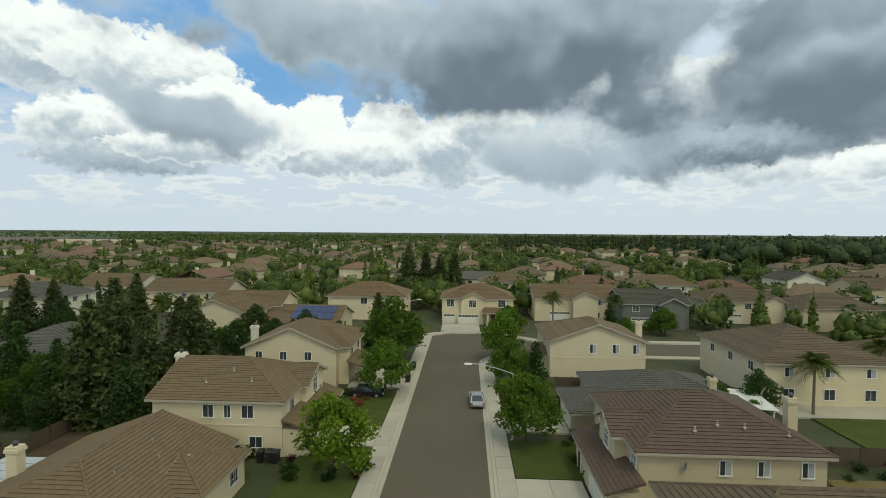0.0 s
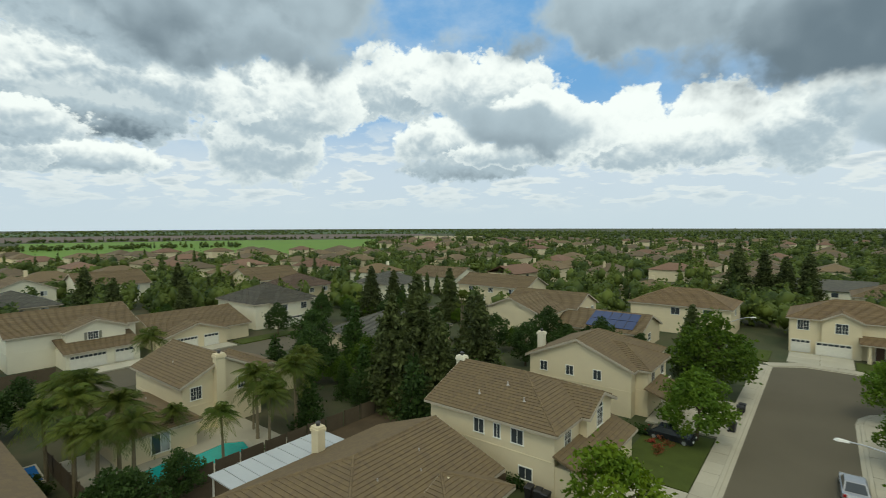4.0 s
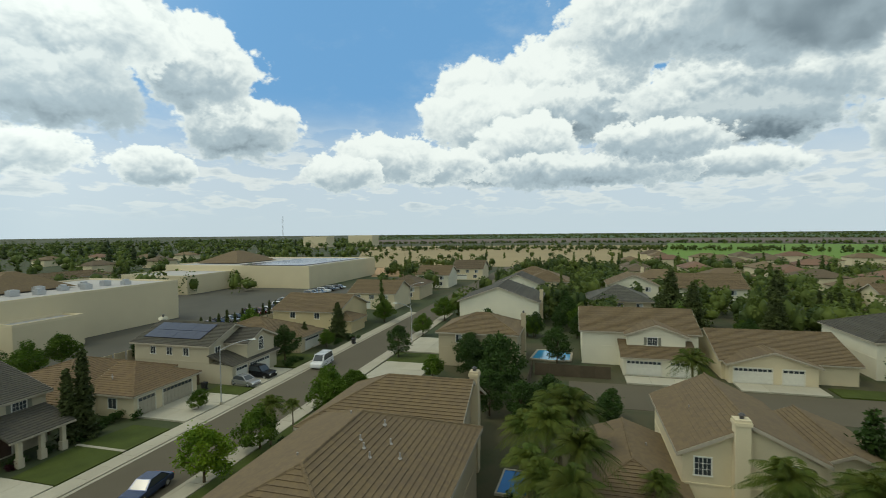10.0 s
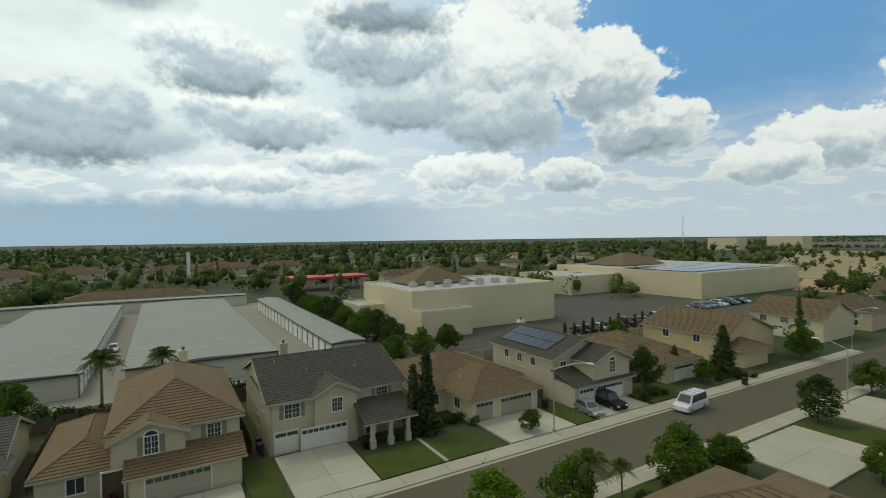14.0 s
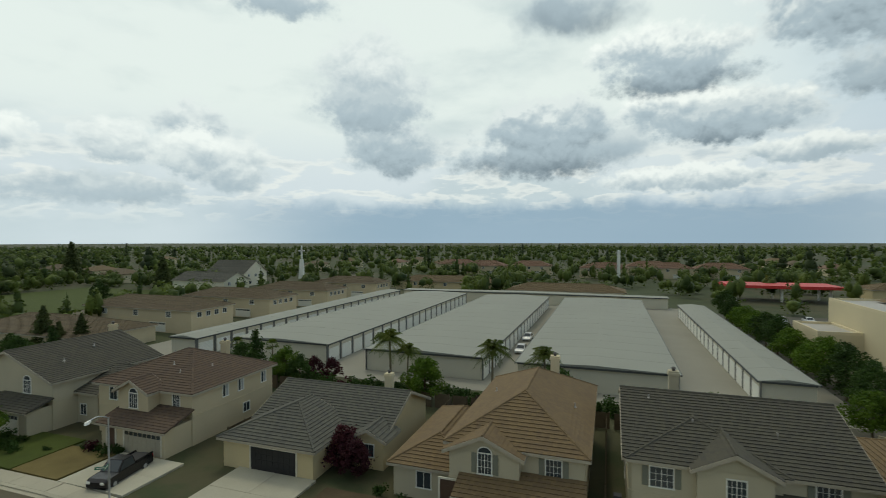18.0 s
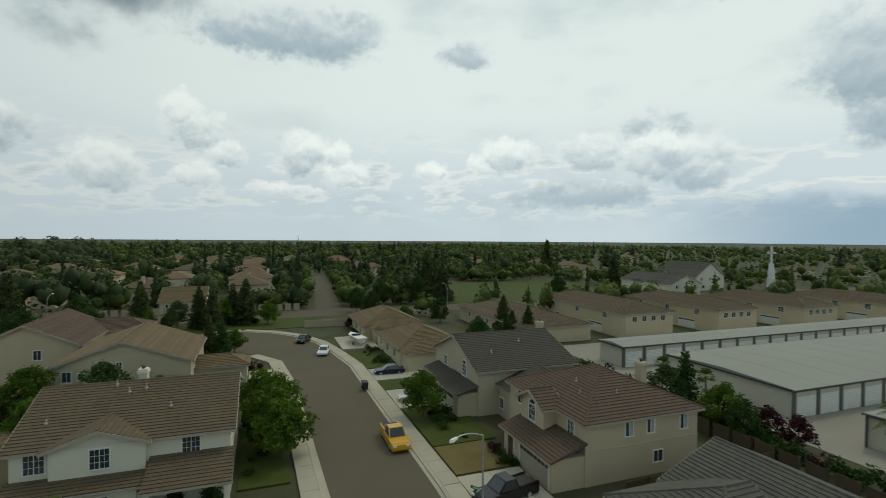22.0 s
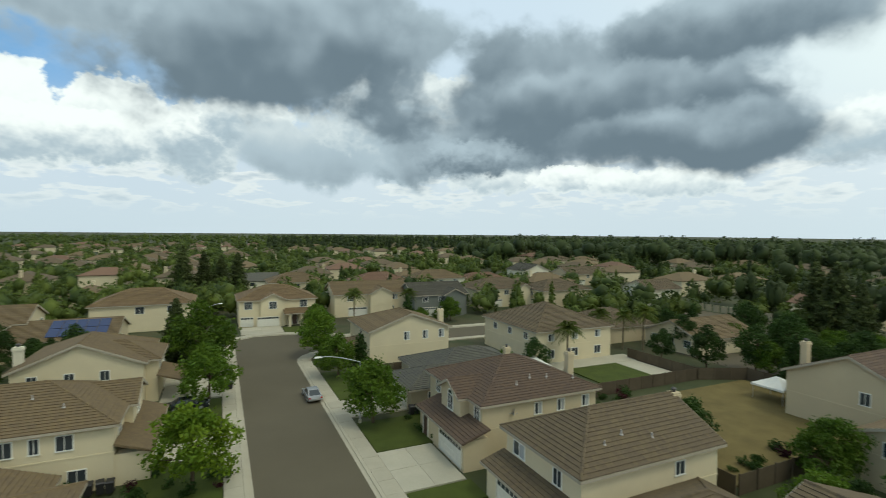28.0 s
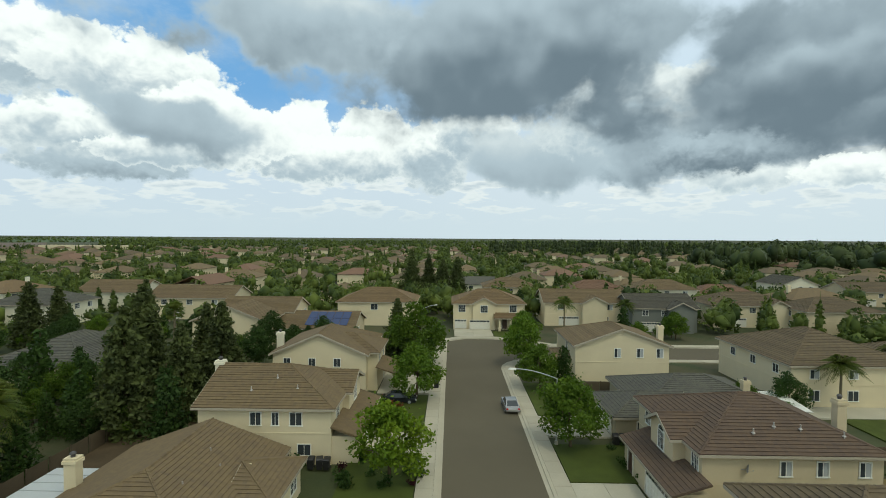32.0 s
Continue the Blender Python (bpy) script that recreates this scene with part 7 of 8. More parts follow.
box(g, -0.35, 0.35, -0.3, 0.3, 11, 19), box(g, -2, 2, -0.3, 0.3, 15.5, 16.2)
part("cross", g, WHITE, t)
t = thing("pylon_sign", (-41.8, -274, 0), "tall plain white pylon sign post", "sign post")
g = bmesh.new()
box(g, -0.8, 0.8, -0.5, 0.5, -0.1, 16.0)
part("shaft", g, WHITE, t)
t = thing("radio_mast", (-567, -336, 0), "thin grey lattice radio mast on the horizon", "mast")
g = bmesh.new()
for i in range(14):
    z = i * 3.2
    for k in range(3):
        a0 = 2.1 * k
        tube(g, (0.7 * math.cos(a0), 0.7 * math.sin(a0), z), (0.7 * math.cos(a0), 0.7 * math.sin(a0), z + 3.2), 0.12, 0.12, 4)
        tube(g, (0.7 * math.cos(a0), 0.7 * math.sin(a0), z), (0.7 * math.cos(a0 + 2.1), 0.7 * math.sin(a0 + 2.1), z + 3.2), 0.07, 0.07, 4)
part("lattice", g, STEEL, t)


# ---- further houses, standing where they show between the trees ----
def mid(label, x, y, w, d, eave, kind, roof, wall, face="S", wing=None, pitch=0.42):
    blocks = [(x - w / 2, x + w / 2, y - d / 2, y + d / 2, eave, kind, pitch)]
    if wing:
        blocks.append(wing)
    hs, base = house(label, blocks, roof, wall, near=False, group="houses beyond the street")
    x0, x1, y0, y1 = blocks[0][:4]
    at = {"S": y0, "N": y1, "W": x0, "E": x1}[face]
    lo, hi = (x0, x1) if face in "NS" else (y0, y1)
    for k in (0.2, 0.5, 0.8):
        window(hs, base, face, lo + (hi - lo) * k, at, eave - 1.15, 1.4, 1.2, "half" if k > 0.5 else "grid")
    if eave > 4:
        window(hs, base, face, lo + (hi - lo) * 0.75, at, 1.6, 1.5, 1.3)
        garage(hs, base, face, lo + (hi - lo) * 0.3, at, 4.8)
    return hs, base


mid("two-storey cream house with tan gables and dormer", 27, 126, 20, 12, 5.8, "x00", "tan", "cream", wing=(26, 32, 118.5, 122, 5.8, "y00", 0.5))
mid("two-storey dark grey house with white garage doors", 43.5, 119, 15, 12, 5.6, "x00", "dark", "grey", wing=(44, 49.5, 111.5, 115, 5.6, "y00", 0.5))
mid("two-storey tan-roofed house above the trees", 62, 160, 19, 12, 5.6, "x11", "tan", "white")
mid("cream house with a brown roof and gabled front", 68, 126, 20, 12, 5.4, "x11", "brown", "cream", wing=(70, 76, 118, 122, 5.2, "y00", 0.5))
mid("beige house with a brown hip roof", 84, 118, 17, 12, 5.2, "x11", "brown", "beige", "W")
mid("tan-roofed house behind the bend", 13, 163, 17, 12, 5.6, "x11", "tan", "cream")
mid("house with a clay tiled hip roof", 40, 158, 18, 12, 5.4, "x11", "clay", "cream")
mid("white gabled house with a dark roof", 121, 186, 13, 15, 5.0, "y00", "dark", "white")
mid("low brown-roofed house behind palms", 66, 77, 15, 13, 3.2, "y11", "brown", "beige", "W")
mid("low tan-roofed house at the back fence", 76, 62, 16, 12, 3.0, "x00", "tan", "cream", "W")
mid("white gabled house with a brown roof", 116, 110, 13, 11, 5.0, "x00", "brown", "white", "W")
mid("low house with a red-brown roof", 88, 172, 20, 12, 3.0, "x11", "clay", "cream")
mid("brown-roofed house among tall trees", 133, 165, 20, 12, 4.8, "x00", "brown", "beige")
mid("low house with a weathered roof under trees", 170, 72, 18, 11, 3.0, "y11", "brown", "taupe", "W")
mid("low tan-roofed house by the main road", 128, 16, 16, 11, 3.2, "y00", "tan", "cream", "W")
mid("two-storey cream house with a chimney and fan palms", -48, 108, 16, 11, 5.6, "x00", "tan", "cream", "E", wing=(-56, -42, 92, 102, 5.4, "y00", 0.4))
mid("long tan-roofed house behind conifers", -74, 130, 22, 12, 5.6, "x00", "tan", "cream", "S")
mid("white house under a grey tiled hip roof", -106, 117, 16, 14, 5.4, "x11", "grey", "white", "E")
mid("tan gabled house with white walls", -103, 141, 18, 13, 5.6, "x00", "tan", "white", "E")
mid("low grey-roofed house under tall trees", -66, 76, 15, 18, 3.0, "y11", "grey", "beige", "E")
mid("red-brown roofed house behind the grey one", -124, 96, 14, 16, 5.2, "y11", "red", "beige", "E")
mid("tan-roofed house amid garden trees", -148, 100, 16, 18, 5.4, "y00", "tan", "cream", "E")
mid("broad tan-roofed house with a gabled front", -172, 62, 16, 18, 5.4, "y00", "tan", "white", "E")
mid("white house with a tan gable", -176, 42, 14, 14, 5.4, "x00", "tan", "white", "E")
mid("brown-roofed house beyond the pool", -150, 36, 15, 15, 4.2, "y11", "grey", "taupe", "E")
mid("tan-roofed cream house among garden trees", -186, 16, 16, 14, 5.2, "y11", "tan", "cream", "E")
mid("house with a bright clay tiled roof", -180, 146, 18, 14, 5.0, "y11", "clay", "cream", "E")
mid("low tan-roofed house along the cross street", -150, -31, 14, 14, 4.6, "y00", "tan", "cream", "E")
mid("brown-roofed house along the cross street", -172, -30, 15, 13, 4.4, "y11", "brown", "beige", "E")
mid("pale house near the end of the cross street", -206, -29, 15, 13, 5.0, "y00", "tan", "white", "E")
mid("brown-roofed house at the end of the cross street", -240, -22, 16, 14, 5.0, "y00", "brown", "cream", "E")
mid("dark-roofed white house by the cross street", -172, 8, 14, 15, 5.2, "x00", "dark", "white", "E")
mid("tan house at the street's far end", -205, 10, 14, 15, 5.2, "x11", "tan", "cream", "E")
mid("low tan-roofed house with hipped wings", 55, -32, 16, 12, 2.8, "x11", "tan", "cream", "N", wing=(44, 50, -33, -26.5, 2.8, "y01", 0.4))
mid("low tan hip-roofed house by the bend", 78, -31, 18, 13, 2.8, "x11", "tan", "beige", "N", wing=(66, 73, -34, -26, 2.8, "y01", 0.4))
h, b = house("two-storey greige house with a dark tiled roof and arched window", [(22.2, 37.2, -42.4, -28.9, 5.4, "y00", 0.38), (18.9, 25.0, -41.6, -31.6, 3.7, "x00", 0.36)], "dark", "greige",
             sheds=[(22.0, 30.4, -28.9, -26.0, 2.8, "N", 0.3, 0), (30.6, 36.0, -28.9, -26.6, 2.8, "N", 0.3, 2)])
window(h, b, "N", 26.4, -28.9, 4.5, 1.2, 1.4, "arch"), window(h, b, "N", 33, -28.9, 4.3, 1.2, 1.2, "grid"), garage(h, b, "N", 26.2, -26.4, 4.8), entry(h, b, "N", 33.4, -28.9)
window(h, b, "W", -36.6, 18.9, 2.4, 1.2, 1.2, "grid"), window(h, b, "N", 21.2, -31.6, 1.6, 0.9, 1.2)
chimney(h, b, 31.5, -43.0, 9.3, WALL["beige"])
vents(h, b, [(25, -32, 6.9), (27, -37, 7.6)])
for x, y, w, d in ((70, -84, 34, 13), (66, -108, 30, 12), (62, -132, 28, 12), (58, -160, 26, 12)):
    hs, base = mid("two-storey tan apartment row with brown roofs", x, y, w, d, 5.4, "x11", "brown", "beige", "N", pitch=0.32)
    for k in (-0.35, -0.1, 0.15, 0.4):
        window(hs, base, "W", y + k * d * 0.8, x - w / 2, 4.2, 1.2, 1.1)
mid("long low brown-roofed hall", 72, -62, 34, 16, 3.4, "x11", "brown", "beige", "N", pitch=0.3)
mid("white church hall with a grey roof", 118, -150, 26, 14, 5.5, "x00", "grey", "white", "W")
mid("white church with a steep grey roof", 136, -185, 22, 16, 6.0, "x00", "grey", "white", "W", pitch=0.7)
for i, (x, y) in enumerate(((38, -296), (10, -300), (-34, -287), (-68, -297), (-96, -300), (-60, -315), (60, -310))):
    mid("apartment block with orange clay roofs", x, y, 26, 14, 5.6, "x11", "clay", "beige", "N")
for x, y, w in ((30, -197, 46), (-22, -172, 40), (-180, -195, 40), (-140, -210, 30)):
    mid("low cream commercial building with hipped roof", x, y, w, 14, 3.6, "x11", "tan", "yellow", "N", pitch=0.3)
t = thing("petrol_station_canopy", (-93, -192, 0), "flat bright red petrol station canopy on posts", "canopy")
g = bmesh.new()
box(g, -17, 17, -8, 8, 4.8, 5.8)
part("roof", g, plain("red_fascia", (0.55, 0.03, 0.025), 0.5), t)
for x in (-14, 0, 14):
    for y in (-5, 5):
        g = bmesh.new()
        box(g, x - 0.3, x + 0.3, y - 0.3, y + 0.3, -0.05, 4.8)
        part("post", g, WHITE, t)


# ---- far suburb: one simple house each ----
def far_house(w, d, eave, kind, roof, wall, pitch=0.42):
    t = thing("far_house", (0, 0, 0), "distant stucco house with a tiled roof among trees", "house", "distant houses")
    g = bmesh.new()
    box(g, -w / 2, w / 2, -d / 2, d / 2, -0.05, eave)
    part("wall", g, WALL[wall], t)
    g = bmesh.new()
    for p in roof_planes(-w / 2 - 0.5, w / 2 + 0.5, -d / 2 - 0.5, d / 2 + 0.5, eave, kind, pitch):
        prism(g, *strip(p, 0.0, p[4], 0.0, 0.0, 0.15))
    part("roof", g, ROOF[roof], t)
    g = bmesh.new()
    box(g, w * 0.3, w * 0.3 + 0.9, -0.4, 0.4, eave, eave + 3.4)
    part("chimney", g, WALL[wall], t)
    for sx, s in ((-0.3, -1), (0.25, -1), (0.0, 1)):
        g = bmesh.new()
        box(g, sx * w - 0.8, sx * w + 0.8, s * (d / 2 + 0.02) - 0.03, s * (d / 2 + 0.02) + 0.03, eave - 1.8, eave - 0.6)
        part("window", g, GLASS, t)
    return t


def far_rest(spots):
    """Houses too far off to tell their parts: walls and roofs joined."""
    for mat, sel in ((WALL["cream"], 0), (ROOF["tan"], 1), (ROOF["brown"], 2), (ROOF["clay"], 3)):
        g = bmesh.new()
        for n, (x, y, turn) in enumerate(spots):
            w, d = (17, 12) if turn else (12, 17)
            if sel == 0:
                box(g, x - w / 2, x + w / 2, y - d / 2, y + d / 2, -0.05, 4.6)
            elif n % 5 % 3 + 1 == sel:
                for p in roof_planes(x - w / 2 - 0.5, x + w / 2 + 0.5, y - d / 2 - 0.5, y + d / 2 + 0.5, 4.6, "x11" if turn else "y11", 0.4):
                    prism(g, *strip(p, 0.0, p[4], 0.0, 0.0, 0.15))
        tagged(new("far_suburb", mesh_of("far_suburb", g, mat)), "far suburb houses near the horizon", "houses", kind="stuff")


FAR = [far_house(17, 12, 5.4, "x11", "tan", "cream"), far_house(15, 12, 5.4, "x11", "brown", "beige"), far_house(17, 11, 3.0, "x11", "tan", "cream"), far_house(16, 12, 5.4, "x00", "clay", "cream"),
       far_house(18, 12, 3.2, "x00", "grey", "white"), far_house(16, 13, 5.2, "x11", "orange", "white")]
FARUSED = set()
TAKEN = [(o.location.x, o.location.y) for o in scene.objects if o.parent is None and o.get("category") in ("house", "storage building", "commercial building")]


def far_at(k, x, y, rz):
    m = pose(x, y, 0, 0, 0, rz)
    if k not in FARUSED:
        FARUSED.add(k)
        FAR[k].matrix_basis = m
    else:
        copy_thing(FAR[k], m)


rf = random.Random(21)
REST = []
for az0, az1, r0, r1, step, keep in ((-48, 42, 150, 400, 25, 0.55), (42, 82, 150, 400, 24, 0.7), (-40, 44, 420, 760, 34, 0.5), (-105, -48, 130, 420, 27, 0.62), (-130, -105, 150, 360, 32, 0.5), (195, 262, 320, 520, 44, 0.3), (120, 165, 300, 480, 44, 0.25)):
    for i in range(-34, 34):
        for j in range(-34, 34):
            x, y = i * step * 0.92 + rf.uniform(-3, 3), j * step * 1.12 + rf.uniform(-3, 3)
            dx_, dy_ = x + 18, y - 8
            r, az = math.hypot(dx_, dy_), math.degrees(math.atan2(-dx_, dy_))
            ok = any(az0 <= az + k <= az1 for k in (0, 360, -360)) and r0 <= r <= r1
            if not ok or rf.random() > keep or any(abs(x - a) < 21 and abs(y - c) < 19 for a, c in TAKEN) or (100 < x < 120 and y > -240) or (x > 110 and -150 < y < -64) or (x > 110 and abs(y + 23 + (x - 117) * 0.0845) < 17):
                continue
            TAKEN.append((x, y))
            if r > 215:
                REST.append((x, y, rf.random() < 0.5))
                continue
            far_at(rf.choices(range(6), (5, 4, 3, 2.2, 1.4, 2))[0], x, y, rf.choice((0, 90, 180, 270)) + rf.uniform(-6, 6))
far_rest(REST)
for k in range(6):
    if k not in FARUSED:
        far_at(k, 120 + 34 * k, 330, 0)
for x, y, w, d, hh in ((-709, -364, 26, 40, 17), (-786, -322, 28, 44, 18)):
    shop("distant pale office block on the horizon", x - w / 2, x + w / 2, y - d / 2, y + d / 2, hh)
shop("distant pale sheds by the fields", -540, -420, 618, 640, 7)

# ---- planting round the houses ----
grove(T2, [(124, -108, 1.2), (108.5, -30, 1.0), (98, -32, 1.1), (73, 34, 1.1), (100, 34, 1.3), (90, 62, 1.3), (80, 48, 1.2), (99, 14, 0.9), (122, -40, 1.2), (121, -52, 1.3)]), grove(T2, [(-87.5, -23.2, 1.0), (-94.2, -5.0, 0.75), (-86.3, 12.7, 1.0), (-76.7, 15.6, 1.05), (-88, 66, 1.0), (-92, 80, 0.9), (-68, 22, 0.9), (-71, 15, 0.9), (-68, 9, 0.7), (-96, 22, 0.8), (-58, 52, 1.1), (-66, 58, 1.2), (-34, 84, 1.0), (-38, 78, 1.1), (-58, 96, 0.9),
            (33, 30, 0.7), (62, 50, 0.9), (68, 46, 1.1), (60, 57, 0.8), (72, 40, 1.0), (36, 12, 0.6), (33, 16, 0.5), (-40, 90, 1.1), (-46, 82, 1.1), (-30, 90, 0.9)])
grove(T1, [(-112, -6, 0.8), (-125, -20, 0.8), (-140, -5, 0.9), (-130, -6, 1.0), (-98, -21, 0.6), (24, -22.6, 0.85), (-56.5, -6.0, 0.8), (-67, -4, 0.9), (-72, -3, 0.8), (-74, -3.5, 0.6), (18, -6.4, 0.95), (21, -5.6, 1.0), (27, -6, 1.05), (29, -4.6, 0.9),
            (-64.5, -20.5, 0.45), (96, -6, 0.8), (98, 4, 0.9), (95, 20, 0.8), (8.5, 20, 0.7), (7.0, 8, 0.6)])
grove(T1 + T2, [(-63 - i * 6.5, -54 - (i % 3) * 2, 0.85) for i in range(3)] + [(-66.5, -62 - 7 * i, 0.95 + 0.1 * (i % 3)) for i in range(12)])
grove(C1, [(134, -60, 1.15), (129, -57, 1.0), (139, -64, 1.1), (124, -62, 1.05), (149, -154, 1.2), (153, -158, 1.1), (242, -178, 1.5), (96, 21, 0.8), (100, 51, 1.2), (103, 56, 1.1), (94, 44, 0.9)]), grove(C1, [(92, 6, 0.75), (94.5, 9, 0.7), (97, -1, 0.72), (99, 2, 0.7), (64, 4, 0.45), (40, -37, 0.4), (-104.8, -22, 0.55), (-97, -25, 0.35), (-120, 62, 0.8), (-122, 48, 0.9), (-134, 46, 0.85), (-142, 70, 0.8), (-88, 92, 0.9), (-70, 100, 0.8), (-92, 104, 0.8),
            (-20, 168, 1.1), (-14, 170, 1.2), (-9, 168, 1.15), (-4, 171, 1.1), (66, -55, 0.6), (60, -54, 0.55), (57, -56, 0.6)])
grove(C2, [(-128 - 2.2 * i, 78 + (i % 2), 0.85) for i in range(7)] + [(-98 - 2.6 * i, -49.5, 0.55) for i in range(14)])
grove(P1, [(42, 79, 0.85), (42, 60, 0.9), (60, 66, 1.0), (63, 64, 0.95), (57, 69, 0.95), (-7, -55.5, 1.05), (-9.5, -55.8, 0.9), (-22, -55.5, 0.9), (-29, -55.5, 1.0), (-57.5, -5.4, 0.6), (-61, -5, 0.55), (20, 112, 0.9), (34, 112, 0.9), (-76, 38, 0.9)])
grove(P2, [(18, -53, 0.62), (11.5, -53, 0.62)])
grove(T4, [(-13.5, -31.2, 0.9), (-15.5, -30, 0.8), (5.5, -55, 0.8), (3, -56, 0.7), (-147, 2, 1.0), (84, -24, 0.6)])
grove(C3, [(-34, 58, 0.8), (12, -1, 0.35), (-45, 42, 0.9), (-47, 52, 0.9), (-60, 62, 1.1), (-24, 62, 0.6)])
gt = random.Random(44)
KINDS = T2 + T1 + C3 + T2
near_gardens = [(-58, -35, 43, 66), (-60, -36, 62, 76), (-44, -34, 20, 27), (-70, -60, 46, 70), (-62, -48, 52, 80), (-118, -66, 84, 112), (-60, -32, 108, 116), (-128, -116, 20, 62), (-76, -68, 6, 30), (-90, -68, 4, 16), (-118, -104, 4, 22), (-36, -20, 84, 96), (-46, -34, 68, 96), (30, 38, 50, 72), (64, 84, 42, 70), (30, 60, 98, 108), (12, 60, 134, 150), (-40, 10, 136, 150),
                (28, 41, -2, 22), (44, 60, -46, -38), (80, 98, -48, -34), (24, 58, -52, -45), (-16, 16, -55, -46), (-50, -20, -55, -47), (-122, -76, -50, -43), (-160, -110, 20, 30), (60, 66, -1, 3), (58, 76, 36, 44), (84, 98, 12, 56)]
for x0, x1, y0, y1 in near_gardens:
    for k in range(max(3, int((x1 - x0) * (y1 - y0) / 55))):
        plant(KINDS[gt.randrange(len(KINDS))], gt.uniform(x0, x1), gt.uniform(y0, y1), gt.uniform(0.5, 1.0), gt.uniform(0, 360))
sh = random.Random(3)
beds = [(-13.5, 44, 5, 3), (-18, 61, 3, 2), (11.5, 46.5, 1.2, 4), (12, 61, 1.2, 3), (-52, -26, 6, 1.0), (-58, -27, 2.5, 1.5), (-22, -25, 5, 3), (13, -26, 4, 1.5), (22, -25, 3, 2), (55, -24, 6, 2), (10, 18, 2, 5), (11, 2, 1.2, 3), (22, -4.5, 8, 1.6), (34, -4.5, 8, 1.8),
        (-40, -6.5, 20, 1.5), (-62, -3, 9, 3), (-50, 20.5, 6, 0.8), (-43.5, 30, 0.8, 8), (40, 26, 8, 2), (35, 45, 6, 1.2), (-34, -54, 26, 1.5), (8, -53.5, 20, 1.5), (-25, 44.8, 5, 0.6), (-31, 62, 5, 1), (-87, -22, 3, 1.5), (-105, -20, 5, 2), (30, 68.5, 6, 0.8), (46, -50, 10, 1.5)]
for i, (x, y, rx, ry) in enumerate(beds):
    for k in range(int(5 + rx * ry * 0.5)):
        src = S2[0] if (i * 5 + k) % 9 == 0 else S1[k % 2]
        plant(src, x + sh.uniform(-rx, rx), y + sh.uniform(-ry, ry), sh.uniform(0.5, 1.25), sh.uniform(0, 360))
for i in range(7):
    plant(S2[0], 52.0 + i * 0.14, 1.7 - 0.95 * i, 1.15, 50 * i)
for i in range(12):
    plant(S1[i % 2], 69 + i * 1.1, -24.5 + 0.2 * (i % 2), 0.8, 50 * i)

hedge = random.Random(12)
for i in range(64):
    plant(S2[0] if i % 7 == 0 else S1[i % 2], -52 + 1.45 * i + hedge.uniform(-0.5, 0.5), -53.2 + hedge.uniform(-1.6, 1.6), hedge.uniform(1.1, 2.1), hedge.uniform(0, 360))

# ---- garden trees between the houses, and woods ----
def away(p, lim=10.5):
    t_ = np.array(TAKEN)
    ok = np.ones(len(p), bool)
    for i in range(len(p)):
        d = np.abs(t_ - p[i])
        ok[i] = not ((d[:, 0] < lim) & (d[:, 1] < lim - 1.5)).any()
    on_road = ((p[:, 0] > 102) & (p[:, 0] < 119)) | ((p[:, 0] < -75) & (p[:, 0] > -89) & (p[:, 1] > 20) & (p[:, 1] < 137)) | ((p[:, 1] > -20) & (p[:, 1] < -5) & (p[:, 0] < -60) & (p[:, 0] > -335)) | ((p[:, 0] > 18) & (p[:, 0] < 62) & (p[:, 1] > 84) & (p[:, 1] < 99)) | ((p[:, 0] > 112) & (p[:, 0] < 250) & (np.abs(p[:, 1] + 23 + (p[:, 0] - 117) * 0.0845) < 7.5)) | ((p[:, 0] > 116) & (p[:, 0] < 192) & (p[:, 1] > -152) & (p[:, 1] < -66))
    return p[ok & ~on_road]


woods("garden_trees", "leafy green garden trees between the houses to the north", away(np.concatenate([scatter(1500, -48, 84, 118, 320), scatter(1700, -48, 46, 260, 700)])), 7.0, 3.4, LEAF["woods"], 0.5, 100, 11, 0.15, 4)
woods("garden_trees", "dense green trees over the eastern houses", away(np.concatenate([scatter(400, -124, -48, 122, 300), scatter(560, -122, -48, 240, 520)]), 11.5), 7.0, 3.9, LEAF["woods"], 0.55, 110, 12, 0.14, 4)
woods("garden_trees", "dark conifers and oaks beyond the main road", away(np.concatenate([scatter(110, -124, -60, 140, 330)]), 9.5), 11, 4.2, LEAF["wood2"], 0.55, 110, 22, 0.3, 4)
line_ = np.array([(x, -23 - (x - 117) * 0.0845 + s_ * 7.5) for x in range(124, 250, 11) for s_ in (-1, 1)])
woods("street_trees", "round green trees lining the far street", line_, 7.0, 4.0, LEAF["woods"], 0.5, 200, 23, 0.0, 5)
woods("garden_trees", "trees among the buildings to the south", away(np.concatenate([scatter(420, 120, 236, 175, 360), scatter(160, -140, -118, 130, 300)])), 8, 3.6, LEAF["woods"], 0.5, 80, 13, 0.1, 4)
woods("garden_trees", "garden trees along the western street", away(scatter(360, 78, 108, 110, 300)), 6.5, 2.8, LEAF["woods"], 0.42, 90, 14, 0.1, 4)
woods("field_trees", "small scattered trees over the dry fields", np.concatenate([scatter(90, 80, 112, 320, 740), scatter(300, 60, 112, 560, 620), scatter(500, 35, 112, 880, 960), scatter(700, 30, 115, 1480, 1580)]), 5.2, 2.8, LEAF["woods"], 0.7, 26, 15)


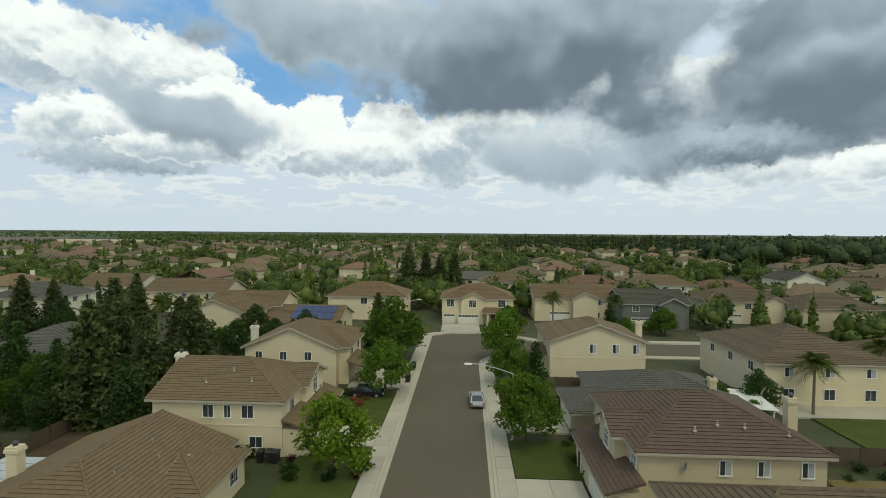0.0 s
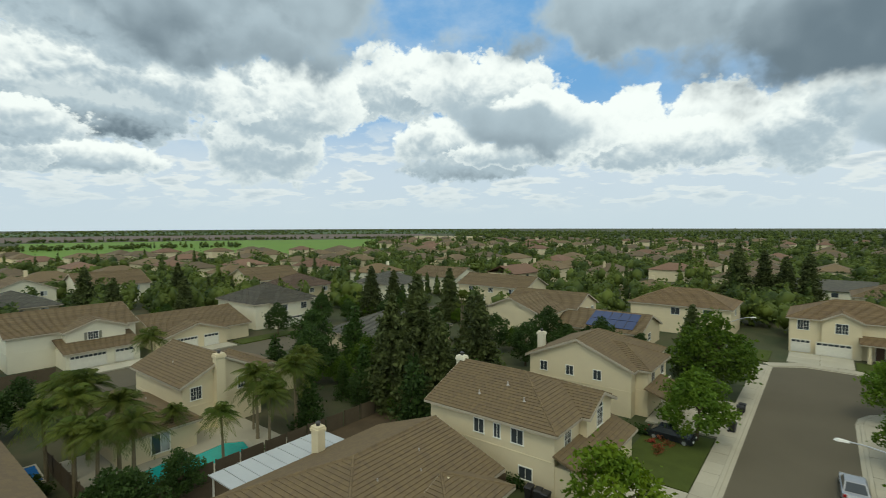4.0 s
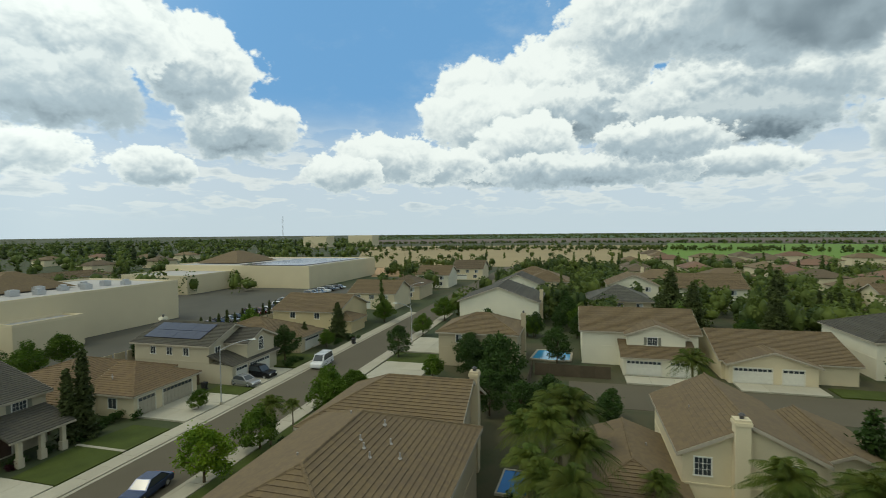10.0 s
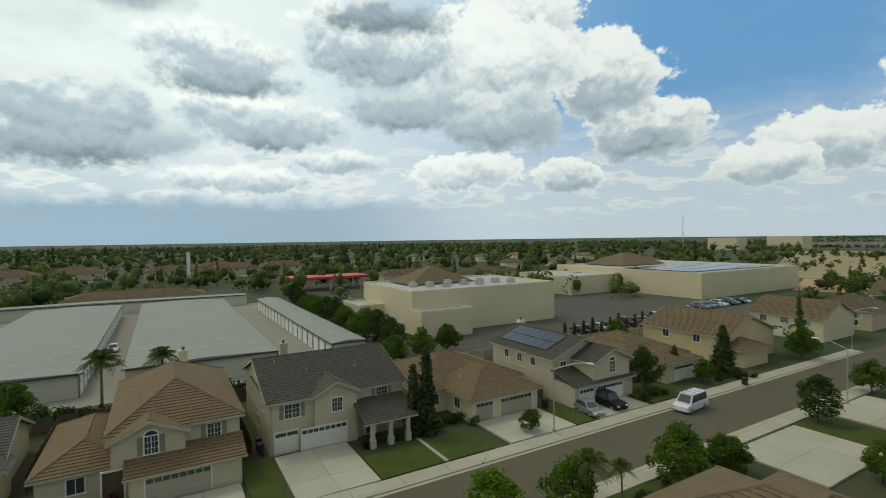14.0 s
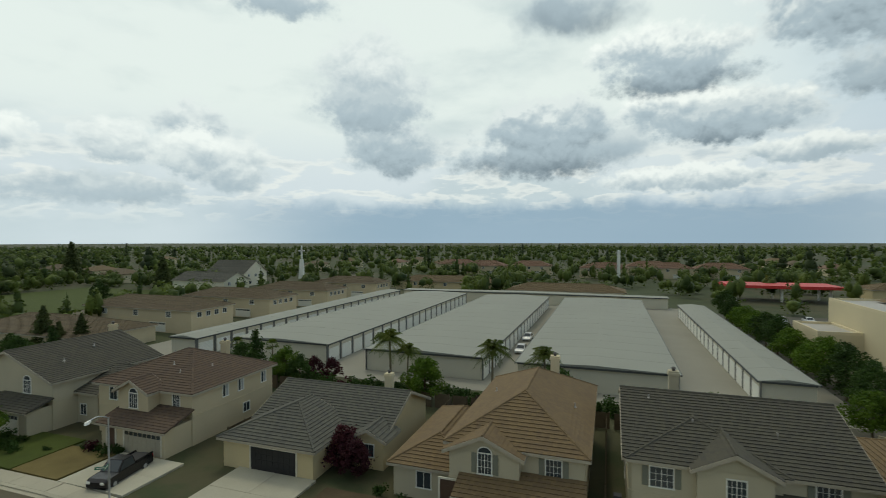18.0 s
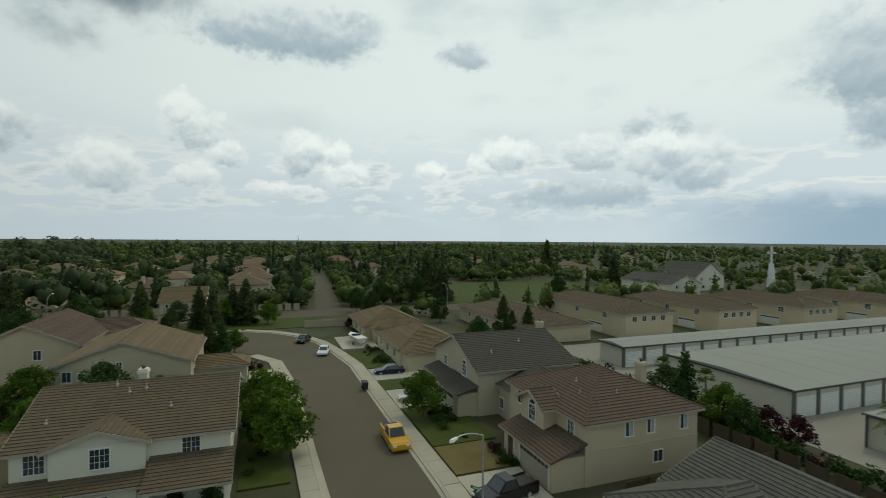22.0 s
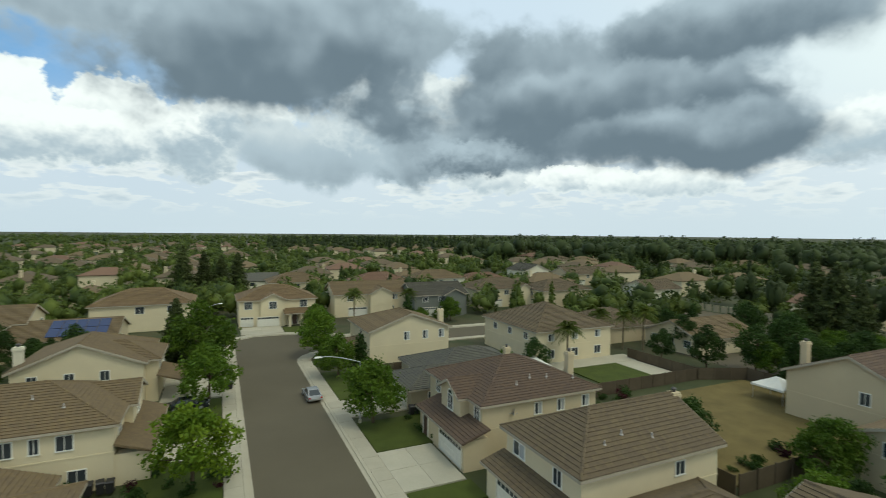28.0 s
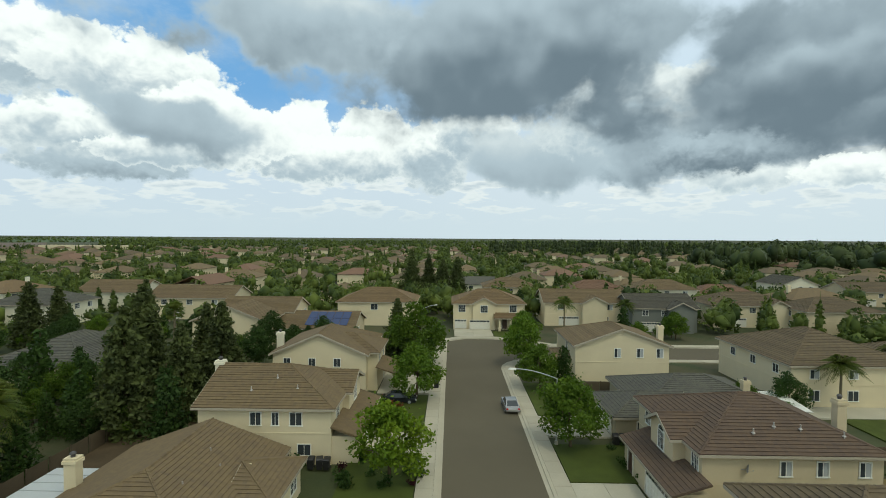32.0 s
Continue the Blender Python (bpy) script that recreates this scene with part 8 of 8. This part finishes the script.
# ---- dishes, flowers and a slatted patio cover ----
def dish(x, y, z, rz):
    t = thing("satellite_dish", (x, y, z), "small grey satellite dish on a wall bracket", "dish", "satellite dishes", rz)
    g = bmesh.new()
    prof = [(0.0, 0.0), (0.1, 0.01), (0.2, 0.035), (0.28, 0.075), (0.33, 0.12)]
    rings = [[g.verts.new((r * math.cos(2 * math.pi * k / 14), -0.35 - d * 0.9, 0.2 + r * math.sin(2 * math.pi * k / 14))) for k in range(14)] for r, d in prof[1:]]
    c = g.verts.new((0, -0.35, 0.2))
    for k in range(14):
        g.faces.new((c, rings[0][k], rings[0][(k + 1) % 14]))
        for a, b_ in zip(rings, rings[1:]):
            g.faces.new((a[k], b_[k], b_[(k + 1) % 14], a[(k + 1) % 14]))
    bmesh.ops.solidify(g, geom=g.faces[:], thickness=0.015)
    part("reflector", g, plain("grey_dish_paint", (0.35, 0.35, 0.35), 0.5), t)
    g = bmesh.new()
    tube(g, (0, 0.02, 0), (0, -0.34, 0.15), 0.02, 0.02, 6)
    part("bracket", g, STEEL, t)
    g = bmesh.new()
    tube(g, (0, -0.36, -0.1), (0, -0.75, 0.15), 0.012, 0.012, 6)
    tube(g, (0, -0.75, 0.12), (0, -0.82, 0.18), 0.03, 0.03, 8)
    part("feed_arm", g, STEEL, t)


dish(16.2, 36.9, 4.2, 50)
t = thing("patio_cover", (32.5, 57.5, 0), "white slatted patio cover on posts behind a house", "patio cover", "", 80.0)
for x in (-3.2, 3.2):
    for y in (-1.8, 1.8):
        g = bmesh.new()
        box(g, x - 0.07, x + 0.07, y - 0.07, y + 0.07, -0.05, 2.5)
        part("post", g, WHITE, t)
for y in (-1.8, 1.8):
    g = bmesh.new()
    box(g, -3.5, 3.5, y - 0.06, y + 0.06, 2.5, 2.7)
    part("beam", g, WHITE, t)
slat_bm = bmesh.new()
box(slat_bm, -0.12, 0.12, -2.2, 2.2, 2.7, 2.76)
slat = mesh_of("slat", slat_bm, WHITE)
for i in range(20):
    put("slat", slat, t, (-3.4 + 0.36 * i, 0, 0))
FLOWER = shrub(61, 0.6, "flower", "low bush covered with coral red flowers", 0.8, "flowering_shrub")
for i, (x, y) in enumerate(((-13.4, 60.2), (-12.8, 61.4), (-13.8, 62.3), (-14.2, 61), (-13, 59))):
    plant(FLOWER, x, y, 0.8 + 0.1 * (i % 3), 70 * i)


# ---- shade canopy in a far yard, name blades on the corner lamp ----
t = thing("canopy_tent", (57.4, 36.4, 0), "white fabric shade canopy on thin steel poles", "canopy")
for x in (-1.9, 1.9):
    for y in (-1.9, 1.9):
        g = bmesh.new()
        tube(g, (x, y, -0.05), (x, y, 2.2), 0.035, 0.035, 6)
        part("pole", g, STEEL, t)
g = bmesh.new()
prism(g, [(-2.1, -2.1, 2.15), (2.1, -2.1, 2.15), (2.1, 2.1, 2.15), (-2.1, 2.1, 2.15)], [(-0.15, -0.15, 3.2), (0.15, -0.15, 3.2), (0.15, 0.15, 3.2), (-0.15, 0.15, 3.2)])
part("roof", g, WHITE, t)
g = bmesh.new()
for x0, x1, y0, y1 in ((-2.1, 2.1, -2.12, -2.08), (-2.1, 2.1, 2.08, 2.12), (-2.12, -2.08, -2.1, 2.1), (2.08, 2.12, -2.1, 2.1)):
    box(g, x0, x1, y0, y1, 1.9, 2.16)
part("valance", g, WHITE, t)
t = thing("street_name_sign", (1.0, -19.6, 0), "two green street name blades on a lamp pole", "sign")
GREEN = plain("sign_green", (0.02, 0.16, 0.08), 0.4)
for turn, z in ((35.0, 3.0), (125.0, 3.25)):
    g = bmesh.new()
    box(g, 0.1, 1.0, -0.012, 0.012, z, z + 0.22)
    bmesh.ops.rotate(g, verts=g.verts, cent=(0, 0, 0), matrix=Matrix.Rotation(radians(turn), 3, "Z"))
    blade = part("blade", g, GREEN, t)
    g = bmesh.new()
    box(g, 0.22, 0.88, -0.018, 0.018, z + 0.08, z + 0.15)
    bmesh.ops.rotate(g, verts=g.verts, cent=(0, 0, 0), matrix=Matrix.Rotation(radians(turn), 3, "Z"))
    part("lettering_bar", g, WHITE, blade)
